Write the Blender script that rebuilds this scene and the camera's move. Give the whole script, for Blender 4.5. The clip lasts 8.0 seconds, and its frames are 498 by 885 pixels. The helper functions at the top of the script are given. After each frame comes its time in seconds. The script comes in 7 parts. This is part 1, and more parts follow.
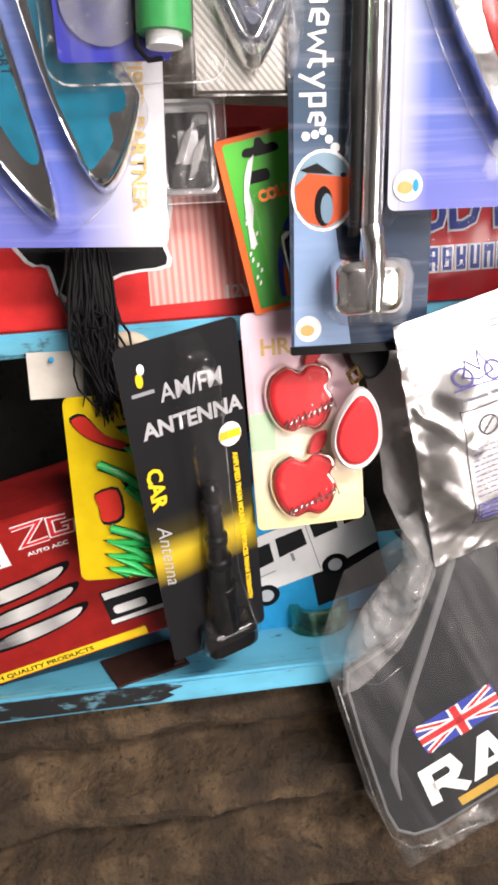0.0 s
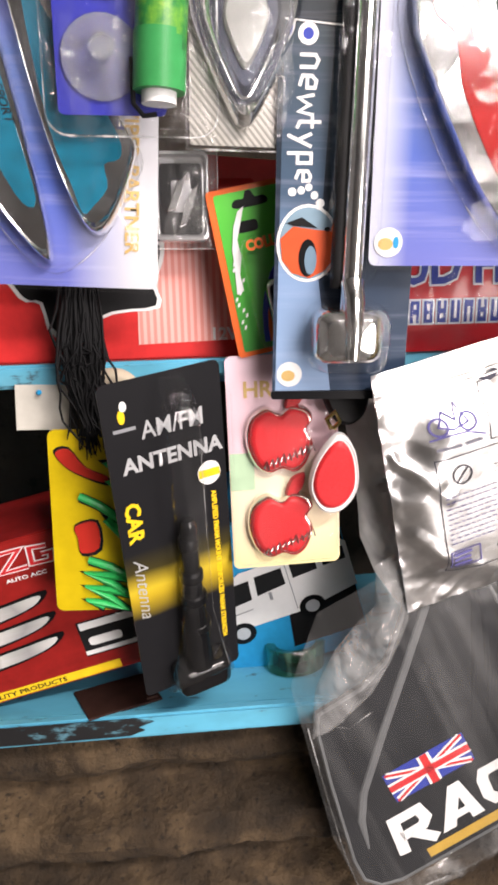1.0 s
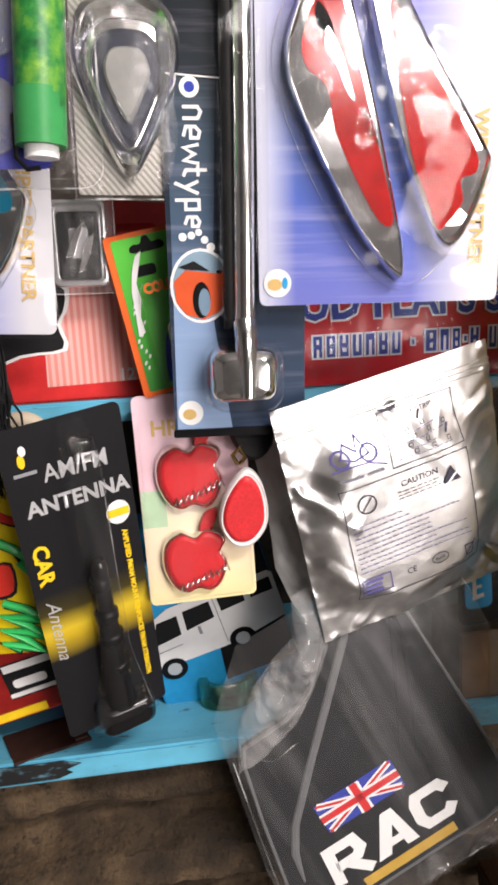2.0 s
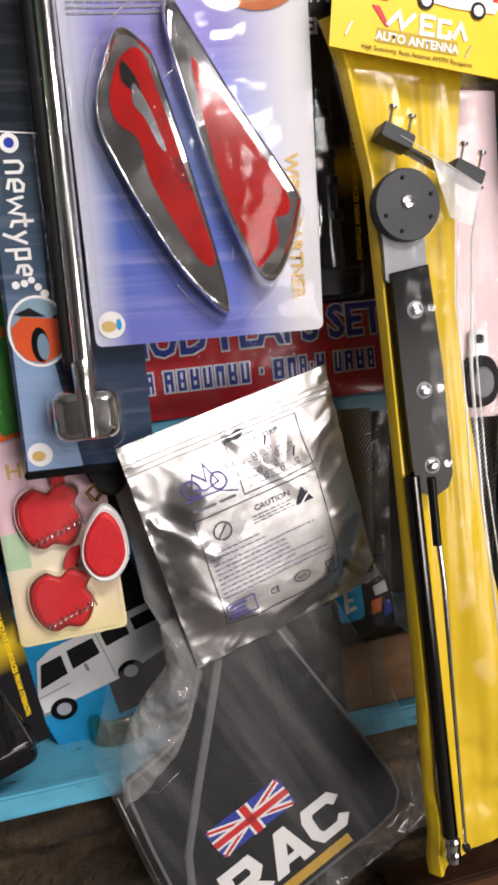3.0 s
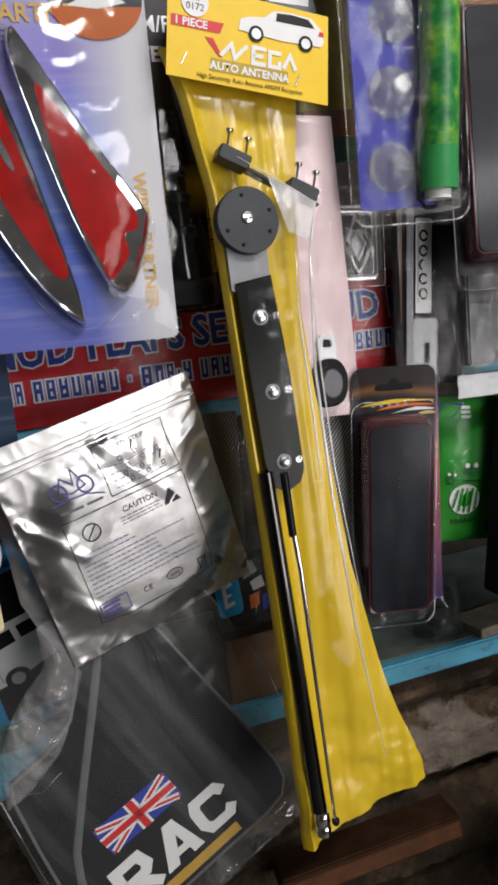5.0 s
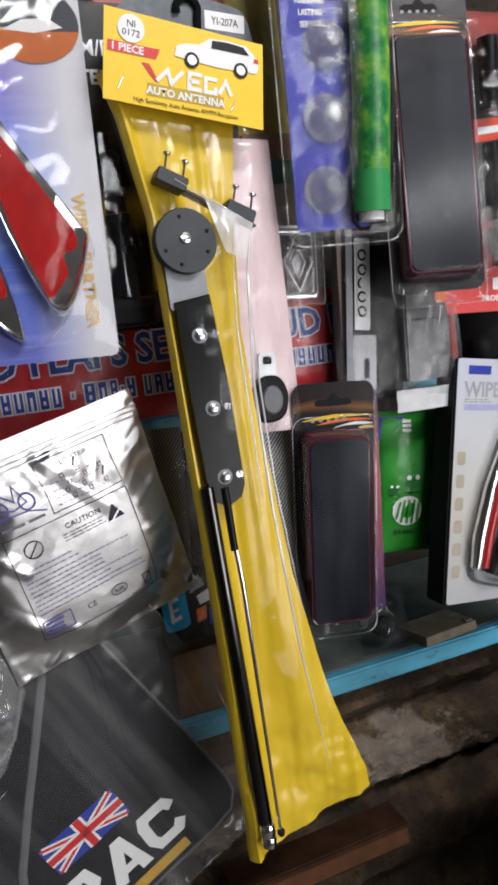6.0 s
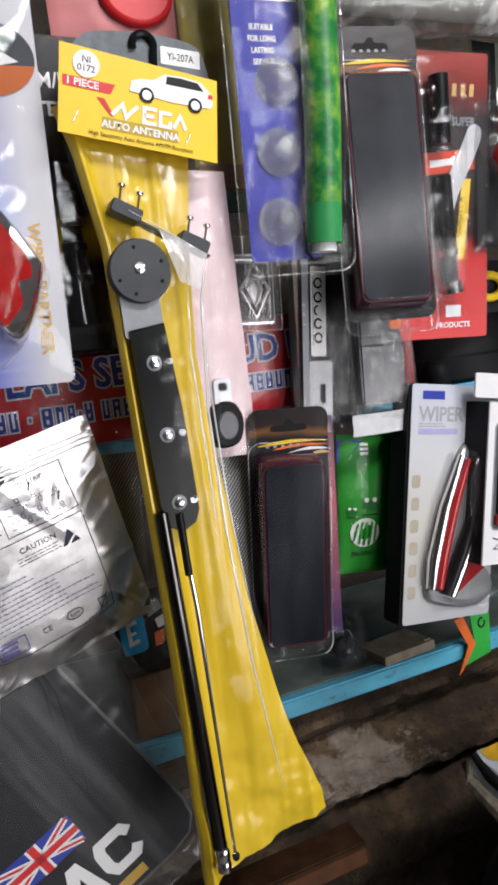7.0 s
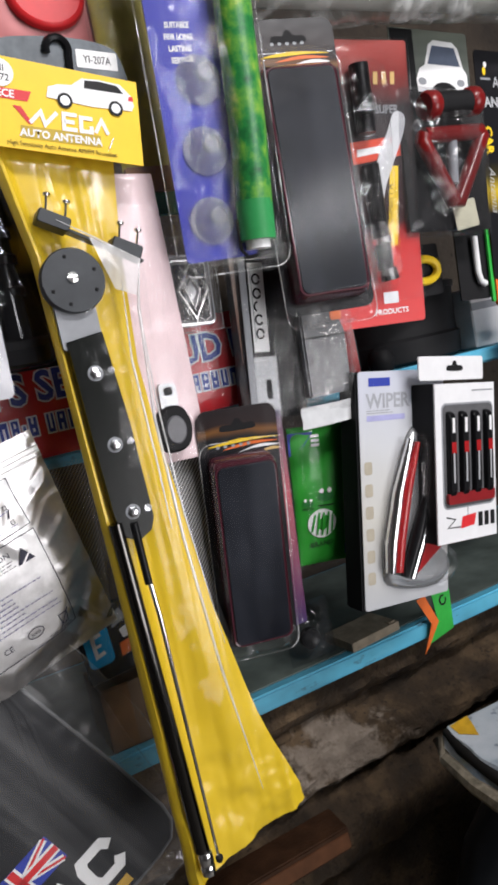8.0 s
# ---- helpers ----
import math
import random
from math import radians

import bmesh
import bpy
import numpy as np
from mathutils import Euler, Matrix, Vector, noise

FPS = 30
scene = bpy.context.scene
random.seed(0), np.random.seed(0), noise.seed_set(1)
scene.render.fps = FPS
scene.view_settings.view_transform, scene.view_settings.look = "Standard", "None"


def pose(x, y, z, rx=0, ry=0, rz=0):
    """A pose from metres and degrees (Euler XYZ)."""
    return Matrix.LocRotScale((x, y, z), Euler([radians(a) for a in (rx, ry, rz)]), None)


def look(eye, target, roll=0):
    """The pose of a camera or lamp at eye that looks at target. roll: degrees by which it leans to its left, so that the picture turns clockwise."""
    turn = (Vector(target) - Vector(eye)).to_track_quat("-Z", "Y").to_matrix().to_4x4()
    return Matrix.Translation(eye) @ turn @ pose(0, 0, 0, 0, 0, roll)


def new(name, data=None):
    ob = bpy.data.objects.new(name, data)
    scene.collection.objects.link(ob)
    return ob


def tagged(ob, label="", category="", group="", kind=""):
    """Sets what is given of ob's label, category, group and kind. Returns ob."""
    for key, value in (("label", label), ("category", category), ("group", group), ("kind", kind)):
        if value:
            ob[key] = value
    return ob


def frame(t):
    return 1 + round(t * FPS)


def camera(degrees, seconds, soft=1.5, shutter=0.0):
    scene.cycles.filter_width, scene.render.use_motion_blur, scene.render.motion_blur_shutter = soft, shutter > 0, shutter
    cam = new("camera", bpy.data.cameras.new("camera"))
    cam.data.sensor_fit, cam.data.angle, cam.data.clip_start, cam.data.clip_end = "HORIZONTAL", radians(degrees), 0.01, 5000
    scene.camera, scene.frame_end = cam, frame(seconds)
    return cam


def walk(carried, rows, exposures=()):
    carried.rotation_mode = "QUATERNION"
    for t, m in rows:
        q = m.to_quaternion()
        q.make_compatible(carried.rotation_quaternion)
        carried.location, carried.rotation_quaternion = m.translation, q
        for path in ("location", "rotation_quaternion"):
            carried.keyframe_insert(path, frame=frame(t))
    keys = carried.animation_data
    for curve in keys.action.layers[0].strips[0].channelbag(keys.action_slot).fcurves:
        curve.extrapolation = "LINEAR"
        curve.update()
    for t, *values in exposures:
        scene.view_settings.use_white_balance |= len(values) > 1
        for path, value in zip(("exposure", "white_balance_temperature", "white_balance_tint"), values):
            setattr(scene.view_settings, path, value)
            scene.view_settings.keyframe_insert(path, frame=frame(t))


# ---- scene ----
cam = camera(39.0, 8.0, soft=3.2)
PATH = [
    (0, (0.082, 0.151, 1.518), (0.287, 2.079, 1.024), -4.2),
    (0.5, (0.09, 0.149, 1.519), (0.284, 2.088, 1.069), -2.0),
    (1, (0.097, 0.139, 1.524), (0.307, 2.087, 1.125), -1.6),
    (2.5, (0.188, 0.114, 1.534), (0.529, 2.06, 1.225), -5.1),
    (3, (0.219, 0.095, 1.534), (0.651, 2.028, 1.259), -6.5),
    (3.5, (0.234, 0.079, 1.534), (0.715, 2.004, 1.29), -6.6),
    (4, (0.25, 0.065, 1.528), (0.792, 1.973, 1.272), -6.3),
    (4.5, (0.259, 0.056, 1.521), (0.825, 1.956, 1.261), -7.2),
    (6, (0.28, 0.034, 1.523), (0.994, 1.887, 1.284), -7.9),
    (6.5, (0.286, 0.026, 1.528), (1.025, 1.871, 1.308), -7.9),
    (7, (0.294, 0.02, 1.531), (1.079, 1.847, 1.323), -7.6),
    (7.5, (0.301, 0.021, 1.536), (1.214, 1.779, 1.268), -10.4),
    (8, (0.301, 0.02, 1.537), (1.193, 1.793, 1.286), -11.8),
]
walk(cam, [(t, look(eye, target, roll)) for t, eye, target, roll in PATH],
     [(0.0, 1.00, 6650, 13), (1.0, 0.86, 6650, 13), (2.5, 0.36, 6600, 13), (3.5, -0.24, 6450, 10), (4.5, -0.50, 6350, 8), (6.0, -0.32, 6050, 8), (7.0, -0.18, 6050, 9), (8.0, -0.12, 6050, 9)])

# ---- light ----
world = bpy.data.worlds.new("world")
scene.world = world
world.use_nodes = True
world.node_tree.nodes["Background"].inputs[0].default_value = (0.7, 0.68, 0.66, 1)
world.node_tree.nodes["Background"].inputs[1].default_value = 0.08


def area_lamp(name, m, sx, sy, power, color):
    d = bpy.data.lights.new(name, "AREA")
    d.shape, d.size, d.size_y, d.energy, d.color = "RECTANGLE", sx, sy, power, color
    ob = new(name, d)
    ob.matrix_world = m
    return ob


area_lamp("ceiling_lamp_light", look((0.95, -0.70, 2.6), (0.55, 0.6, 1.4)), 1.0, 0.14, 28, (1.0, 0.92, 0.87))
# Added fill without a known source, set high for reflections in the chrome wings.
area_lamp("wall_tube_light", look((1.00, -1.45, 2.05), (0.50, 0.6, 1.4)), 1.1, 0.16, 12, (1.0, 0.95, 0.93))
# Unseen low fill, added behind the camera so the foil has brightness to mirror.
area_lamp("doorway_light", look((1.38, -1.45, 0.98), (0.50, 0.6, 1.36)), 1.5, 1.0, 36, (1.0, 0.93, 0.89))

# ---- materials ----
MATS = {}


def tree(name):
    m = bpy.data.materials.new(name)
    m.use_nodes = True
    nt = m.node_tree
    return m, nt, nt.nodes["Principled BSDF"]


def link(nt, a, b):
    nt.links.new(a, b)


def coords(nt, scale, kind="Object"):
    tc, mp = nt.nodes.new("ShaderNodeTexCoord"), nt.nodes.new("ShaderNodeMapping")
    mp.inputs["Scale"].default_value = scale if isinstance(scale, tuple) else (scale,) * 3
    link(nt, tc.outputs[kind], mp.inputs["Vector"])
    return mp.outputs["Vector"]


def noise_tex(nt, scale, detail=4, stretch=(1, 1, 1), rough=0.6):
    n = nt.nodes.new("ShaderNodeTexNoise")
    n.inputs["Scale"].default_value, n.inputs["Detail"].default_value, n.inputs["Roughness"].default_value = scale, detail, rough
    link(nt, coords(nt, stretch), n.inputs["Vector"])
    return n.outputs["Fac"]


def ramp(nt, fac, stops):
    r = nt.nodes.new("ShaderNodeValToRGB")
    els = r.color_ramp.elements
    while len(els) < len(stops):
        els.new(0.5)
    for e, (p, c) in zip(els, stops):
        e.position, e.color = p, (*c, 1)
    link(nt, fac, r.inputs["Fac"])
    return r.outputs["Color"]


def mixc(nt, fac, a, b, mode="MIX"):
    n = nt.nodes.new("ShaderNodeMix")
    n.data_type, n.blend_type = "RGBA", mode
    for s, v in ((n.inputs[0], fac), (n.inputs[6], a), (n.inputs[7], b)):
        if isinstance(v, (int, float)):
            s.default_value = v
        elif isinstance(v, tuple):
            s.default_value = (*v, 1)
        else:
            link(nt, v, s)
    return n.outputs[2]


def bump(nt, bsdf, fac, strength, distance):
    b = nt.nodes.new("ShaderNodeBump")
    b.inputs["Strength"].default_value, b.inputs["Distance"].default_value = strength, distance
    link(nt, fac, b.inputs["Height"])
    link(nt, b.outputs["Normal"], bsdf.inputs["Normal"])


def paint(name, color, rough=0.45, metal=0.0, vary=0.12, scale=60, relief=0.0, relief_scale=300, coat=0.0):
    """A solid surface whose colour wanders a little at two scales."""
    if name in MATS:
        return MATS[name]
    m, nt, p = tree(name)
    dark = tuple(c * (1 - vary) for c in color)
    lite = tuple(min(1, c * (1 + vary * 0.6)) for c in color)
    c = ramp(nt, noise_tex(nt, scale, 3), [(0.3, dark), (0.7, lite)])
    c = mixc(nt, ramp(nt, noise_tex(nt, scale * 0.13, 2), [(0.4, (0, 0, 0)), (0.75, (0.5, 0.5, 0.5))]), c, dark)
    link(nt, c, p.inputs["Base Color"])
    p.inputs["Roughness"].default_value, p.inputs["Metallic"].default_value = rough, metal
    p.inputs["Specular IOR Level"].default_value = 0.24 if max(color) > 0.05 else 0.16
    p.inputs["Coat Weight"].default_value, p.inputs["Coat Roughness"].default_value = coat, 0.12
    if relief:
        bump(nt, p, noise_tex(nt, relief_scale, 3), relief, 0.002)
    MATS[name] = m
    return m


def facets(nt, scale, tilt, stretch=(1, 1, 0.55)):
    """A normal that jumps a little from one small crumpled facet to the next."""
    warp, vor = nt.nodes.new("ShaderNodeTexNoise"), nt.nodes.new("ShaderNodeTexVoronoi")
    warp.inputs["Scale"].default_value, warp.inputs["Detail"].default_value = scale * 0.45, 2
    at = coords(nt, stretch)
    link(nt, at, warp.inputs["Vector"])
    shift = nt.nodes.new("ShaderNodeVectorMath")
    shift.operation = "MULTIPLY_ADD"
    link(nt, warp.outputs["Color"], shift.inputs[0])
    shift.inputs[1].default_value = (1.6 / scale,) * 3
    link(nt, at, shift.inputs[2])
    link(nt, shift.outputs[0], vor.inputs["Vector"])
    vor.feature, vor.inputs["Scale"].default_value = "F1", scale
    mid, add, norm = (nt.nodes.new("ShaderNodeVectorMath") for _ in range(3))
    mid.operation, add.operation, norm.operation = "MULTIPLY_ADD", "ADD", "NORMALIZE"
    link(nt, vor.outputs["Color"], mid.inputs[0])
    mid.inputs[1].default_value, mid.inputs[2].default_value = (tilt,) * 3, (-tilt / 2,) * 3
    geo = nt.nodes.new("ShaderNodeNewGeometry")
    link(nt, geo.outputs["Normal"], add.inputs[0]), link(nt, mid.outputs[0], add.inputs[1])
    link(nt, add.outputs[0], norm.inputs[0])
    return norm.outputs[0]


def film(name, tint=(1, 1, 1), gloss=0.35, rough=0.12, crinkle=0.5, scale=45, veil=0.05, run=0.55, floor=0.0):
    """Thin clear plastic: mostly see-through, mirroring in small crumpled facets, with patchy white put in for creases
    and haze.
    """
    if name in MATS:
        return MATS[name]
    m, nt, p = tree(name)
    nt.nodes.remove(p)
    out = nt.nodes["Material Output"]
    tr, gl, df = nt.nodes.new("ShaderNodeBsdfTransparent"), nt.nodes.new("ShaderNodeBsdfGlossy"), nt.nodes.new("ShaderNodeBsdfDiffuse")
    tr.inputs["Color"].default_value = (*tint, 1)
    gl.inputs["Roughness"].default_value = rough
    df.inputs["Color"].default_value = (*(0.85 * c for c in tint), 1)
    b = nt.nodes.new("ShaderNodeBump")
    b.inputs["Strength"].default_value, b.inputs["Distance"].default_value = crinkle, 0.004
    link(nt, noise_tex(nt, scale, 4, (1, 1, run), 0.55), b.inputs["Height"])
    link(nt, facets(nt, scale * 1.3, 0.42 * crinkle, (1, 1, run)), b.inputs["Normal"])
    for n in (gl, df):
        link(nt, b.outputs["Normal"], n.inputs["Normal"])
    lw = nt.nodes.new("ShaderNodeLayerWeight")
    lw.inputs["Blend"].default_value = 0.5
    link(nt, b.outputs["Normal"], lw.inputs["Normal"])
    pw, mul = nt.nodes.new("ShaderNodeMath"), nt.nodes.new("ShaderNodeMath")
    pw.operation, mul.operation, mul.use_clamp = "POWER", "MULTIPLY_ADD", True
    link(nt, lw.outputs["Facing"], pw.inputs[0])
    pw.inputs[1].default_value = 3.0
    link(nt, pw.outputs[0], mul.inputs[0])
    mul.inputs[1].default_value, mul.inputs[2].default_value = gloss, 0.014 + 0.045 * gloss
    a, c = nt.nodes.new("ShaderNodeMixShader"), nt.nodes.new("ShaderNodeMixShader")
    link(nt, ramp(nt, noise_tex(nt, scale * 0.7, 3, (1, 1, run * 0.65), 0.6), [(0.48, (floor + veil * 0.12,) * 3), (0.80, (min(1.0, floor + veil * 3),) * 3)]), a.inputs[0])
    link(nt, tr.outputs[0], a.inputs[1]), link(nt, df.outputs[0], a.inputs[2])
    link(nt, mul.outputs[0], c.inputs[0]), link(nt, a.outputs[0], c.inputs[1]), link(nt, gl.outputs[0], c.inputs[2])
    link(nt, c.outputs[0], out.inputs["Surface"])
    MATS[name] = m
    return m


def chrome(name, rough=0.1, color=(0.86, 0.86, 0.85), crinkle=0.0, scale=30, facet=0.0):
    if name in MATS:
        return MATS[name]
    m, nt, p = tree(name)
    p.inputs["Metallic"].default_value = 1
    link(nt, ramp(nt, noise_tex(nt, 90, 2), [(0.3, tuple(c * 0.85 for c in color)), (0.7, color)]), p.inputs["Base Color"])
    link(nt, ramp(nt, noise_tex(nt, 18, 1), [(0.3, (rough * 0.75,) * 3), (0.8, (rough * 1.4,) * 3)]), p.inputs["Roughness"])
    if crinkle:
        bump(nt, p, noise_tex(nt, scale, 3, (1, 1, 1), 0.45), crinkle, 0.01)
        if facet:
            link(nt, facets(nt, scale * 1.5, facet, (1, 1, 1)), nt.nodes["Bump"].inputs["Normal"])
    MATS[name] = m
    return m


def printed(name, stops, axis=2, lo=-0.1, hi=0.1, streak=0.0, rough=0.28, wobble=0.15):
    """Glossy printed board with a colour run along one axis and fine streaks."""
    if name in MATS:
        return MATS[name]
    m, nt, p = tree(name)
    tc, sp, mr = nt.nodes.new("ShaderNodeTexCoord"), nt.nodes.new("ShaderNodeSeparateXYZ"), nt.nodes.new("ShaderNodeMapRange")
    link(nt, tc.outputs["Object"], sp.inputs[0])
    link(nt, sp.outputs[axis], mr.inputs["Value"])
    mr.inputs["From Min"].default_value, mr.inputs["From Max"].default_value = lo, hi
    add = nt.nodes.new("ShaderNodeMath")
    add.operation = "MULTIPLY_ADD"
    link(nt, noise_tex(nt, 14, 2), add.inputs[0])
    add.inputs[1].default_value = wobble
    link(nt, mr.outputs[0], add.inputs[2])
    sub = nt.nodes.new("ShaderNodeMath")
    sub.operation = "SUBTRACT"
    link(nt, add.outputs[0], sub.inputs[0])
    sub.inputs[1].default_value = wobble / 2
    c = ramp(nt, sub.outputs[0], stops)
    if streak:
        f = ramp(nt, noise_tex(nt, 40, 4, (0.12, 1, 2.5)), [(0.52, (0, 0, 0)), (0.72, (streak,) * 3)])
        c = mixc(nt, f, c, (0.75, 0.72, 0.95))
    link(nt, c, p.inputs["Base Color"])
    p.inputs["Roughness"].default_value, p.inputs["Specular IOR Level"].default_value = rough, 0.22
    bump(nt, p, noise_tex(nt, 25, 2), 0.08, 0.01)
    MATS[name] = m
    return m


def rough_wall(name, a, b, c, scale=9, relief=0.8):
    m, nt, p = tree(name)
    col = ramp(nt, noise_tex(nt, scale, 8), [(0.3, a), (0.5, b), (0.72, c)])
    spots = ramp(nt, noise_tex(nt, scale * 9, 4), [(0.32, (0.75,) * 3), (0.42, (0, 0, 0))])
    col = mixc(nt, spots, col, tuple(x * 0.35 for x in a))
    link(nt, col, p.inputs["Base Color"])
    p.inputs["Roughness"].default_value = 0.9
    bump(nt, p, noise_tex(nt, scale * 7, 8), relief, 0.006)
    return m


def shelf_paint():
    m, nt, p = tree("shelf_paint")
    base = ramp(nt, noise_tex(nt, 12, 6, (0.3, 1, 1)), [(0.3, (0.09, 0.36, 0.52)), (0.55, (0.12, 0.46, 0.65)), (0.75, (0.22, 0.58, 0.72))])
    worn = ramp(nt, noise_tex(nt, 55, 6, (0.4, 1, 1), 0.7), [(0.60, (0, 0, 0)), (0.66, (0.9,) * 3)])
    base = mixc(nt, worn, base, (0.05, 0.055, 0.06))
    dust = ramp(nt, noise_tex(nt, 4.5, 5, (0.6, 1, 1), 0.65), [(0.46, (0, 0, 0)), (0.62, (0.65,) * 3)])
    base = mixc(nt, dust, base, (0.055, 0.15, 0.20))
    link(nt, base, p.inputs["Base Color"])
    p.inputs["Roughness"].default_value = 0.35
    bump(nt, p, noise_tex(nt, 90, 5), 0.25, 0.002)
    return m


def stripes(name, a, b, scale, angle=0.7, rough=0.35):
    """Fine slanted weave, as on carbon-look board."""
    if name in MATS:
        return MATS[name]
    m, nt, p = tree(name)
    w = nt.nodes.new("ShaderNodeTexWave")
    mp = nt.nodes.new("ShaderNodeMapping")
    tc = nt.nodes.new("ShaderNodeTexCoord")
    mp.inputs["Rotation"].default_value = (0, angle, 0)
    link(nt, tc.outputs["Object"], mp.inputs["Vector"]), link(nt, mp.outputs["Vector"], w.inputs["Vector"])
    w.inputs["Scale"].default_value = scale
    link(nt, ramp(nt, w.outputs["Fac"], [(0.35, a), (0.6, b)]), p.inputs["Base Color"])
    p.inputs["Roughness"].default_value = rough
    MATS[name] = m
    return m


BLACK = paint("black_print", (0.006, 0.006, 0.007), 0.3)
MATTE = paint("matte_black", (0.010, 0.010, 0.011), 0.6)
WHITE = paint("white_print", (0.80, 0.80, 0.80), 0.4, vary=0.05)
RED = paint("red_print", (0.62, 0.025, 0.03), 0.35)
YELLOW = paint("yellow_print", (0.85, 0.58, 0.02), 0.38)
GREEN = paint("green_print", (0.05, 0.42, 0.06), 0.35)
BLUE = paint("blue_print", (0.03, 0.05, 0.35), 0.35)
GOLD = paint("gold_print", (0.62, 0.42, 0.16), 0.35)
GREY = paint("grey_print", (0.28, 0.29, 0.31), 0.45)
SILVER_PRINT = paint("silver_print", (0.55, 0.56, 0.58), 0.35, 0.3)
ORANGE = paint("orange_print", (0.75, 0.16, 0.03), 0.4)
SKYBLUE = paint("sky_print", (0.02, 0.33, 0.66), 0.4)
CHROME = chrome("chrome_plate", 0.15, (0.92, 0.92, 0.91))
STEEL = chrome("steel", 0.22, (0.6, 0.6, 0.62))
FILM = film("clear_film", gloss=0.22, rough=0.08, crinkle=0.7, scale=85, veil=0.03, run=0.4)
BLISTER = film("blister_plastic", gloss=0.35, rough=0.05, crinkle=0.3, scale=42, veil=0.012)
HAZE = film("milky_film", gloss=0.6, rough=0.08, crinkle=0.9, scale=75, veil=0.05, run=0.4, floor=0.02)
GLINT_SEAM = film("glint_seam", gloss=0.9, rough=0.10, crinkle=0.6, scale=60, veil=0.30)
SHELF = shelf_paint()
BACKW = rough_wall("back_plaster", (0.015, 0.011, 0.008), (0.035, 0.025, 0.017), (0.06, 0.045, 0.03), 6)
CONCRETE = rough_wall("floor_concrete", (0.10, 0.095, 0.09), (0.17, 0.16, 0.15), (0.24, 0.23, 0.21), 5, 0.4)
PLASTER = rough_wall("room_plaster", (0.19, 0.185, 0.18), (0.25, 0.245, 0.24), (0.31, 0.305, 0.30), 3, 0.3)
WOOD = paint("red_wood", (0.042, 0.019, 0.009), 0.6, vary=0.5, scale=35, relief=0.5)


# ---- building ----
def mesh_of(verts, faces, smooth=False, name="mesh"):
    me = bpy.data.meshes.new(name)
    me.from_pydata([tuple(v) for v in verts], [], faces)
    me.validate()
    if smooth:
        me.shade_smooth()
        me.set_sharp_from_angle(angle=radians(42))
    me.update()
    return me


def thing(name, m, label, category, group=""):
    ob = new(name)
    ob.empty_display_size = 0.02
    ob.matrix_world = m
    return tagged(ob, label, category, group)


def part(name, me, material, parent, label=""):
    """Links a mesh or a bmesh as one object under a thing or a part."""
    if isinstance(me, bmesh.types.BMesh):
        bm, me = me, bpy.data.meshes.new(name)
        bm.to_mesh(me)
        bm.free()
    me.materials.clear()
    me.materials.append(material)
    ob = new(name, me)
    if parent:
        ob.parent = parent
    if label:
        ob["label"] = label
    return ob


def setting(name, me, material, label, category):
    return tagged(part(name, me, material, None), label, category, kind="structure")


def rect(x0, z0, x1, z1):
    return [(x0, z0), (x1, z0), (x1, z1), (x0, z1)]


def rrect(w, h, r, cx=0.0, cz=0.0, n=5):
    out = []
    for sx, sz, a in ((1, -1, -90), (1, 1, 0), (-1, 1, 90), (-1, -1, 180)):
        for i in range(n + 1):
            t = radians(a + 90 * i / n)
            out.append((cx + sx * (w / 2 - r) + r * math.cos(t), cz + sz * (h / 2 - r) + r * math.sin(t)))
    return out


def oval(rx, rz, cx=0.0, cz=0.0, n=28, a0=0, a1=360):
    full = a1 - a0 == 360
    k = n if full else n + 1
    return [(cx + rx * math.cos(radians(a0 + (a1 - a0) * i / n)), cz + rz * math.sin(radians(a0 + (a1 - a0) * i / n))) for i in range(k)]


def turned(pts, deg, cx=0.0, cz=0.0):
    c, s = math.cos(radians(deg)), math.sin(radians(deg))
    return [(cx + (x - cx) * c - (z - cz) * s, cz + (x - cx) * s + (z - cz) * c) for x, z in pts]


def smooth_loop(pts, per=4):
    """A closed Catmull-Rom loop through a few corners."""
    n, out = len(pts), []
    for i in range(n):
        p0, p1, p2, p3 = (Vector(pts[(i + k) % n]) for k in (-1, 0, 1, 2))
        for j in range(per):
            t = j / per
            out.append(tuple(0.5 * ((2 * p1) + (p2 - p0) * t + (2 * p0 - 5 * p1 + 4 * p2 - p3) * t * t + (3 * p1 - p0 - 3 * p2 + p3) * t ** 3)))
    return out


def ccw(pts):
    a = sum(p[0] * q[1] - q[0] * p[1] for p, q in zip(pts, pts[1:] + pts[:1]))
    return list(pts) if a > 0 else list(reversed(pts))


def slab(pts, front, back, edge=0.0):
    """A flat plate: an outline in x and z, from y = front (towards the viewer, negative) to y = back, with a chamfer."""
    pts, n = ccw(list(pts)), len(pts)
    rings = [(front, edge), (front + edge, 0), (back, 0)] if edge else [(front, 0), (back, 0)]
    cx, cz = sum(p[0] for p in pts) / n, sum(p[1] for p in pts) / n
    rad = max(math.hypot(p[0] - cx, p[1] - cz) for p in pts)
    verts = []
    for y, inset in rings:
        k = 1 - inset / rad
        verts += [(cx + (x - cx) * k, y, cz + (z - cz) * k) for x, z in pts]
    faces = [tuple(range(n)), tuple(reversed(range((len(rings) - 1) * n, len(rings) * n)))]
    for r in range(len(rings) - 1):
        for i in range(n):
            j = (i + 1) % n
            faces.append((r * n + i, (r + 1) * n + i, (r + 1) * n + j, r * n + j))
    return mesh_of(verts, faces)


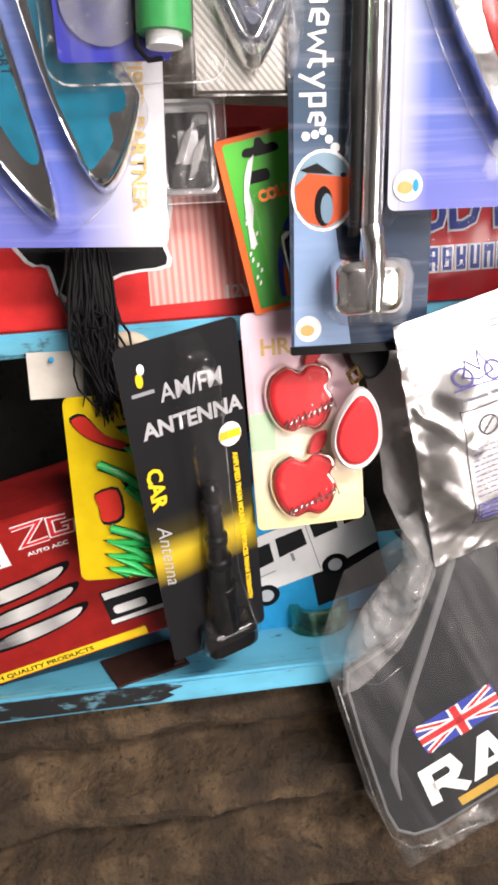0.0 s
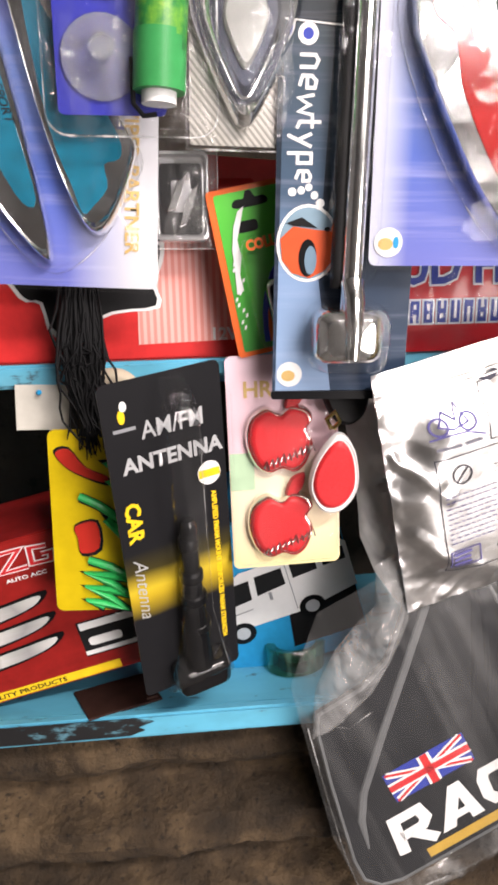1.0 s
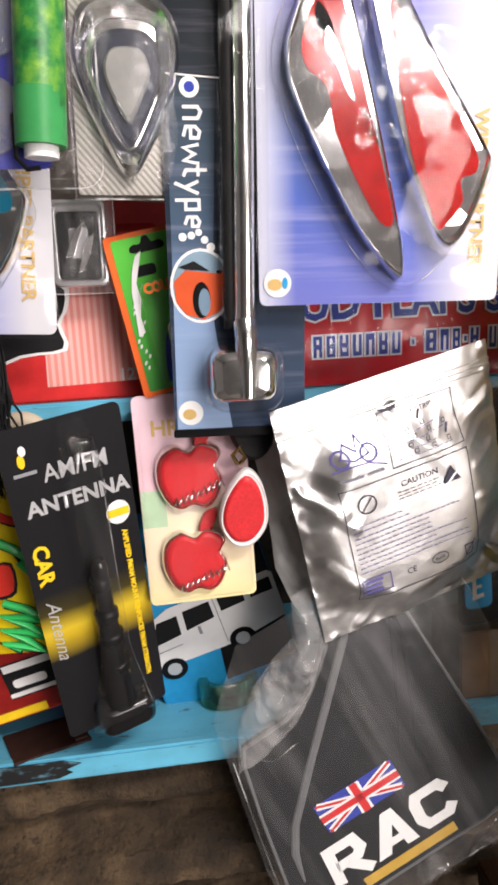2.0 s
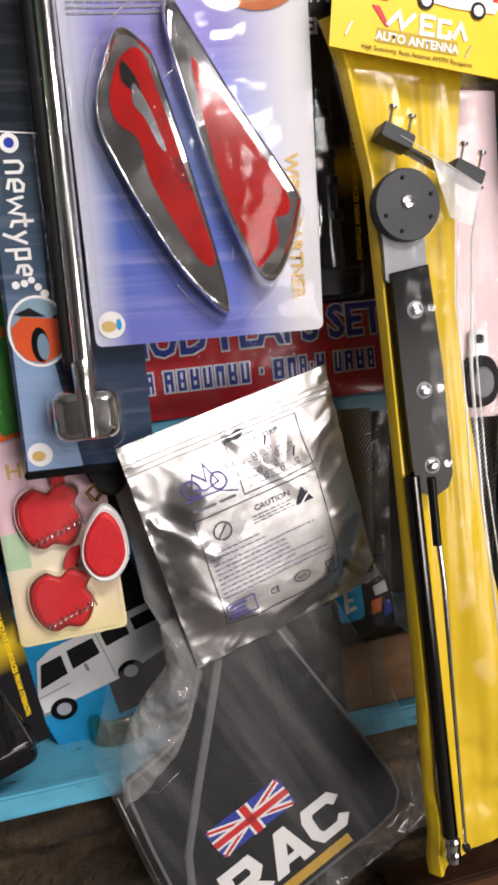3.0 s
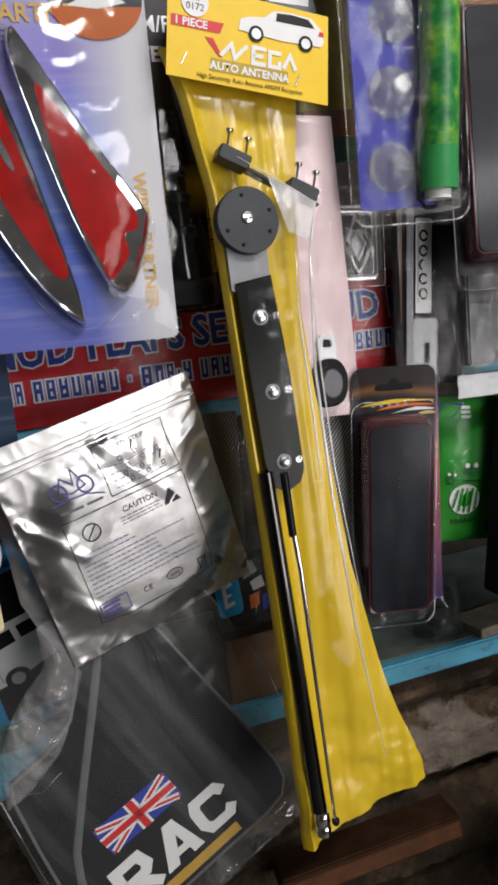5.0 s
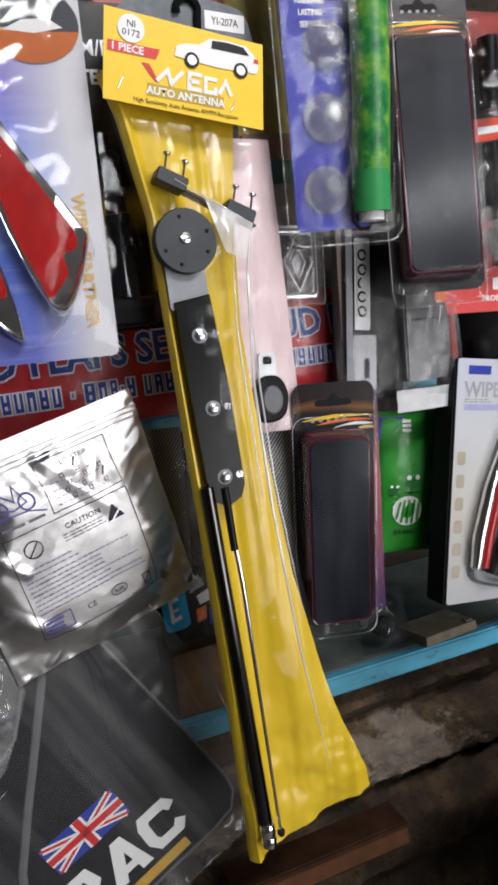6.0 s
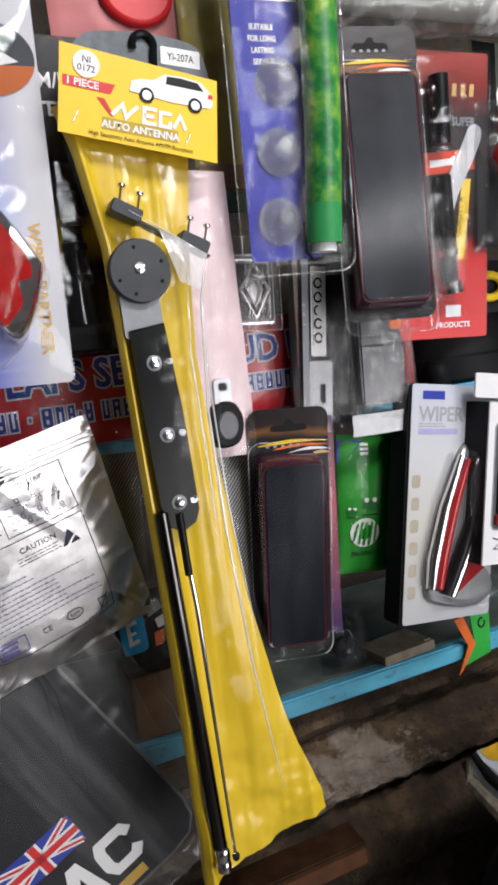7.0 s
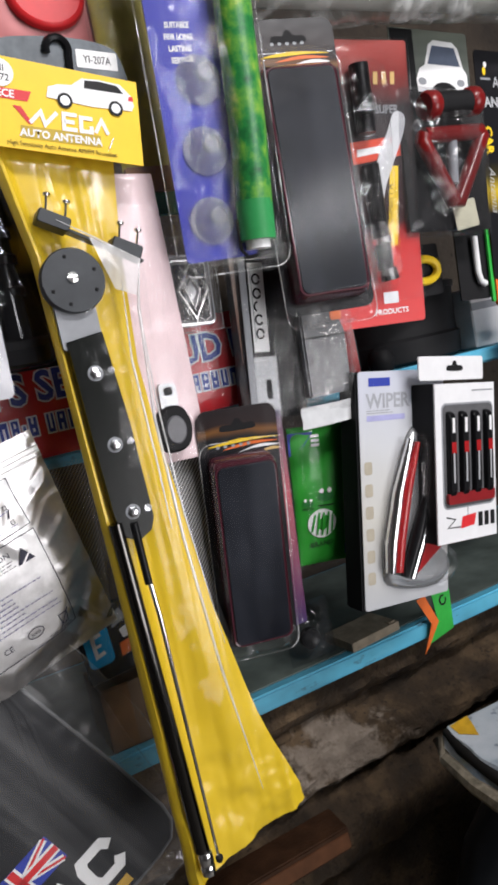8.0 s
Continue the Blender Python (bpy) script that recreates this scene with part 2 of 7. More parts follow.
def dome(pts, depth, base=0.0, profile=((0, 1.0), (0.55, 0.97), (0.85, 0.92), (1.0, 0.84)), crown=0.0):
    """A raised shell over an outline: rings drawn in as they rise, closed on top, smooth."""
    pts, n = ccw(list(pts)), len(pts)
    cx, cz = sum(p[0] for p in pts) / n, sum(p[1] for p in pts) / n
    verts, faces = [], []
    for f, k in profile:
        verts += [(cx + (x - cx) * k, base - depth * f, cz + (z - cz) * k) for x, z in pts]
    m = len(profile)
    for r in range(m - 1):
        for i in range(n):
            j = (i + 1) % n
            faces.append((r * n + j, (r + 1) * n + j, (r + 1) * n + i, r * n + i)[::-1])
    verts.append((cx, base - depth * (1 + crown), cz))
    for i in range(n):
        faces.append(((m - 1) * n + i, (m - 1) * n + (i + 1) % n, m * n))
    return mesh_of(verts, faces, True)


def tube(path, r, n=10, caps=True):
    path = [Vector(p) for p in path]
    rs = r if isinstance(r, (list, tuple)) else [r] * len(path)
    verts, faces = [], []
    for i, p in enumerate(path):
        d = (path[min(i + 1, len(path) - 1)] - path[max(i - 1, 0)]).normalized()
        u = d.cross(Vector((0, 1, 0)) if abs(d.y) < 0.9 else Vector((1, 0, 0))).normalized()
        v = d.cross(u)
        verts += [p + rs[i] * (math.cos(2 * math.pi * k / n) * u + math.sin(2 * math.pi * k / n) * v) for k in range(n)]
    for i in range(len(path) - 1):
        for k in range(n):
            j = (k + 1) % n
            faces.append((i * n + k, i * n + j, (i + 1) * n + j, (i + 1) * n + k))
    if caps:
        faces += [tuple(reversed(range(n))), tuple(range((len(path) - 1) * n, len(path) * n))]
    return mesh_of(verts, faces, True)


def turned_solid(profile, n=24, axis="y", at=(0, 0, 0)):
    """A solid of revolution: (distance along the axis, radius) pairs."""
    verts, faces = [], []
    for d, r in profile:
        for k in range(n):
            a = 2 * math.pi * k / n
            q = (r * math.cos(a), -d, r * math.sin(a)) if axis == "y" else (r * math.cos(a), r * math.sin(a), d)
            verts.append(tuple(a_ + b_ for a_, b_ in zip(q, at)))
    for i in range(len(profile) - 1):
        for k in range(n):
            j = (k + 1) % n
            faces.append((i * n + k, i * n + j, (i + 1) * n + j, (i + 1) * n + k))
    faces += [tuple(reversed(range(n))), tuple(range((len(profile) - 1) * n, len(profile) * n))]
    return mesh_of(verts, faces, True)


def box_mesh(x0, y0, z0, x1, y1, z1, edge=0.0015):
    bm = bmesh.new()
    bmesh.ops.create_cube(bm, size=1.0)
    for v in bm.verts:
        v.co = Vector(((x0 + x1) / 2 + v.co.x * (x1 - x0), (y0 + y1) / 2 + v.co.y * (y1 - y0), (z0 + z1) / 2 + v.co.z * (z1 - z0)))
    if edge:
        bmesh.ops.bevel(bm, geom=bm.edges[:], offset=edge, segments=2, affect="EDGES")
    me = bpy.data.meshes.new("box")
    bm.to_mesh(me)
    bm.free()
    return me


def line(pts, width, y, lift=None):
    """A printed line of even width through points, mitred; lift(x, z) lays it on a curved face."""
    pts = [Vector(p) for p in pts]
    closed = (pts[0] - pts[-1]).length < 1e-7
    n = len(pts)

    def side(i):
        a = (pts[i] - pts[i - 1]) if i > 0 else ((pts[0] - pts[-2]) if closed else pts[1] - pts[0])
        b = (pts[i + 1] - pts[i]) if i < n - 1 else ((pts[1] - pts[0]) if closed else pts[i] - pts[i - 1])
        na, nb = Vector((-a.y, a.x)).normalized(), Vector((-b.y, b.x)).normalized()
        m = (na + nb)
        m = m.normalized() if m.length > 1e-6 else na
        return m * min(1.9, 1 / max(0.3, m.dot(na))) * width / 2
    verts, faces = [], []
    for i in range(n - 1):
        k = max(1, int((pts[i + 1] - pts[i]).length / 0.005)) if lift else 1
        s0, s1 = side(i), side(i + 1)
        for j in range(k + 1):
            p, s = pts[i].lerp(pts[i + 1], j / k), s0.lerp(s1, j / k)
            for q in (p + s, p - s):
                verts.append((q.x, (lift(q.x, q.y) if lift else 0) + y, q.y))
        base = len(verts) - 2 * (k + 1)
        faces += [(base + 2 * j + 1, base + 2 * j + 3, base + 2 * j + 2, base + 2 * j) for j in range(k)]
    return mesh_of(verts, faces)


def flat(pts, y, lift=None):
    """A printed patch, laid on the face."""
    pts = ccw(list(pts))
    return mesh_of([(x, (lift(x, z) if lift else 0) + y, z) for x, z in pts], [tuple(range(len(pts)))])


def text(s, size, x, z, y, material, parent, rot=0, align="LEFT", squeeze=1.0, heavy=0.0, slant=0.0, lift=None, name="lettering", label=""):
    cu = bpy.data.curves.new("letters", "FONT")
    cu.body, cu.size, cu.align_x, cu.align_y, cu.resolution_u, cu.offset, cu.shear = s, size, align, "BOTTOM_BASELINE", 2, heavy, slant
    ob = bpy.data.objects.new("letters", cu)
    me = bpy.data.meshes.new_from_object(ob)
    bpy.data.objects.remove(ob)
    bpy.data.curves.remove(cu)
    m = Matrix.Translation((x, 0, z)) @ Matrix.Rotation(radians(-rot), 4, "Y") @ Matrix.Rotation(radians(90), 4, "X") @ Matrix.Diagonal((squeeze, 1, 1, 1))
    me.transform(m)
    for v in me.vertices:
        v.co.y = (lift(v.co.x, v.co.z) if lift else 0) + y
    return part(name, me, material, parent, label)


def bars(n, x0, x1, z, pitch, width, y, material, parent, seed=1, lift=None, name="small_print"):
    """Rows of unreadable small print, as plain bars."""
    rng = random.Random(seed)
    verts, faces = [], []
    for i in range(n):
        e, x = x1 - (x1 - x0) * rng.uniform(0, 0.4), x0
        while x < e - 0.002:
            w = min(e - x, rng.uniform(0.6, 2.4) * 3.2 * width + 0.0015)
            me = line([(x, z - i * pitch), (x + w, z - i * pitch)], width, y, lift)
            o = len(verts)
            verts += [v.co[:] for v in me.vertices]
            faces += [tuple(o + k for k in p.vertices) for p in me.polygons]
            bpy.data.meshes.remove(me)
            x += w + 0.0012
    return part(name, mesh_of(verts, faces), material, parent)


def crease(x, z, seed, amp, size):
    p = Vector((x / size, seed * 7.3, z / size))
    return amp * (noise.noise(p) + 0.5 * abs(noise.noise(p * 2.3)) + 0.25 * noise.noise(p * 4.7))


def pillow(left, right, z0, z1, depth, nx, nz, seed, amp, size, sag=None, shell=False, edge=0.0, form=None):
    """A filled bag: left(v) and right(v) give its sides at the height share v; both faces creased, closed round the rim; a shell is the clear front alone."""
    def front(u, v, x, z):
        if form:
            return form(x, z)
        puff = (math.sin(math.pi * min(max(u, 0), 1)) ** 0.6) * (math.sin(math.pi * min(max(v, 0), 1)) ** 0.5)
        rim = edge * crease(x, z, seed + 1, 1.0, 0.016) * (1 - puff) ** 2 if edge else 0.0
        return -depth * puff + crease(x, z, seed, amp, size) * (0.25 + 0.75 * puff) + rim
    verts, faces = [], []
    for side in (0, 1):
        for j in range(nz + 1):
            v = j / nz
            z = z0 + (z1 - z0) * v
            for i in range(nx + 1):
                u = i / nx
                x = left(v) + (right(v) - left(v)) * u
                zz = z + (sag(u, v) if sag else 0)
                y = front(u, v, x, zz)
                verts.append((x, y if side == 0 else 0.001 + 0.3 * abs(y) + (0 if 0 < u < 1 and 0 < v < 1 else y), zz))
    w, off = nx + 1, (nx + 1) * (nz + 1)
    if shell:
        fs = [(j * w + i, j * w + i + 1, j * w + i + w + 1, j * w + i + w) for j in range(nz) for i in range(nx)]
        return mesh_of(verts[:off], fs, True), front
    for j in range(nz):
        for i in range(nx):
            a = j * w + i
            faces.append((a, a + 1, a + w + 1, a + w))
            faces.append((off + a, off + a + w, off + a + w + 1, off + a + 1))
    for j in range(nz):
        for i, flip in ((0, False), (nx, True)):
            a = j * w + i
            f = (a, a + w, off + a + w, off + a)
            faces.append(f[::-1] if flip else f)
    for i in range(nx):
        for j, flip in ((0, True), (nz, False)):
            a = j * w + i
            f = (a, a + 1, off + a + 1, off + a)
            faces.append(f if flip else f[::-1])
    return mesh_of(verts, faces, True), front


def sheet(left, right, z0, z1, nx, nz, face, thick=0.0006):
    """A thin creased sheet with a real back."""
    verts, faces = [], []
    for side in (0, 1):
        for j in range(nz + 1):
            v = j / nz
            z = z0 + (z1 - z0) * v
            for i in range(nx + 1):
                u = i / nx
                x = left(v) + (right(v) - left(v)) * u
                verts.append((x, face(x, z, u, v) + side * thick, z))
    w, off = nx + 1, (nx + 1) * (nz + 1)
    for j in range(nz):
        for i in range(nx):
            a = j * w + i
            faces.append((a, a + 1, a + w + 1, a + w))
            faces.append((off + a, off + a + w, off + a + w + 1, off + a + 1))
    for j in range(nz):
        for i in (0, nx):
            a = j * w + i
            faces.append((a, a + w, off + a + w, off + a))
    for i in range(nx):
        for j in (0, nz):
            a = j * w + i
            faces.append((a, a + 1, off + a + 1, off + a))
    return mesh_of(verts, faces, True)


def seam(pts, y, parent, r=0.0007, wobble=0.0012, material=None, label="pressed plastic edge with its glint put in as milky white"):
    """The welded edge of a clear pack: a thin bead round its outline, milky white in place of its glint."""
    n = len(pts)
    path = [(x, y + wobble * noise.noise(Vector((x * 60, 1.7, z * 60))), z) for x, z in pts]
    return part("seam", tube(path, [r * (0.6 + 0.7 * abs(noise.noise(Vector((i * 0.37, n, 0))))) for i in range(n)], 6), material or GLINT_SEAM, parent, label)


def spread(pts, per=6):
    """Points laid evenly between the given ones, so that a seam can wander."""
    out = []
    for a, b in zip(pts, pts[1:]):
        out += [(a[0] + (b[0] - a[0]) * k / per, a[1] + (b[1] - a[1]) * k / per) for k in range(per)]
    return out + [pts[-1]]


def steps(pairs):
    """A function that glides through (v, value) pairs."""
    def f(v):
        for (a, p), (b, q) in zip(pairs, pairs[1:]):
            if v <= b:
                return p + (q - p) * max(0.0, v - a) / (b - a)
        return pairs[-1][1]
    return f


# ---- the room ----
def slab_box(name, lo, hi, material, label, category):
    return setting(name, box_mesh(*lo, *hi, 0), material, label, category)


slab_box("floor", (-2.5, -1.8, -0.1), (3.0, 1.2, 0.0), CONCRETE, "bare grey concrete shop floor", "floor")
slab_box("ceiling", (-2.5, -1.8, 2.7), (3.0, 1.2, 2.8), PLASTER, "plain plastered shop ceiling", "ceiling")
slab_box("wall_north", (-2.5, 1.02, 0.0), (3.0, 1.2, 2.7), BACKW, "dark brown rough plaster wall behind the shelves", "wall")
slab_box("wall_south", (-2.5, -1.8, 0.0), (3.0, -1.6, 2.7), PLASTER, "plain wall behind the camera", "wall")
slab_box("wall_west", (-2.5, -1.6, 0.0), (-2.3, 1.02, 2.7), PLASTER, "plain side wall of the shop", "wall")
slab_box("wall_east", (2.8, -1.6, 0.0), (3.0, 1.02, 2.7), PLASTER, "plain side wall of the shop", "wall")


def base_wall():
    """The rough plinth under the lower shelf: ledges and hollows, uneven all along."""
    prof = [(0.760, 1.14), (0.750, 1.115), (0.748, 1.090), (0.760, 1.074), (0.778, 1.062), (0.776, 1.050), (0.756, 1.038), (0.740, 1.030), (0.733, 1.012), (0.735, 0.998), (0.752, 0.986), (0.770, 0.974), (0.764, 0.962),
            (0.742, 0.950), (0.733, 0.925), (0.738, 0.88), (0.785, 0.86), (0.775, 0.7), (0.775, 0.35), (0.77, 0.0)]
    fine = []
    for (y0, z0), (y1, z1) in zip(prof, prof[1:]):
        k = 3 if z0 > 0.85 else 6
        fine += [(y0 + (y1 - y0) * i / k, z0 + (z1 - z0) * i / k) for i in range(k)]
    fine.append(prof[-1])
    nx = 520
    verts, faces = [], []
    for i in range(nx + 1):
        x = -1.2 + 3.2 * i / nx
        for y, z in fine:
            p = Vector((x * 9, y * 9, z * 14))
            d = 0.010 * noise.noise(p) + 0.008 * noise.noise(p * 3.1) + 0.004 * noise.noise(p * 9) + 0.003 * abs(noise.noise(p * 17))
            verts.append((x, max(0.727, y + d), z + 0.004 * noise.noise(p * 0.8) * (0.2 < z < 1.12)))
    n = len(fine)
    for i in range(nx):
        for j in range(n - 1):
            a = i * n + j
            faces.append((a, a + 1, a + n + 1, a + n))
    o = len(verts)
    verts += [(-1.2, 1.02, 1.14), (2.0, 1.02, 1.14), (2.0, 1.02, 0), (-1.2, 1.02, 0)]
    faces.append((0, nx * n, o + 1, o))
    faces.append(tuple(nx * n + j for j in range(n)) + (o + 2, o + 1))
    return mesh_of(verts, faces, True)


def plinth_plaster():
    """Brown crumbling plaster with one pale flaked area of its own shape."""
    m = rough_wall("plinth_plaster", (0.011, 0.007, 0.0035), (0.042, 0.026, 0.0125), (0.14, 0.092, 0.048), 15, 1.0)
    nt = m.node_tree
    p = nt.nodes["Principled BSDF"]
    brown = p.inputs["Base Color"].links[0].from_socket
    tc, mp, ln = nt.nodes.new("ShaderNodeTexCoord"), nt.nodes.new("ShaderNodeMapping"), nt.nodes.new("ShaderNodeVectorMath")
    mp.inputs["Location"].default_value, mp.inputs["Scale"].default_value = (-0.700 * 7.0, 0, -1.015 * 17), (7.0, 0, 17)
    ln.operation = "LENGTH"
    link(nt, tc.outputs["Object"], mp.inputs["Vector"]), link(nt, mp.outputs["Vector"], ln.inputs[0])
    add = nt.nodes.new("ShaderNodeMath")
    add.operation = "MULTIPLY_ADD"
    link(nt, noise_tex(nt, 26, 6, (1, 1, 1), 0.65), add.inputs[0])
    add.inputs[1].default_value = 2.2
    link(nt, ln.outputs["Value"], add.inputs[2])
    half = nt.nodes.new("ShaderNodeMath")
    half.operation = "MULTIPLY"
    half.inputs[1].default_value = 0.5
    link(nt, add.outputs[0], half.inputs[0])
    flake = ramp(nt, half.outputs[0], [(0.76, (0.85,) * 3), (0.90, (0, 0, 0))])
    pale = ramp(nt, noise_tex(nt, 40, 6), [(0.3, (0.17, 0.135, 0.105)), (0.6, (0.27, 0.225, 0.18)), (0.8, (0.34, 0.29, 0.24))])
    link(nt, mixc(nt, flake, brown, pale), p.inputs["Base Color"])
    return m


setting("wall_base", base_wall(), plinth_plaster(), "brown crumbling plaster plinth with ledges under the shelf", "wall")


def shelf(name, lip_y, z, slope, lip_h, label, x0=-1.2, x1=2.0):
    """A painted board with a raised front lip, and brackets behind."""
    t = thing(name, pose(0, lip_y, z, 0, slope, 0), label, "shelf")
    part("board", box_mesh(x0, 0.012, -0.018, x1, 1.015 - lip_y, 0.0, 0.001), SHELF, t)
    part("lip", box_mesh(x0, 0.0, -lip_h, x1, 0.012, 0.0015, 0.0025), SHELF, t, "worn sky blue front edge")
    t["kind"] = "structure"
    return t


def worn_tape():
    m, nt, p = tree("worn_tape")
    rub = ramp(nt, noise_tex(nt, 70, 6, (0.35, 1, 1), 0.7), [(0.54, (0, 0, 0)), (0.62, (0.8,) * 3)])
    link(nt, mixc(nt, rub, (0.008, 0.008, 0.009), (0.10, 0.25, 0.32)), p.inputs["Base Color"])
    p.inputs["Roughness"].default_value = 0.55
    return m


low = shelf("shelf_lower", 0.716, 1.160, 0.7, 0.021, "worn sky blue painted lower display shelf")
part("tape", slab([(-0.9, -0.018), (-0.02, -0.017), (0.045, -0.0165), (0.058, -0.012), (0.052, -0.009), (0.066, -0.004), (0.050, 0.0), (-0.9, 0.001)], -0.0015, -0.0003), worn_tape(), low, "strip of black tape on the shelf edge")
part("liner", box_mesh(0.36, 0.016, 0.0005, 1.35, 0.29, 0.0025, 0.0004), paint("dusty_liner", (0.12, 0.145, 0.13), 0.5, vary=0.5, scale=14), low, "dusty dark grey green shelf liner")
shelf("shelf_upper", 0.688, 1.478, 0.0, 0.016, "sky blue painted upper shelf carrying red boxes")


# ---- goods hanging in front ----
def hang_slot(w=0.03):
    return smooth_loop([(-w / 2, 0), (-w / 2 + 0.003, -0.003), (w / 2 - 0.003, -0.003), (w / 2, 0), (w / 2 - 0.003, 0.003), (w / 6, 0.003), (0.002, 0.0075), (-0.002, 0.0075), (-w / 6, 0.003), (-w / 2 + 0.003, 0.003)], 3)


def wiper_print():
    """Blue and violet streaks fading into pale side margins."""
    m, nt, p = tree("wiper_card_print")
    tc, sp = nt.nodes.new("ShaderNodeTexCoord"), nt.nodes.new("ShaderNodeSeparateXYZ")
    link(nt, tc.outputs["Object"], sp.inputs[0])

    def run(out, lo, hi):
        r = nt.nodes.new("ShaderNodeMapRange")
        link(nt, out, r.inputs["Value"])
        r.inputs["From Min"].default_value, r.inputs["From Max"].default_value = lo, hi
        return r.outputs[0]
    c = ramp(nt, run(sp.outputs[2], -0.143, 0.143), [(0.0, (0.15, 0.17, 0.52)), (0.25, (0.075, 0.13, 0.48)), (0.5, (0.15, 0.24, 0.60)), (0.68, (0.21, 0.19, 0.52)), (0.80, (0.30, 0.28, 0.60)), (0.9, (0.50, 0.50, 0.60))])
    c = mixc(nt, ramp(nt, noise_tex(nt, 40, 4, (0.1, 1, 2.5)), [(0.50, (0, 0, 0)), (0.72, (0.42,) * 3)]), c, (0.46, 0.46, 0.72))
    c = mixc(nt, run(sp.outputs[0], 0.022, 0.066), c, (0.60, 0.60, 0.64))
    c = mixc(nt, run(sp.outputs[0], -0.058, -0.080), c, (0.52, 0.54, 0.66))
    link(nt, c, p.inputs["Base Color"])
    p.inputs["Roughness"].default_value, p.inputs["Specular IOR Level"].default_value = 0.3, 0.35
    return m


WIPER_CARD = wiper_print()


DARK_CHROME = chrome("car_chrome", 0.13, (0.90, 0.90, 0.90), 0.05, 22, 0.10)


def wing(name, outline, patch, color, parent, depth=0.012):
    """A chrome plastic deflector with a raised rim and a coloured sticker."""
    w = part(name, dome(outline, depth, -0.004, ((0, 1.0), (0.6, 0.985), (0.95, 0.96), (1.0, 0.945), (0.80, 0.915)), -0.17), DARK_CHROME, parent, "bright chrome plastic deflector")
    part("sticker", slab(patch, -0.004 - depth * 0.88, -0.004 - depth * 0.7), color, w, "coloured reflective sticker")
    return w


def wiper_pack(m, color, label, mirrored=1):
    t = thing("wiper_deflector_pack", m, label, "car accessory", "wiper deflector packs")
    card = part("card", slab(rrect(0.167, 0.286, 0.005), -0.0008, 0.0), WIPER_CARD, t)
    text("WIPER PARTNER", 0.0165, -0.080, 0.084, -0.0018, GOLD, card, heavy=0.0004)
    bars(3, -0.078, 0.0, 0.079, 0.0035, 0.0012, -0.0016, GREY, card, 4)
    text("WIPER PARTNER", 0.0135, 0.0615, -0.019, -0.0018, GOLD, card, rot=-90, heavy=0.0003)
    part("picture", flat(oval(0.033, 0.026, 0.049, 0.098), -0.0017), paint("picture_slate", (0.055, 0.06, 0.07), 0.35), card, "small round car picture")
    part("picture", flat(oval(0.033, 0.026, 0.049, 0.098, 20, 190, 350), -0.002), paint("dull_orange_print", (0.50, 0.13, 0.03), 0.4), card)
    part("picture", flat([(0.028, 0.094), (0.042, 0.101), (0.06, 0.102), (0.07, 0.096), (0.05, 0.092)], -0.0024), WHITE, card)
    seal = part("seal", flat(oval(0.0095, 0.0095, -0.071, -0.128), -0.0017), WHITE, card, "round white sticker")
    part("seal_mark", flat(oval(0.005, 0.004, -0.073, -0.129, 14), -0.002), GOLD, seal)
    part("seal_mark", flat(oval(0.002, 0.004, -0.066, -0.128, 10), -0.002), SKYBLUE, seal)
    a = smooth_loop([(-0.047, 0.062), (-0.030, 0.052), (-0.022, 0.034), (0.000, -0.052), (0.0135, -0.116), (0.008, -0.126), (-0.022, -0.090), (-0.058, -0.020), (-0.066, 0.010), (-0.061, 0.034)], 4)
    b = smooth_loop([(-0.013, 0.080), (-0.004, 0.068), (0.030, 0.010), (0.064, -0.042), (0.069, -0.060), (0.053, -0.102), (0.036, -0.104), (0.012, -0.050), (-0.010, 0.030), (-0.017, 0.066)], 4)
    ra = smooth_loop([(-0.044, 0.044), (-0.033, 0.046), (-0.024, 0.020), (-0.005, -0.048), (0.005, -0.088), (-0.004, -0.090), (-0.020, -0.064), (-0.034, -0.034), (-0.040, -0.008), (-0.052, 0.002), (-0.056, 0.016), (-0.051, 0.034)], 3)
    rb = smooth_loop([(-0.001, 0.036), (0.009, 0.030), (0.038, -0.014), (0.058, -0.046), (0.059, -0.060), (0.049, -0.064), (0.051, -0.078), (0.042, -0.090), (0.035, -0.095), (0.028, -0.078), (0.014, -0.042)], 3)
    wa = wing("deflector", a, ra, color, t)
    part("badge", flat(smooth_loop([(-0.040, 0.026), (-0.034, 0.018), (-0.028, 0.004), (-0.022, -0.016), (-0.027, -0.012), (-0.034, 0.004), (-0.041, 0.014)], 3), -0.0150), STEEL, wa)
    part("badge", flat(smooth_loop([(-0.046, 0.040), (-0.038, 0.030), (-0.034, 0.016), (-0.039, 0.020), (-0.047, 0.028)], 3), -0.0149), MATTE, wa)
    text("SPORT", 0.008, -0.019, -0.020, -0.0151, MATTE, wa, rot=-72, slant=0.3)
    wing("deflector", b, rb, color, t)
    hull = smooth_loop([(-0.05, 0.068), (-0.012, 0.08), (0.03, 0.01), (0.071, -0.05), (0.066, -0.078), (0.04, -0.119), (0.008, -0.134), (-0.028, -0.095), (-0.062, -0.03), (-0.073, 0.018)], 4)
    part("blister", dome(hull, 0.021, -0.001), BLISTER, t, "clear blister")
    seam(hull + hull[:1], -0.0016, t, 0.0006)
    part("wrap", pillow(lambda v: -0.085, lambda v: 0.085, -0.146, 0.146, 0.023, 34, 56, 23, 0.003, 0.05, shell=True)[0], film("card_wrap", gloss=0.4, rough=0.06, crinkle=0.35, scale=20, veil=0.008), t, "clear outer wrap")
    return t


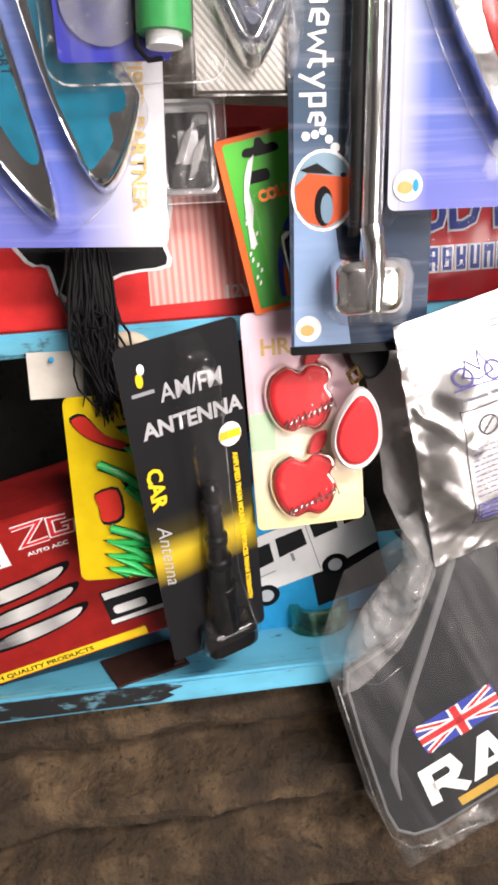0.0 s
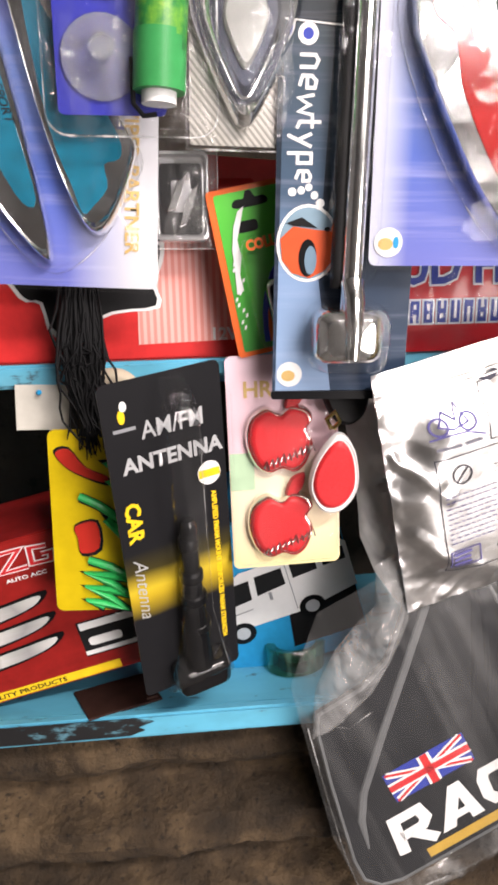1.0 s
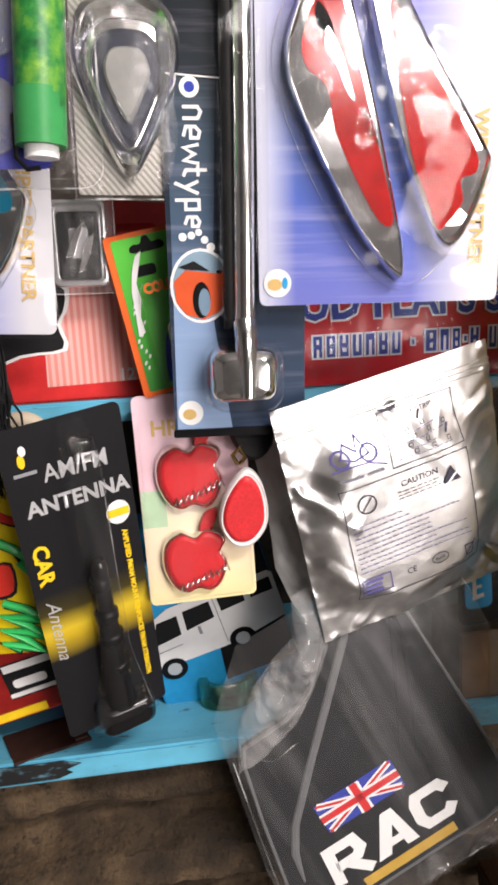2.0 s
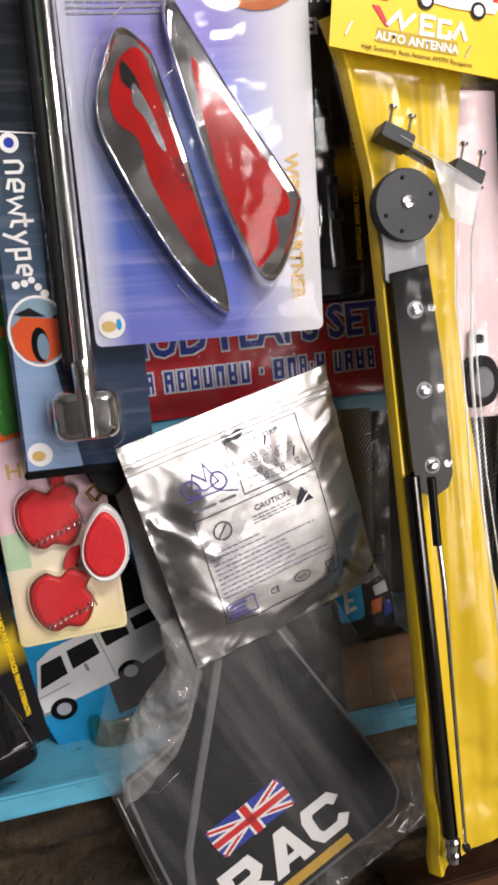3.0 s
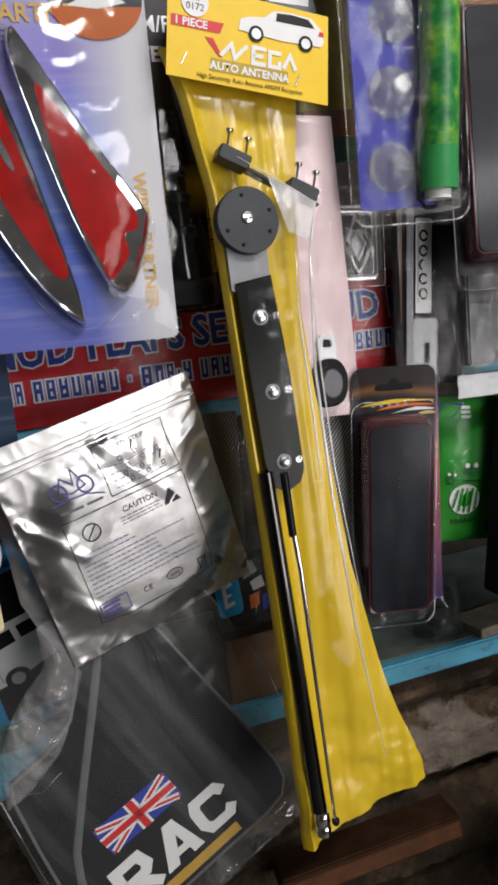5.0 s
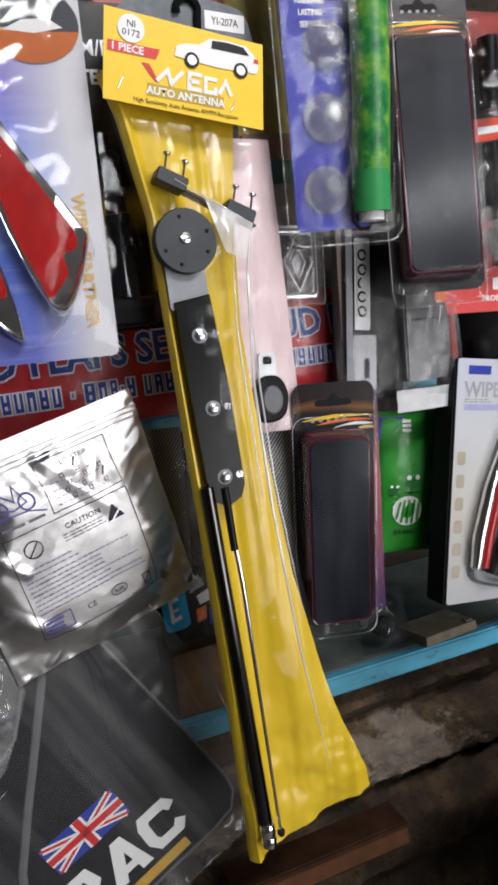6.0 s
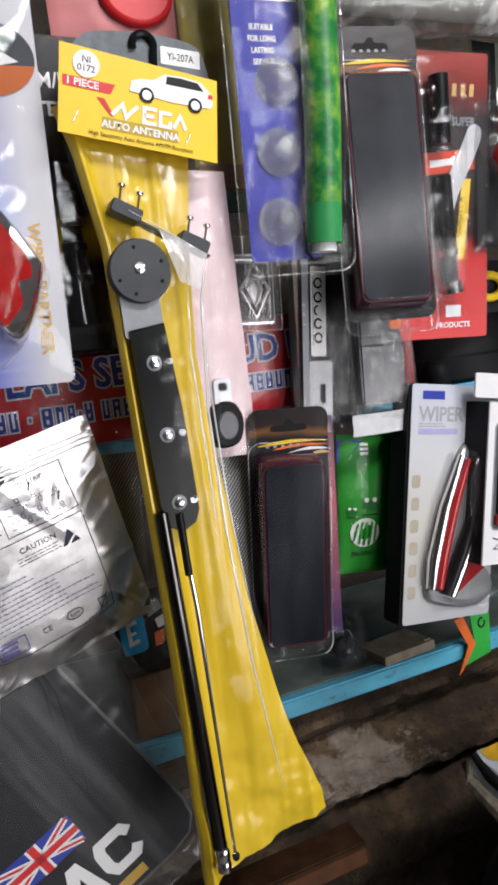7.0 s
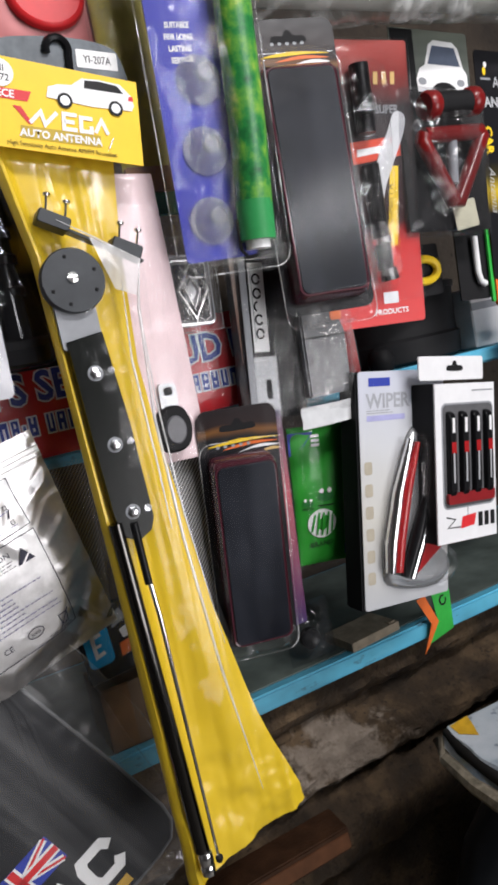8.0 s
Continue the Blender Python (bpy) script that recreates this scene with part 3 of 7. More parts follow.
RED_STICKER = paint("red_sticker", (0.42, 0.010, 0.009), 0.18, coat=0.9, vary=0.3, relief=0.05, relief_scale=30)
BLUE_STICKER = paint("teal_sticker", (0.008, 0.16, 0.26), 0.2, coat=0.7, vary=0.25, relief=0.05, relief_scale=30)
wiper_pack(pose(0.318, 0.594, 1.684, 5.0, 1.6, -4.5), RED_STICKER, "blue wiper deflector blister card with red and chrome wings")
wiper_pack(pose(0.0155, 0.640, 1.680, 3.5, 3.5, 0), BLUE_STICKER, "blue wiper deflector blister card with teal and chrome wings")


def wheel_brace_pack():
    """Long blue-black carton with a chrome bar ending in a square chrome head under plastic."""
    t = thing("suction_wiper_tool_pack", pose(0.221, 0.6195, 1.640, 5.2, 1.6, -2.0), "long black and blue blister card with a chrome bar tool", "car accessory")
    card = part("card", slab(rrect(0.096, 0.37, 0.003), -0.0008, 0), printed("tool_card", [(0.0, (0.030, 0.05, 0.09)), (0.2, (0.025, 0.04, 0.07)), (0.4, (0.02, 0.03, 0.05)), (0.6, (0.012, 0.02, 0.03)), (1.0, (0.01, 0.012, 0.015))], 2, -0.185, 0.13, 0.08), t)
    part("label_panel", flat([(-0.046, -0.183), (-0.006, -0.183), (-0.018, -0.10), (-0.012, 0.050), (-0.044, 0.053)], -0.0012),
         printed("tool_panel", [(0.0, (0.26, 0.37, 0.56)), (0.42, (0.20, 0.30, 0.48)), (0.58, (0.06, 0.10, 0.16)), (1.0, (0.03, 0.045, 0.06))], 2, -0.185, 0.05, 0.1), card)
    part("rule", line([(-0.044, 0.054), (0.010, 0.050)], 0.001, -0.0014), WHITE, card)
    z = 0.046
    part("logo_ring", flat(oval(0.0065, 0.0065, -0.029, z), -0.0015), WHITE, card)
    part("logo_ring", flat(oval(0.0034, 0.0034, -0.029, z), -0.0018), BLUE, card)
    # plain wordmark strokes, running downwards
    strokes = [[(-0.034, 0.034), (-0.024, 0.034), (-0.022, 0.031), (-0.024, 0.027), (-0.034, 0.027)],
               [(-0.029, 0.022), (-0.029, 0.015), (-0.024, 0.015), (-0.023, 0.019), (-0.026, 0.022), (-0.032, 0.022), (-0.034, 0.016)],
               [(-0.024, 0.011), (-0.034, 0.009), (-0.027, 0.005), (-0.034, 0.001), (-0.024, -0.001)],
               [(-0.019, -0.005), (-0.033, -0.005), (-0.035, -0.009)], [(-0.025, -0.002), (-0.025, -0.009)],
               [(-0.025, -0.012), (-0.034, -0.016)], [(-0.025, -0.020), (-0.041, -0.013)],
               [(-0.041, -0.024), (-0.025, -0.024), (-0.025, -0.030), (-0.034, -0.030), (-0.034, -0.024)],
               [(-0.030, -0.035), (-0.030, -0.041), (-0.026, -0.041), (-0.025, -0.038), (-0.027, -0.035), (-0.033, -0.035), (-0.035, -0.040)]]
    for s in strokes:
        part("wordmark_stroke", line(s, 0.0022, -0.0016), WHITE, card)
    for x, zz, r in ((-0.037, -0.048, 0.0028), (-0.031, -0.047, 0.0026), (-0.026, -0.045, 0.0024), (-0.022, -0.050, 0.0026), (-0.018, -0.055, 0.003)):
        part("dot", flat(oval(r, r, x, zz, 14), -0.0016), WHITE, card)
    part("picture", flat(oval(0.0215, 0.0255, -0.0255, -0.081, 28), -0.0015), WHITE, card)
    pic = part("picture", flat(oval(0.0195, 0.0235, -0.0255, -0.081, 28), -0.0018), paint("picture_sky", (0.22, 0.33, 0.42), 0.4), card, "round picture of an orange car")
    body = [(-0.0445, -0.078), (-0.036, -0.070), (-0.020, -0.072), (-0.0075, -0.073), (-0.0062, -0.083), (-0.009, -0.093), (-0.014, -0.099), (-0.024, -0.1040), (-0.036, -0.1005), (-0.043, -0.092)]
    part("car_body", flat(body, -0.0021), paint("picture_orange", (0.62, 0.09, 0.025), 0.4), pic)
    part("tyre", flat(oval(0.0062, 0.0125, -0.0255, -0.0905, 20), -0.0024), BLACK, pic)
    part("rim", flat(oval(0.0042, 0.0095, -0.0235, -0.0920, 18), -0.0027), paint("picture_rim", (0.16, 0.25, 0.34), 0.4), pic)
    part("window", flat([(-0.041, -0.068), (-0.030, -0.064), (-0.019, -0.071), (-0.036, -0.0695)], -0.0024), MATTE, pic)
    part("mirror", flat(oval(0.0022, 0.0016, -0.0125, -0.0715, 10), -0.0024), MATTE, pic)
    seal = part("seal", flat(oval(0.009, 0.009, -0.036, -0.171), -0.0016), WHITE, card, "round white sticker")
    part("seal_mark", flat(oval(0.005, 0.004, -0.037, -0.172, 14), -0.0019), GOLD, seal)
    bar = part("bar", tube([(0.003, -0.014, -0.125), (0.005, -0.014, 0.06), (0.006, -0.014, 0.17)], [0.0075, 0.007, 0.007], 14), CHROME, t, "polished chrome bar")
    part("dark_groove", tube([(-0.006, -0.010, -0.11), (-0.004, -0.010, 0.17)], 0.005, 10), MATTE, bar)
    part("head", dome(rrect(0.048, 0.038, 0.010, 0.002, -0.142), 0.026, -0.002, ((0, 1.0), (0.55, 1.0), (0.75, 0.96), (0.9, 0.86), (1.0, 0.66)), 0.10), CHROME, t, "polished square chrome head")
    part("blister", dome(rrect(0.058, 0.050, 0.014, 0.002, -0.143), 0.032, -0.001), BLISTER, t, "clear blister")
    part("blister", dome(rrect(0.034, 0.28, 0.008, 0.004, 0.03), 0.024, -0.001), BLISTER, t, "clear blister")
    part("neck", tube([(0.003, -0.028, -0.156), (0.003, -0.026, -0.120), (0.003, -0.018, -0.106)], [0.0055, 0.0075, 0.0085], 14), CHROME, t, "chrome neck rising from the head")
    part("base_strip", slab(rrect(0.098, 0.006, 0.002, 0, -0.186), -0.003, 0.001), BLACK, t)
    return t


wheel_brace_pack()


def silver_bag():
    t = thing("foil_bag", pose(0.344, 0.645, 1.391, 9.0, -13.5, 6.4), "crinkled silver zip foil bag printed with caution text", "bag")
    foil = chrome("silver_foil", 0.38, (0.79, 0.78, 0.78), 0.04, 26, 0.05)
    ridges = (((-0.004, 0.078), (0.034, 0.018), 0.0020, 0.009), ((-0.085, 0.036), (-0.055, 0.010), 0.0030, 0.007), ((-0.085, 0.036), (-0.048, -0.006), 0.0022, 0.006),
              ((-0.078, -0.030), (-0.050, -0.066), 0.0030, 0.009), ((-0.058, -0.100), (-0.030, -0.074), 0.0028, 0.007), ((0.078, -0.088), (0.056, -0.058), 0.0026, 0.008),
              ((0.088, 0.020), (0.062, 0.010), 0.0026, 0.006), ((0.088, -0.012), (0.060, -0.018), 0.0022, 0.006), ((0.086, 0.060), (0.058, 0.044), 0.0026, 0.008))

    def bulge(x, z):
        """A flat reel inside: a raised plateau with eight sides, sharp creases off its corners, flat seals and a flat zip band."""
        r8 = max((x + 0.002) * math.cos(k * math.pi / 4 + 0.2) + (z + 0.014) * math.sin(k * math.pi / 4 + 0.2) for k in range(8))
        up = min(1.0, max(0.0, (0.094 - r8) / 0.034))
        up = (up * up * (3 - 2 * up)) * min(1.0, max(0.0, (0.078 - z) / 0.022))
        rim = min(1.0, max(0.0, (0.0885 - abs(x)) / 0.006)) * min(1.0, max(0.0, (z + 0.1015) / 0.006))
        y = -0.013 * up
        for (ax, az), (bx, bz), h, w in ridges:
            dx, dz = bx - ax, bz - az
            k = min(1.0, max(0.0, ((x - ax) * dx + (z - az) * dz) / (dx * dx + dz * dz)))
            d = math.hypot(x - ax - k * dx, z - az - k * dz)
            y -= h * max(0.0, 1 - d / w) * (1 - 0.45 * k) * rim
        a = math.atan2(z + 0.014, x + 0.002)
        slope = 4 * up * (1 - up)
        y += 0.0018 * abs(noise.noise(Vector((a * 5.0, 2.0, r8 * 9)))) * (slope + 0.35 * (1 - up)) * rim
        p = Vector((x * 22, 3.1, z * 22))
        return y + 0.0009 * noise.noise(p) + 0.0005 * abs(noise.noise(p * 3.3)) * (1.4 - up) + 0.0012 * noise.noise(Vector((x * 90, 8.0, z * 90))) * (1 - rim) * 1.5

    me, front = pillow(lambda v: -0.090, lambda v: 0.090, -0.103, 0.103, 0.012, 130, 150, 3, 0.007, 0.12, form=bulge)
    part("pouch", me, foil, t)

    def lift(x, z):
        return front((x + 0.09) / 0.18, (z + 0.103) / 0.206, x, z)
    ink = paint("bag_ink", (0.04, 0.04, 0.06), 0.5)
    violet = paint("bag_violet", (0.12, 0.11, 0.30), 0.5)
    for z in (0.083, 0.0785, 0.0875):
        part("zip_ridge", tube([(x * 0.01, lift(x * 0.01, z) - 0.0004, z) for x in range(-9, 10)], 0.0011, 6), foil, t, "pressed zip ridge")

    def frame_lines(x0, z0, x1, z1):
        part("print_frame", line([(x0, z0), (x1, z0), (x1, z1), (x0, z1), (x0, z0)], 0.0007, -0.0006, lift), ink, t)
    frame_lines(-0.056, -0.072, 0.054, 0.028)
    frame_lines(-0.010, 0.033, 0.054, 0.075)
    text("CAUTION", 0.0072, 0.010, 0.016, -0.0008, ink, t, align="CENTER", lift=lift)
    bars(3, -0.010, 0.030, 0.012, 0.0028, 0.0006, -0.0008, ink, t, 3, lift)
    bars(2, -0.052, 0.0, -0.004, 0.0045, 0.0006, -0.0008, violet, t, 7, lift)
    bars(8, -0.052, 0.050, -0.014, 0.0044, 0.0006, -0.0008, violet, t, 8, lift)
    bars(4, -0.004, 0.048, 0.0565, 0.0062, 0.0005, -0.0008, violet, t, 9, lift)
    text("LED  STRIP", 0.0060, 0.022, 0.0665, -0.0008, ink, t, align="CENTER", lift=lift)
    text("MADE IN CHINA", 0.0036, 0.026, -0.0708, -0.0008, ink, t, lift=lift, squeeze=0.9)
    text("RoHS", 0.0042, 0.017, -0.0595, -0.0008, ink, t, align="CENTER", lift=lift, squeeze=0.9)
    for i in range(4):
        for k in range(2 + i % 2):
            x0, z0 = 0.006 + 0.015 * k + 0.004 * (i % 2), 0.058 - 0.0062 * i
            part("tick_box", line([(x0, z0), (x0 + 0.003, z0), (x0 + 0.003, z0 + 0.003), (x0, z0 + 0.003), (x0, z0)], 0.0005, -0.0008, lift), ink, t)
    text("CE", 0.0075, -0.014, -0.061, -0.0008, ink, t, lift=lift)
    # slashed ring, warning triangle, bin sign, stamp box, oval mark, bicycle drawing
    ring = oval(0.0075, 0.0075, -0.036, 0.012, 22)
    part("mark", line(ring + ring[:1], 0.0010, -0.0008, lift), ink, t)
    part("mark", line([(-0.041, 0.0065), (-0.031, 0.0175)], 0.0009, -0.0008, lift), ink, t)
    part("mark", flat([(0.029, 0.005), (0.045, 0.005), (0.037, 0.019)], -0.0012, lift), ink, t)
    part("mark", line([(0.033, 0.0045), (0.043, 0.013)], 0.0016, -0.0016, lift), foil, t)
    part("mark", line([(0.041, -0.066), (0.047, -0.066), (0.048, -0.056), (0.040, -0.056), (0.041, -0.066)], 0.0009, -0.0008, lift), ink, t)
    part("mark", line([(0.039, -0.068), (0.050, -0.053)], 0.0009, -0.0008, lift), ink, t)
    eg = oval(0.0075, 0.0045, 0.017, -0.058, 20)
    part("mark", line(eg + eg[:1], 0.0007, -0.0008, lift), ink, t)
    part("stamp", line([(-0.053, -0.067), (-0.028, -0.067), (-0.028, -0.052), (-0.053, -0.052), (-0.053, -0.067)], 0.0009, -0.0008, lift), violet, t)
    bars(3, -0.051, -0.030, -0.055, 0.0045, 0.0024, -0.0008, violet, t, 5, lift)
    for cx in (-0.048, -0.026):
        w = oval(0.0062, 0.0062, cx, 0.052, 18)
        part("bicycle_mark", line(w + w[:1], 0.0016, -0.0009, lift), violet, t)
    part("bicycle_mark", line([(-0.048, 0.052), (-0.043, 0.062), (-0.035, 0.055), (-0.032, 0.066), (-0.026, 0.052), (-0.038, 0.049), (-0.048, 0.052)], 0.0013, -0.0009, lift), violet, t)
    part("bicycle_mark", line([(-0.056, 0.043), (-0.042, 0.0455), (-0.028, 0.045), (-0.014, 0.039)], 0.0012, -0.0009, lift), violet, t)
    part("name_bar", line([(-0.053, 0.036), (-0.034, 0.036)], 0.0022, -0.0009, lift), paint("bag_grey_ink", (0.18, 0.18, 0.22), 0.5), t)
    part("name_bar", line([(-0.031, 0.036), (-0.017, 0.036)], 0.0022, -0.0009, lift), MATS["bag_grey_ink"], t)
    part("tear", flat(smooth_loop([(-0.010, 0.078), (0.004, 0.081), (0.008, 0.078), (0.0, 0.074)], 3), -0.0012, lift), ink, t)
    for x, z, r in ((0.020, 0.062, 60), (0.040, 0.045, 70)):
        part("pen_stroke", line([(x, z), (x + 0.004, z + 0.006)], 0.0016, -0.0010, lift), ink, t)
    return t


silver_bag()


def mud_flap():
    t = thing("mud_flap", pose(0.335, 0.6865, 1.150, 7.0, -27.0, 0), "black rubber mud flap with a flag print in a clear bag", "mud flap")
    rubber = paint("flap_rubber", (0.012, 0.013, 0.016), 0.45, vary=0.25, scale=40)
    corners = [(0.030, 0.165), (0.076, 0.165), (0.0785, 0.108), (0.0865, -0.024), (0.0885, -0.100), (0.085, -0.122), (0.072, -0.138), (0.050, -0.142), (-0.118, -0.142), (-0.138, -0.135), (-0.149, -0.118), (-0.1475, -0.090),
               (-0.127, 0.006), (-0.112, 0.066), (-0.104, 0.080), (-0.060, 0.082), (-0.030, 0.094), (-0.002, 0.124)]
    outline = [tuple(Vector(a).lerp(Vector(b), k / 4)) for a, b in zip(corners, corners[1:] + corners[:1]) for k in range(4)]
    flap = part("flap", slab(outline, -0.003, 0.003, 0.0015), rubber, t)
    edge_grey = paint("flap_rim", (0.13, 0.135, 0.14), 0.35)
    part("rim", tube([(x * 0.988, -0.0028, z * 0.988) for x, z in outline + outline[:1]], 0.0017, 6), edge_grey, flap, "rounded grey edge")
    for pts, r in (([(0.030, 0.135), (0.0173, 0.119), (-0.0217, 0.0742), (-0.0624, 0.0283), (-0.105, -0.022), (-0.120, -0.050), (-0.128, -0.085)], 0.0042), ([(0.062, 0.125), (0.0591, 0.1034), (0.0379, 0.0486), (0.0062, -0.0245)], 0.0024), ([(0.066, 0.118), (0.0643, 0.0916), (0.0441, 0.0273), (0.0186, -0.0369)], 0.0024)):
        rib = tube([(x, 0.0, z) for x, z in pts], [r * 0.7] + [r] * (len(pts) - 2) + [r * 0.25], 8)
        rib.transform(Matrix.Translation((0, -0.0028, 0)) @ Matrix.Diagonal((1, 0.45, 1, 1)))
        part("rib", rib, edge_grey if r > 0.003 else rubber, flap, "raised moulded rib")
    fx, fz, fw, fh = -0.042, -0.033, 0.082, 0.036
    flag = part("flag", flat(rect(fx - fw / 2, fz - fh / 2, fx + fw / 2, fz + fh / 2), -0.0034), BLUE, flap, "red white and blue flag print")

    def clipped(w, mat_, y, *segs):
        for s in segs:
            part("flag_stripe", line([(fx + a * fw / 2, fz + b * fh / 2) for a, b in s], w, y), mat_, flag)
    clipped(0.0075, WHITE, -0.0037, [(-0.93, -0.88), (0.93, 0.88)], [(-0.93, 0.88), (0.93, -0.88)])
    clipped(0.0028, RED, -0.0040, [(-0.96, -0.93), (0.96, 0.93)], [(-0.96, 0.93), (0.96, -0.93)])
    clipped(0.0125, WHITE, -0.0043, [(-1, 0), (1, 0)], [(0, -1), (0, 1)])
    clipped(0.0072, RED, -0.0046, [(-1, 0), (1, 0)], [(0, -1), (0, 1)])
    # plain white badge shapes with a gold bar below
    w = 0.0115
    part("badge_shape", line([(-0.101, -0.113), (-0.096, -0.070), (-0.070, -0.070), (-0.067, -0.084), (-0.073, -0.091), (-0.096, -0.092)], w, -0.0036), WHITE, flap, "white badge shape")
    part("badge_shape", line([(-0.084, -0.093), (-0.066, -0.114)], w, -0.0039), WHITE, flap)
    part("badge_shape", flat([(-0.060, -0.114), (-0.036, -0.064), (-0.024, -0.064), (-0.015, -0.114), (-0.028, -0.114), (-0.031, -0.082), (-0.046, -0.114)], -0.0036), WHITE, flap)
    part("badge_shape", flat(rect(-0.050, -0.105, -0.022, -0.096), -0.0039), WHITE, flap)
    part("badge_shape", line([(0.030, -0.079), (0.024, -0.070), (0.000, -0.070), (-0.004, -0.078), (-0.005, -0.098), (0.000, -0.107), (0.022, -0.107), (0.029, -0.098)], w, -0.0036), WHITE, flap)
    part("gold_bar", flat(rect(-0.082, -0.133, 0.020, -0.121), -0.0036), paint("flap_gold", (0.55, 0.34, 0.05), 0.45), flap)
    me, front = pillow(steps([(0, -0.160), (0.35, -0.150), (0.7, -0.122), (0.85, -0.110), (1, -0.06)]), steps([(0, 0.098), (0.25, 0.120), (0.5, 0.136), (0.8, 0.134), (1, 0.125)]), -0.168, 0.172, 0.008, 60, 70, 11, 0.005, 0.06, shell=True)
    me.transform(Matrix.Translation((0, -0.006, 0)))
    bag_right = spread([(0.100, -0.160), (0.121, -0.085), (0.136, 0.0), (0.134, 0.10), (0.125, 0.165)])
    seam(bag_right, -0.007, t)
    seam(spread([(-0.116, 0.076), (-0.131, 0.012), (-0.149, -0.070), (-0.155, -0.115), (-0.146, -0.142), (-0.128, -0.153), (-0.06, -0.164), (0.02, -0.166), (0.066, -0.168), (0.100, -0.160)]), -0.007, t, 0.0011)
    hem, _ = pillow(steps([(0, -0.120), (1, -0.135)]), steps([(0, 0.080), (1, 0.098)]), -0.172, -0.140, 0.005, 60, 14, 177, 0.008, 0.018, None, True)
    hem.transform(Matrix.Translation((0, -0.006, 0)))
    part("bag_hem", hem, film("hem_film", gloss=0.9, rough=0.10, crinkle=1.0, scale=34, veil=0.12), t, "crumpled lower hem of the clear bag")
    pocket, _ = pillow(steps([(0, -0.117), (0.16, -0.108), (0.38, -0.092), (0.55, -0.067), (0.66, -0.041), (0.73, -0.016), (1, 0.0)]), steps([(0, -0.095), (0.10, -0.052), (0.25, -0.028), (0.5, 0.004), (1, 0.024)]), 0.064, 0.185, 0.014, 44, 50, 179, 0.007, 0.030, None, True)
    pocket.transform(Matrix.Translation((0, -0.008, 0)))
    part("bag_pocket", pocket, film("pocket_film", gloss=0.7, rough=0.10, crinkle=0.9, scale=60, veil=0.12, run=0.3, floor=0.17), t, "crumpled milky pocket of the bag beside the flap")
    for pts in ([(0.128, 0.09), (0.112, 0.0), (0.104, -0.09), (0.085, -0.150)], [(-0.112, 0.090), (-0.100, 0.074), (-0.085, 0.060), (-0.060, 0.064)]):
        seam(spread(pts), -0.0135, t, 0.0006, label="plastic fold with its glint put in as milky white")
    neck, _ = pillow(steps([(0, 0.275), (0.14, 0.256), (0.3, 0.243), (0.5, 0.240), (0.65, 0.236), (1, 0.224)]), steps([(0, 0.33), (1, 0.30)]), 1.286, 1.465, 0.010, 40, 60, 171, 0.012, 0.030, lambda u, v: -0.014 * (1 - v) ** 2 * (1 - u) ** 1.5, True)
    neck.transform(pose(0.335, 0.6865, 1.150, 7.0, -27.0, 0).inverted() @ Matrix.Translation((0, 0.672, 0)))
    part("bag_neck", neck, film("bunched_film", gloss=0.6, rough=0.14, crinkle=0.8, scale=40, veil=0.16, run=0.2, floor=0.34), t, "bunched clear plastic above the flap")
    # The faint white veil and floor stand in for glare over the flap.
    part("bag", me, film("flap_bag", gloss=0.06, rough=0.2, crinkle=0.25, scale=45, veil=0.03, run=0.10, floor=0.022), t, "loose clear plastic bag with its glare put in as faint white")
    return t


mud_flap()


# ---- the yellow antenna pack ----
def suv(parent, x, z, w, y):
    """A small side view of a white estate car."""
    h = w * 0.33
    q = [(0, 0.15), (0.02, 0.5), (0.12, 0.62), (0.28, 0.68), (0.40, 0.95), (0.60, 1.0), (0.84, 0.96), (0.97, 0.62), (1.0, 0.3), (0.97, 0.12), (0.5, 0.06)]
    car = part("car_picture", flat([(x + a * w, z + b * h) for a, b in q], y), WHITE, parent, "white car picture")
    part("window", flat([(x + a * w, z + b * h) for a, b in [(0.42, 0.64), (0.43, 0.9), (0.60, 0.94), (0.80, 0.9), (0.88, 0.66)]], y - 0.0003), BLACK, car)
    part("lamp", flat([(x + a * w, z + b * h) for a, b in [(0.93, 0.45), (0.995, 0.45), (0.985, 0.6), (0.94, 0.6)]], y - 0.0003), RED, car)
    for a in (0.2, 0.78):
        wh = part("wheel", flat(oval(w * 0.085, w * 0.085, x + a * w, z + h * 0.12, 18), y - 0.0003), BLACK, car)
        part("rim", flat(oval(w * 0.055, w * 0.055, x + a * w, z + h * 0.12, 14), y - 0.0006), SILVER_PRINT, wh)
    return car


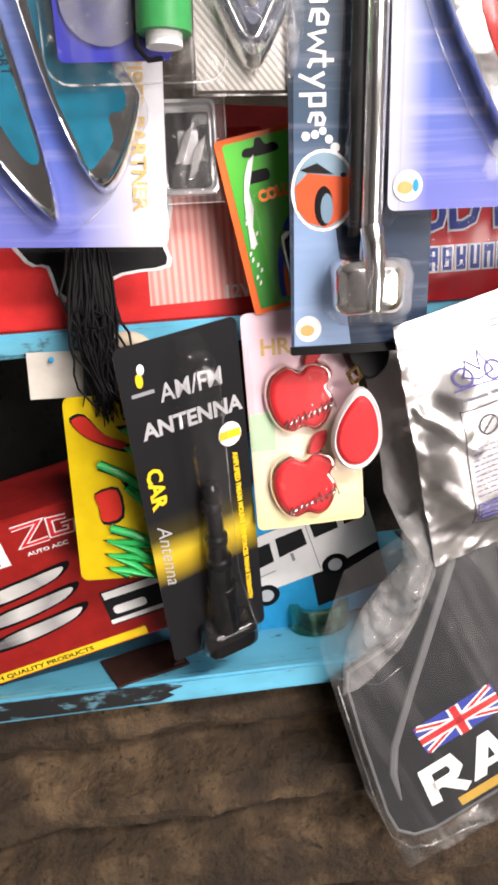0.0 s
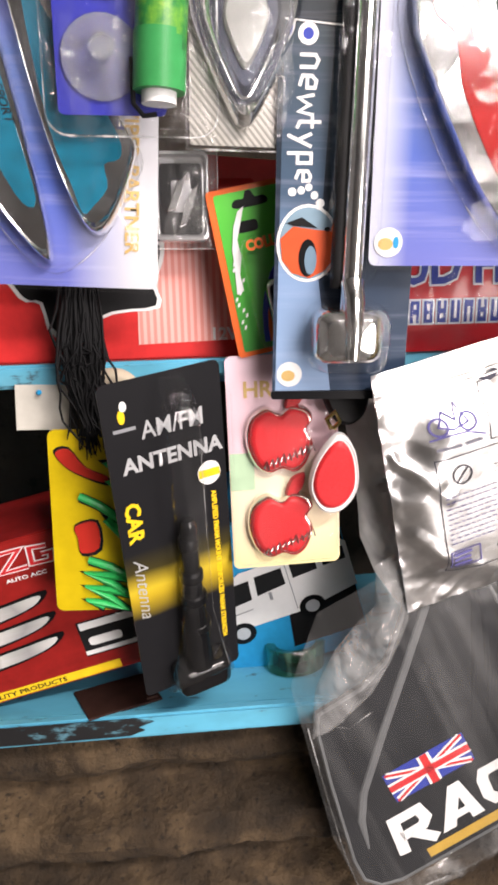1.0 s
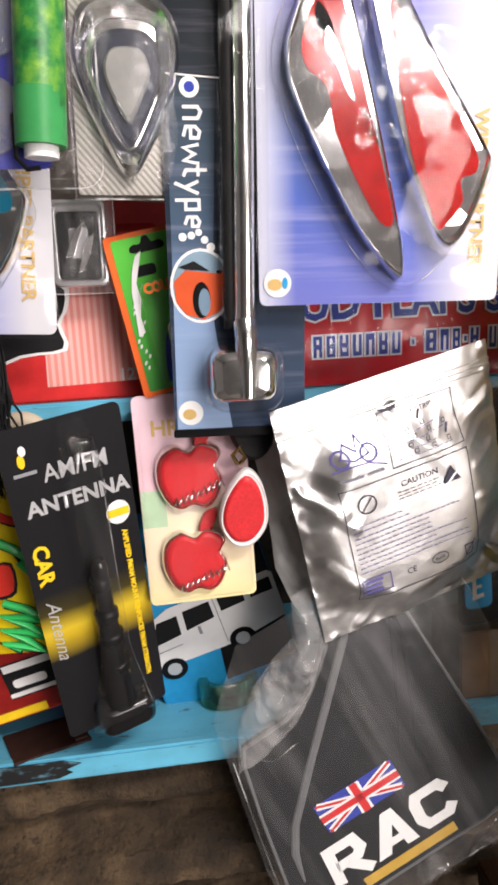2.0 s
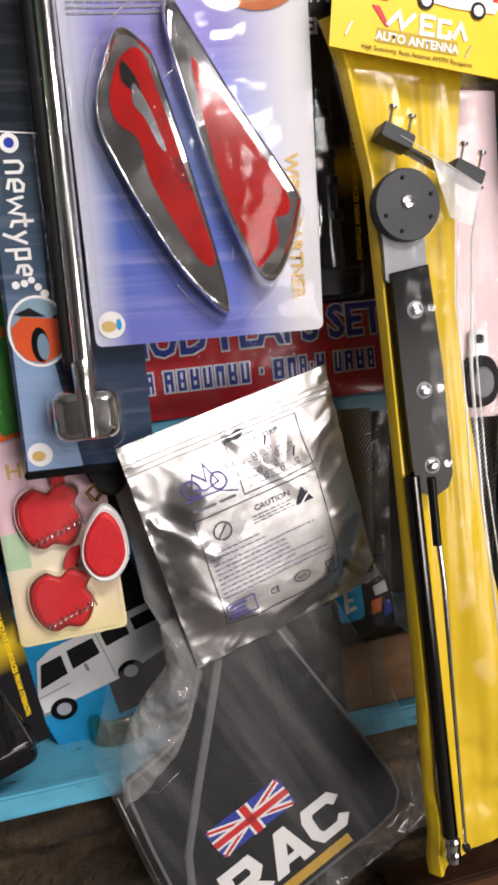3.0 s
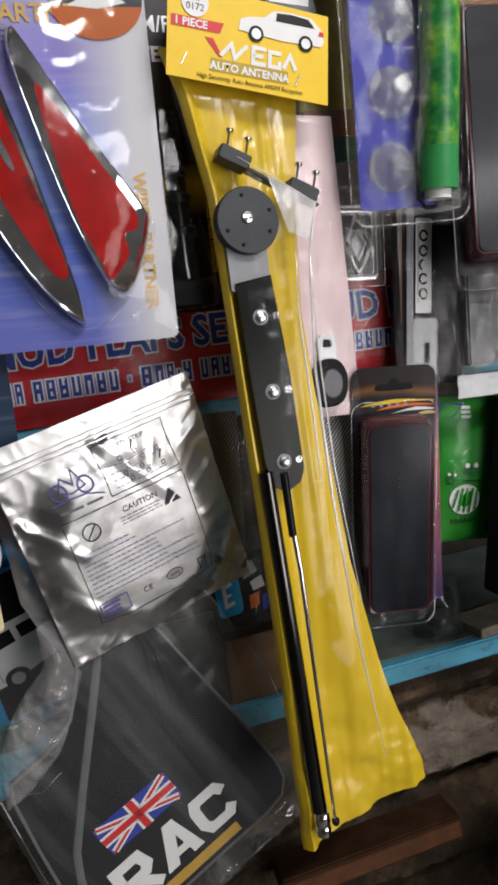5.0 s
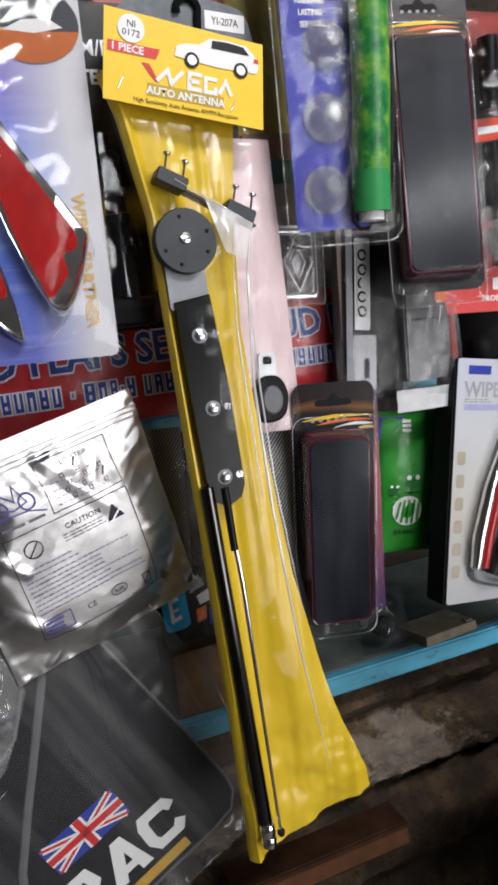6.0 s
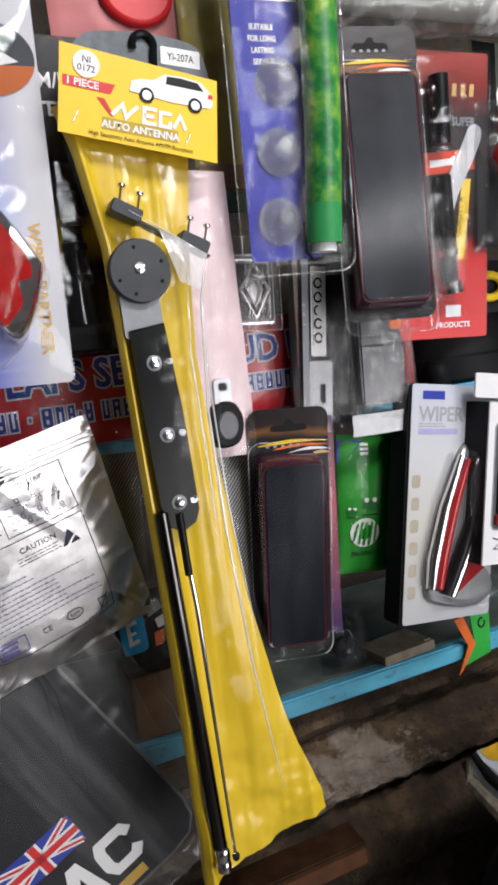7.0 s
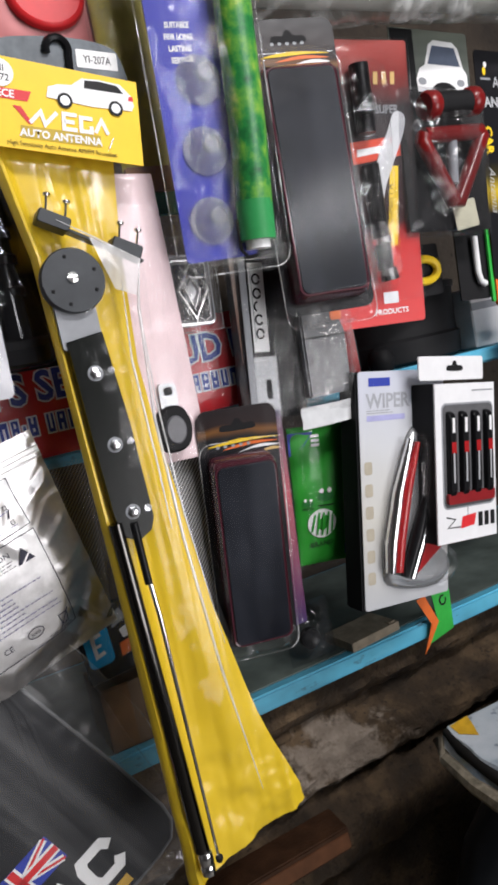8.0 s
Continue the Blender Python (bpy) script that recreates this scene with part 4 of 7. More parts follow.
def antenna_bag():
    t = thing("auto_antenna_pack", pose(0.480, 0.575, 1.400, 0.6, 0, 0), "yellow hanging bag with a black car antenna inside", "antenna pack")
    ybag = paint("yellow_polythene", (0.68, 0.475, 0.02), 0.3, vary=0.05, scale=14, coat=0.25)
    left = steps([(0, -0.041), (0.46, -0.045), (0.84, -0.050), (0.95, -0.062), (1, -0.072)])
    right = steps([(0, 0.086), (0.04, 0.082), (0.19, 0.058), (0.37, 0.036), (0.50, 0.029), (0.6, 0.022), (0.70, 0.018), (0.84, 0.024), (0.97, 0.036), (1, 0.042)])

    def face(x, z, u, v):
        fold = 0.009 * math.exp(-((u - 0.06) / 0.05) ** 2)
        return 0.006 - fold + crease(x, z * 0.05, 5, 0.004, 0.026) - 0.003 * math.sin(9 * u + 4 * v) * (1 - v) + 0.020 * crease(x, z, 6, 1, 0.035) * max(0, 0.28 - v) + 0.012 * abs(noise.noise(Vector((x * 70, 4, z * 40)))) * max(0, 0.16 - v)
    me = sheet(left, right, -0.313, 0.345, 40, 130, face)
    for v in me.vertices:
        v.co.z += (0.20 * (v.co.x + 0.04) if v.co.z < -0.2 else 0) * min(1.0, (-0.2 - v.co.z) / 0.1) if v.co.z < -0.2 else 0
    part("yellow_bag", me, ybag, t, "bright yellow polythene")
    head = part("header", slab([(-0.073, 0.322), (0.051, 0.298), (0.0595, 0.362), (-0.062, 0.386)], -0.012, -0.011), paint("header_card", (0.84, 0.56, 0.02), 0.4, vary=0.05), t, "folded yellow header card")
    Y, R = -0.0125, -10

    def at(x, z):
        c, s = math.cos(radians(R)), math.sin(radians(R))
        return (-0.006 + x * c - z * s, 0.342 + x * s + z * c)

    def quad(x0, z0, x1, z1):
        return [at(x0, z0), at(x1, z0), at(x1, z1), at(x0, z1)]
    spot = part("sticker", flat([at(-0.043 + 0.010 * math.cos(a * 0.2618), 0.021 + 0.010 * math.sin(a * 0.2618)) for a in range(24)], Y - 0.0004), WHITE, head)
    for i, s in enumerate(("NI", "0172")):
        text(s, 0.0068, *at(-0.043, 0.022 - 0.0065 * i), Y - 0.0007, BLACK, spot, rot=R, align="CENTER")
    part("red_flash", flat([at(-0.060, 0.003), at(-0.024, 0.003), at(-0.021, 0.0105), at(-0.060, 0.0105)], Y), RED, head)
    text("1 PIECE", 0.0076, *at(-0.058, 0.0042), Y - 0.0003, WHITE, head, rot=R, heavy=0.0002)
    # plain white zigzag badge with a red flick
    part("badge_flick", flat([at(-0.035, -0.001), at(-0.029, -0.001), at(-0.021, -0.013), at(-0.024, -0.013)], Y), RED, head)
    for q in ([(-0.023, -0.012), (-0.015, -0.003), (-0.012, -0.012), (-0.003, -0.002)], [(0.012, -0.002), (0.002, -0.002), (0.002, -0.013), (0.012, -0.013)], [(0.002, -0.0075), (0.010, -0.0075)],
              [(0.024, -0.003), (0.015, -0.003), (0.015, -0.013), (0.023, -0.013), (0.023, -0.0085)], [(0.026, -0.013), (0.031, -0.003), (0.036, -0.013)]):
        part("badge_shape", line([at(*p) for p in q], 0.0030, Y - 0.0002), WHITE, head)
    part("ribbon", flat(quad(-0.030, -0.0235, 0.030, -0.0145), Y), paint("header_olive", (0.48, 0.34, 0.03), 0.45), head)
    text("AUTO ANTENNA", 0.0078, *at(0, -0.0222), Y - 0.0003, WHITE, head, rot=R, align="CENTER", heavy=0.00025)
    text("High Sensitivity Auto Antenna AM/FM Reception", 0.0049, *at(0.001, -0.0295), Y - 0.0002, MATTE, head, rot=R, align="CENTER", squeeze=0.85)
    car = suv(head, 0, 0, 0.068, 0)
    for o in (car, *car.children_recursive):
        o.data.transform(Matrix.Translation((*at(-0.010, 0.005)[:1], Y - 0.0004, at(-0.010, 0.005)[1])) @ Matrix.Rotation(radians(-R), 4, "Y"))
    for a, b in (((-0.052, -0.023), (-0.048, -0.014)), ((0.036, -0.024), (0.040, -0.015))):
        part("staple", line([at(*a), at(*b)], 0.0008, Y - 0.0006), STEEL, head)
    # the antenna itself
    grey = paint("bracket_grey", (0.045, 0.048, 0.052), 0.42, 0.3)
    drum = part("drum", turned_solid([(0.002, 0.0245), (0.011, 0.0250), (0.013, 0.0240), (0.0135, 0.005)], 36, at=(-0.026, -0.002, 0.217)), grey, t, "dark grey round drum")
    part("hub", turned_solid([(0.0155, 0.0045), (0.0175, 0.004), (0.018, 0.001)], 16, at=(-0.027, 0, 0.219)), CHROME, drum)
    for a in (200, 250, 330, 20, 100):
        part("rivet", turned_solid([(0.0150, 0.0016), (0.0165, 0.0012)], 10, at=(-0.026 + 0.0185 * math.cos(radians(a)), 0, 0.217 + 0.0185 * math.sin(radians(a)))), MATTE, drum)
    part("arm", slab(turned(rrect(0.084, 0.0022, 0.001, -0.003, 0.245), -29, -0.003, 0.245), -0.013, -0.002), grey, t, "thin dark bracket arm")
    for cx, cz in ((-0.031, 0.2625), (0.021, 0.236)):
        clamp = part("clamp", slab(turned(rrect(0.025, 0.0105, 0.002, cx, cz), -27, cx, cz), -0.018, -0.002, 0.001), grey, t, "steel clamp")
        for k in (-0.007, 0.008):
            bx, bz = cx + k * 0.9 + 0.003, cz + 0.006 - k * 0.45
            part("screw", tube([(bx, -0.012, bz), (bx + 0.003, -0.012, bz + 0.0105)], 0.0010, 8), STEEL, clamp)
            part("screw_head", tube([(bx + 0.003, -0.012, bz + 0.0095), (bx + 0.0035, -0.012, bz + 0.0115)], 0.0030, 10), STEEL, clamp)
    part("grey_plate", slab(rrect(0.032, 0.036, 0.003, -0.028, 0.184), -0.008, -0.002), GREY, t)
    plate = part("mount_plate", slab([(-0.041, 0.172), (-0.012, 0.176), (-0.006, 0.10), (-0.004, 0.022), (-0.008, 0.012), (-0.02, 0.006), (-0.031, 0.012), (-0.036, 0.03), (-0.039, 0.1)], -0.011, -0.003, 0.0012), paint("plate_black", (0.005, 0.006, 0.005), 0.22), t, "glossy black mounting plate")
    for bx, bz in ((-0.025, 0.145), (-0.0225, 0.087), (-0.0205, 0.031)):
        bolt = part("bolt", turned_solid([(0.010, 0.0050), (0.0130, 0.0048), (0.0135, 0.0034), (0.0150, 0.0030), (0.0153, 0.0016)], 6, at=(bx, 0, bz)), STEEL, plate, "zinc bolt")
        part("nut", turned_solid([(0.006, 0.0036), (0.011, 0.0032)], 6, at=(bx + 0.013, 0, bz)), STEEL, plate)
        part("washer", turned_solid([(0.0105, 0.0062), (0.0115, 0.0062)], 18, at=(bx, 0, bz)), GREY, bolt)
    part("sleeve", tube([(-0.036, -0.008, 0.025), (-0.031, -0.008, -0.13), (-0.027, -0.008, -0.272)], [0.0058, 0.0062, 0.0066], 14), chrome("gunmetal", 0.16, (0.10, 0.095, 0.09)), t, "dark polished antenna sleeve")
    tip = part("tip", turned_solid([(-0.297, 0.003), (-0.295, 0.0062), (-0.288, 0.0066), (-0.286, 0.0055), (-0.284, 0.0066), (-0.276, 0.0066), (-0.274, 0.0055), (-0.271, 0.0068)], 18, "z", (-0.0255, -0.008, 0)), CHROME, t, "ribbed chrome end")
    part("rod", tube([(-0.022, -0.011, 0.022), (-0.021, -0.011, -0.03)], 0.0034, 10), BLACK, t)
    rod = part("rod", tube([(-0.021, -0.011, -0.01), (-0.018, -0.011, -0.06), (-0.0165, -0.010, -0.16), (-0.0145, -0.009, -0.283)], [0.0024, 0.0022, 0.0017, 0.0014], 10), CHROME, t, "thin telescopic chrome rod")
    part("rod_end", turned_solid([(-0.290, 0.002), (-0.288, 0.0034), (-0.285, 0.0034), (-0.283, 0.0015)], 12, "z", (-0.0140, -0.009, 0)), MATTE, rod)
    # clear front of the bag; glare on its folds and corner is put in as milky white
    glare = film("fold_glare", gloss=0.9, rough=0.12, crinkle=0.3, scale=40, veil=0.2, floor=0.38)
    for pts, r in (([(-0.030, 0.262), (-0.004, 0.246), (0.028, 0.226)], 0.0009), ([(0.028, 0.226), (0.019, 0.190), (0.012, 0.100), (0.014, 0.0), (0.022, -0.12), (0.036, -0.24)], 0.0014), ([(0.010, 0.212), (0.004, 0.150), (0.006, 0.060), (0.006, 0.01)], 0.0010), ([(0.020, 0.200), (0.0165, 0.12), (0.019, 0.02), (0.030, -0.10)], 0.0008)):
        part("fold", tube([(x, -0.0185, z) for x, z in pts], [0.0002] + [r] * (len(pts) - 2) + [0.0003], 6), glare, t, "fold in the clear front with glare put in as white")
    part("folded_corner", mesh_of([(-0.008, -0.0180, 0.247), (0.029, -0.0186, 0.226), (0.021, -0.0180, 0.198), (0.004, -0.0170, 0.206)], [(0, 3, 2, 1)]), glare, t, "doubled plastic corner with its glare put in as white")
    me, _ = pillow(steps([(0, -0.042), (0.84, -0.050), (1, -0.068)]), steps([(0, 0.072), (0.37, 0.040), (0.7, 0.030), (1, 0.046)]), -0.300, 0.318, 0.019, 36, 110, 9, 0.004, 0.045, shell=True)
    part("clear_front", me, film("antenna_film", gloss=0.1, rough=0.16, crinkle=0.4, scale=60, veil=0.006, run=0.05), t, "clear polythene front")
    return t


antenna_bag()


# ---- hanging goods, west half ----
def clear_plastic():
    """Thick clear vinyl that bends the light."""
    if "cup_vinyl" in MATS:
        return MATS["cup_vinyl"]
    m, nt, p = tree("cup_vinyl")
    p.inputs["Base Color"].default_value = (0.86, 0.88, 0.90, 1)
    p.inputs["Transmission Weight"].default_value, p.inputs["IOR"].default_value = 0.86, 1.46
    link(nt, ramp(nt, noise_tex(nt, 60, 2), [(0.3, (0.04,) * 3), (0.7, (0.12,) * 3)]), p.inputs["Roughness"])
    MATS["cup_vinyl"] = m
    return m



def suction_pack(m, label, big=1.0):
    """Blue card with three clear suction cups and a green sunshade roll beside them, in clear plastic."""
    t = thing("sunshade_pack", m, label, "car accessory", "sunshade packs")
    card = part("card", slab(rrect(0.066, 0.30, 0.004, -0.015, 0.045), -0.0008, 0), paint("royal_blue_card", (0.035, 0.04, 0.36), 0.32, vary=0.15), t)
    for i, s in enumerate(("SUITABLE", "FOR LONG", "LASTING", "SERVICE")):
        text(s, 0.0062, -0.023, 0.078 - i * 0.0088, -0.0012, WHITE, card, align="CENTER", squeeze=0.8, heavy=0.0002)
    part("panel", flat(rect(-0.045, 0.10, 0.01, 0.18), -0.0012), WHITE, card)
    rubber = clear_plastic()
    for x, z in ((-0.012, 0.038), (-0.016, -0.017), (-0.020, -0.073)):
        cup = part("suction_cup", turned_solid([(d, r * big) for d, r in ((0.001, 0.0195), (0.003, 0.0195), (0.006, 0.014), (0.009, 0.010), (0.012, 0.0075))], 26, at=(x, 0, z)), rubber, t, "clear suction cup")
        part("cup_button", turned_solid([(0.012, 0.0065), (0.018, 0.0075), (0.020, 0.006)], 18, at=(x + 0.001, 0, z + 0.002)), rubber, cup)
    leaf, nt, p = tree("leafy_print") if "leafy" not in MATS else (MATS["leafy"], None, None)
    if nt:
        link(nt, ramp(nt, noise_tex(nt, 55, 6), [(0.30, (0.006, 0.07, 0.02)), (0.45, (0.02, 0.19, 0.04)), (0.58, (0.13, 0.33, 0.04)), (0.72, (0.42, 0.50, 0.08))]), p.inputs["Base Color"])
        p.inputs["Roughness"].default_value = 0.35
        MATS["leafy"] = leaf
    roll = part("roll", tube([(0.014, -0.014, -0.092), (0.020, -0.014, 0.0), (0.026, -0.014, 0.19)], 0.0155, 20), leaf, t, "rolled green leafy sunshade")
    part("plain_end", tube([(0.0138, -0.014, -0.094), (0.0155, -0.014, -0.062)], 0.0158, 20), paint("roll_green", (0.04, 0.27, 0.08), 0.35), roll)
    part("white_cap", tube([(0.0134, -0.014, -0.101), (0.0138, -0.014, -0.092)], 0.0105, 16), WHITE, roll, "white plastic end cap")
    part("hook", tube([(-0.002, -0.012, -0.075), (-0.002, -0.012, -0.100), (0.004, -0.012, -0.107), (0.012, -0.012, -0.106)], 0.0016, 8), MATTE, roll)
    me, _ = pillow(lambda v: -0.054, lambda v: 0.050, -0.120, 0.19, 0.024, 30, 60, 21, 0.004, 0.04, shell=True)
    part("wrap", me, FILM, t, "clear crinkled plastic wrap")
    tray = rrect(0.106, 0.314, 0.014, -0.003, 0.040)
    part("tray", dome(tray, 0.010, 0.001, ((0, 1.0), (0.3, 0.985), (0.6, 0.93), (0.5, 0.90), (0.45, 0.88))), film("tray_film", gloss=0.3, rough=0.07, crinkle=0.4, scale=70, veil=0.02), t, "clear moulded tray")
    seam(tray + tray[:1], -0.001, t, 0.0009)
    return t


suction_pack(pose(0.604, 0.558, 1.723, 5.0, 0.6, -5.0), "blue card with suction cups and a rolled green sunshade")
suction_pack(pose(0.086, 0.606, 1.742, 2.9, 1.0, 0), "blue card with suction cups and green roll over a wiper card", 1.25)


def emblem_pack():
    t = thing("chrome_emblem_pack", pose(0.153, 0.624, 1.675, 2.9, 2.0, 0), "clear bag with a chrome shield emblem on carbon board", "car emblem")
    part("board", slab(rrect(0.070, 0.150, 0.002, 0, 0.022), -0.0008, 0), stripes("carbon_pale", (0.24, 0.23, 0.21), (0.46, 0.44, 0.40), 90), t)
    ring = [(0, -0.044), (0.012, -0.030), (0.034, 0.020), (0.033, 0.05), (0.018, 0.066), (-0.018, 0.066), (-0.033, 0.05), (-0.034, 0.020), (-0.012, -0.030)]
    part("emblem_rim", dome(smooth_loop(ring, 4), 0.013, 0, ((0, 1.0), (0.7, 0.98), (1.0, 0.88), (0.5, 0.74), (0.35, 0.7))), CHROME, t, "polished chrome shield rim")
    inner = [(x * 0.66, z * 0.66 + 0.004) for x, z in ring]
    part("emblem_recess", dome(smooth_loop(inner, 4), 0.009, 0), paint("emblem_dark", (0.05, 0.055, 0.08), 0.25, 0.5), t)
    part("emblem_core", dome(smooth_loop([(x * 0.42, z * 0.42 + 0.008) for x, z in ring], 4), 0.015, 0), paint("pearl", (0.36, 0.36, 0.35), 0.2, 0.3), t, "pale pearl centre")
    me, _ = pillow(lambda v: -0.037, lambda v: 0.037, -0.056, 0.10, 0.018, 30, 50, 31, 0.004, 0.03, shell=True)
    part("bag", me, HAZE, t, "clear crinkled bag")
    seam(spread([(-0.037, 0.09), (-0.037, -0.056), (0.037, -0.056), (0.037, 0.09)], 8), -0.003, t, 0.0009)
    return t


emblem_pack()


def badge_pack(m, label, s=1.0, lozenge=False):
    """A chrome badge in a square clear tray."""
    t = thing("chrome_badge_pack", m, label, "car emblem", "small chrome badge packs")
    tray = part("tray", dome(rrect(0.040 * s, 0.062 * s, 0.005, 0, 0.004), 0.005, 0.001, ((0, 1.0), (0.9, 0.97), (1.0, 0.90), (0.4, 0.84), (0.35, 0.8))), paint("tray_silver", (0.55, 0.55, 0.56), 0.25, 0.6), t)
    if lozenge:
        for k, w in ((1.0, 0.0042), (0.52, 0.0026)):
            q = [(0.0, 0.026 * k * s), (0.0135 * k * s, 0.003 * s), (0.0, -0.021 * k * s), (-0.0135 * k * s, 0.003 * s)]
            part("lozenge_ring", tube([(x, -0.0055, z) for x, z in q + q[:2]], w / 2 * s, 6), CHROME, tray, "chrome lozenge ring")
    for q in () if lozenge else ([(-0.011, -0.008), (-0.002, 0.014), (0.006, 0.022), (0.002, 0.010), (-0.004, -0.006)], [(-0.002, -0.018), (0.004, 0.004), (0.013, 0.014), (0.009, -0.002), (0.003, -0.016)]):
        part("badge_stroke", dome([(x * s, z * s) for x, z in q], 0.004, -0.0025), CHROME, tray, "chrome badge stroke")
    part("backing", slab(rrect(0.030 * s, 0.048 * s, 0.003, 0, 0.002), -0.0026, -0.002), MATTE, tray)
    me, _ = pillow(lambda v: -0.024 * s, lambda v: 0.026 * s, -0.032 * s, 0.050 * s, 0.010, 22, 26, 41, 0.004, 0.02, shell=True)
    part("bag", me, HAZE, t, "crinkled clear bag")
    edge = rrect(0.050 * s, 0.080 * s, 0.003, 0.001 * s, 0.008 * s)
    seam(edge + edge[:1], -0.003, t, 0.0006)
    return t


badge_pack(pose(0.590, 0.652, 1.602, 2.9, 3.0, 0), "chrome lozenge badge in a clear silver tray", 1.12, True)
badge_pack(pose(0.110, 0.668, 1.593, 2.9, 1.0, 0), "small chrome badge in a clear silver tray")


def collection_card():
    t = thing("key_ring_card", pose(0.167, 0.664, 1.545, 2.9, -10.5, 0), "green and orange blister card with a metal key ring", "key ring")
    card = part("card", slab(rrect(0.060, 0.120, 0.003), -0.0008, 0), paint("card_orange", (0.78, 0.14, 0.03), 0.3), t)
    part("green_field", flat(rrect(0.054, 0.113, 0.002, 0.002, 0), -0.0012), printed("card_green", [(0, (0.05, 0.22, 0.05)), (0.5, (0.07, 0.40, 0.05)), (1, (0.10, 0.50, 0.06))], 2, -0.06, 0.06), card)
    part("slot", flat([(x, z + 0.048) for x, z in hang_slot(0.026)], -0.0016), BLACK, card)
    part("badge", flat(rrect(0.018, 0.008, 0.003, -0.006, 0.032), -0.0016), BLACK, card)
    text("COLLECTION", 0.0100, -0.010, 0.015, -0.0134, ORANGE, card, rot=3, squeeze=0.85, heavy=0.0005)
    for k, c in ((0, BLUE), (1, ORANGE), (2, GREY)):
        arc = [(0.030 - (0.036 - 0.004 * k) * math.cos(radians(a)), -0.052 + (0.062 - 0.006 * k) * math.sin(radians(a))) for a in range(0, 91, 10)]
        part("rainbow_band", line(arc, 0.0045, -0.0014 - 0.0002 * k), c, card)
    part("key_tag", dome(rrect(0.026, 0.050, 0.006, 0.012, -0.032), 0.006, -0.002), STEEL, t, "grey metal key tag")
    part("tag_badge", slab(rrect(0.016, 0.012, 0.002, 0.012, -0.018), -0.0092, -0.007), MATTE, t)
    part("blister", dome(rrect(0.040, 0.084, 0.010, 0.006, -0.016), 0.012, -0.001), BLISTER, t, "scuffed clear blister")
    part("scuff", flat([(-0.022, -0.014), (-0.0165, -0.012), (-0.017, 0.000), (-0.0135, 0.012), (-0.014, 0.024), (-0.009, 0.036), (-0.005, 0.046), (-0.010, 0.043), (-0.015, 0.033), (-0.019, 0.018), (-0.020, 0.004)], -0.0022), WHITE, t, "torn white scuff")
    for i in range(12):
        x, z = -0.022 + 0.010 * noise.noise(Vector((i * 3.7, 0, 1))), -0.040 + 0.0042 * i
        part("scuff_fleck", flat([(x, z), (x + 0.002, z + 0.001), (x + 0.0025, z + 0.0034), (x + 0.0008, z + 0.003)], -0.0024), WHITE, t)
    return t


collection_card()


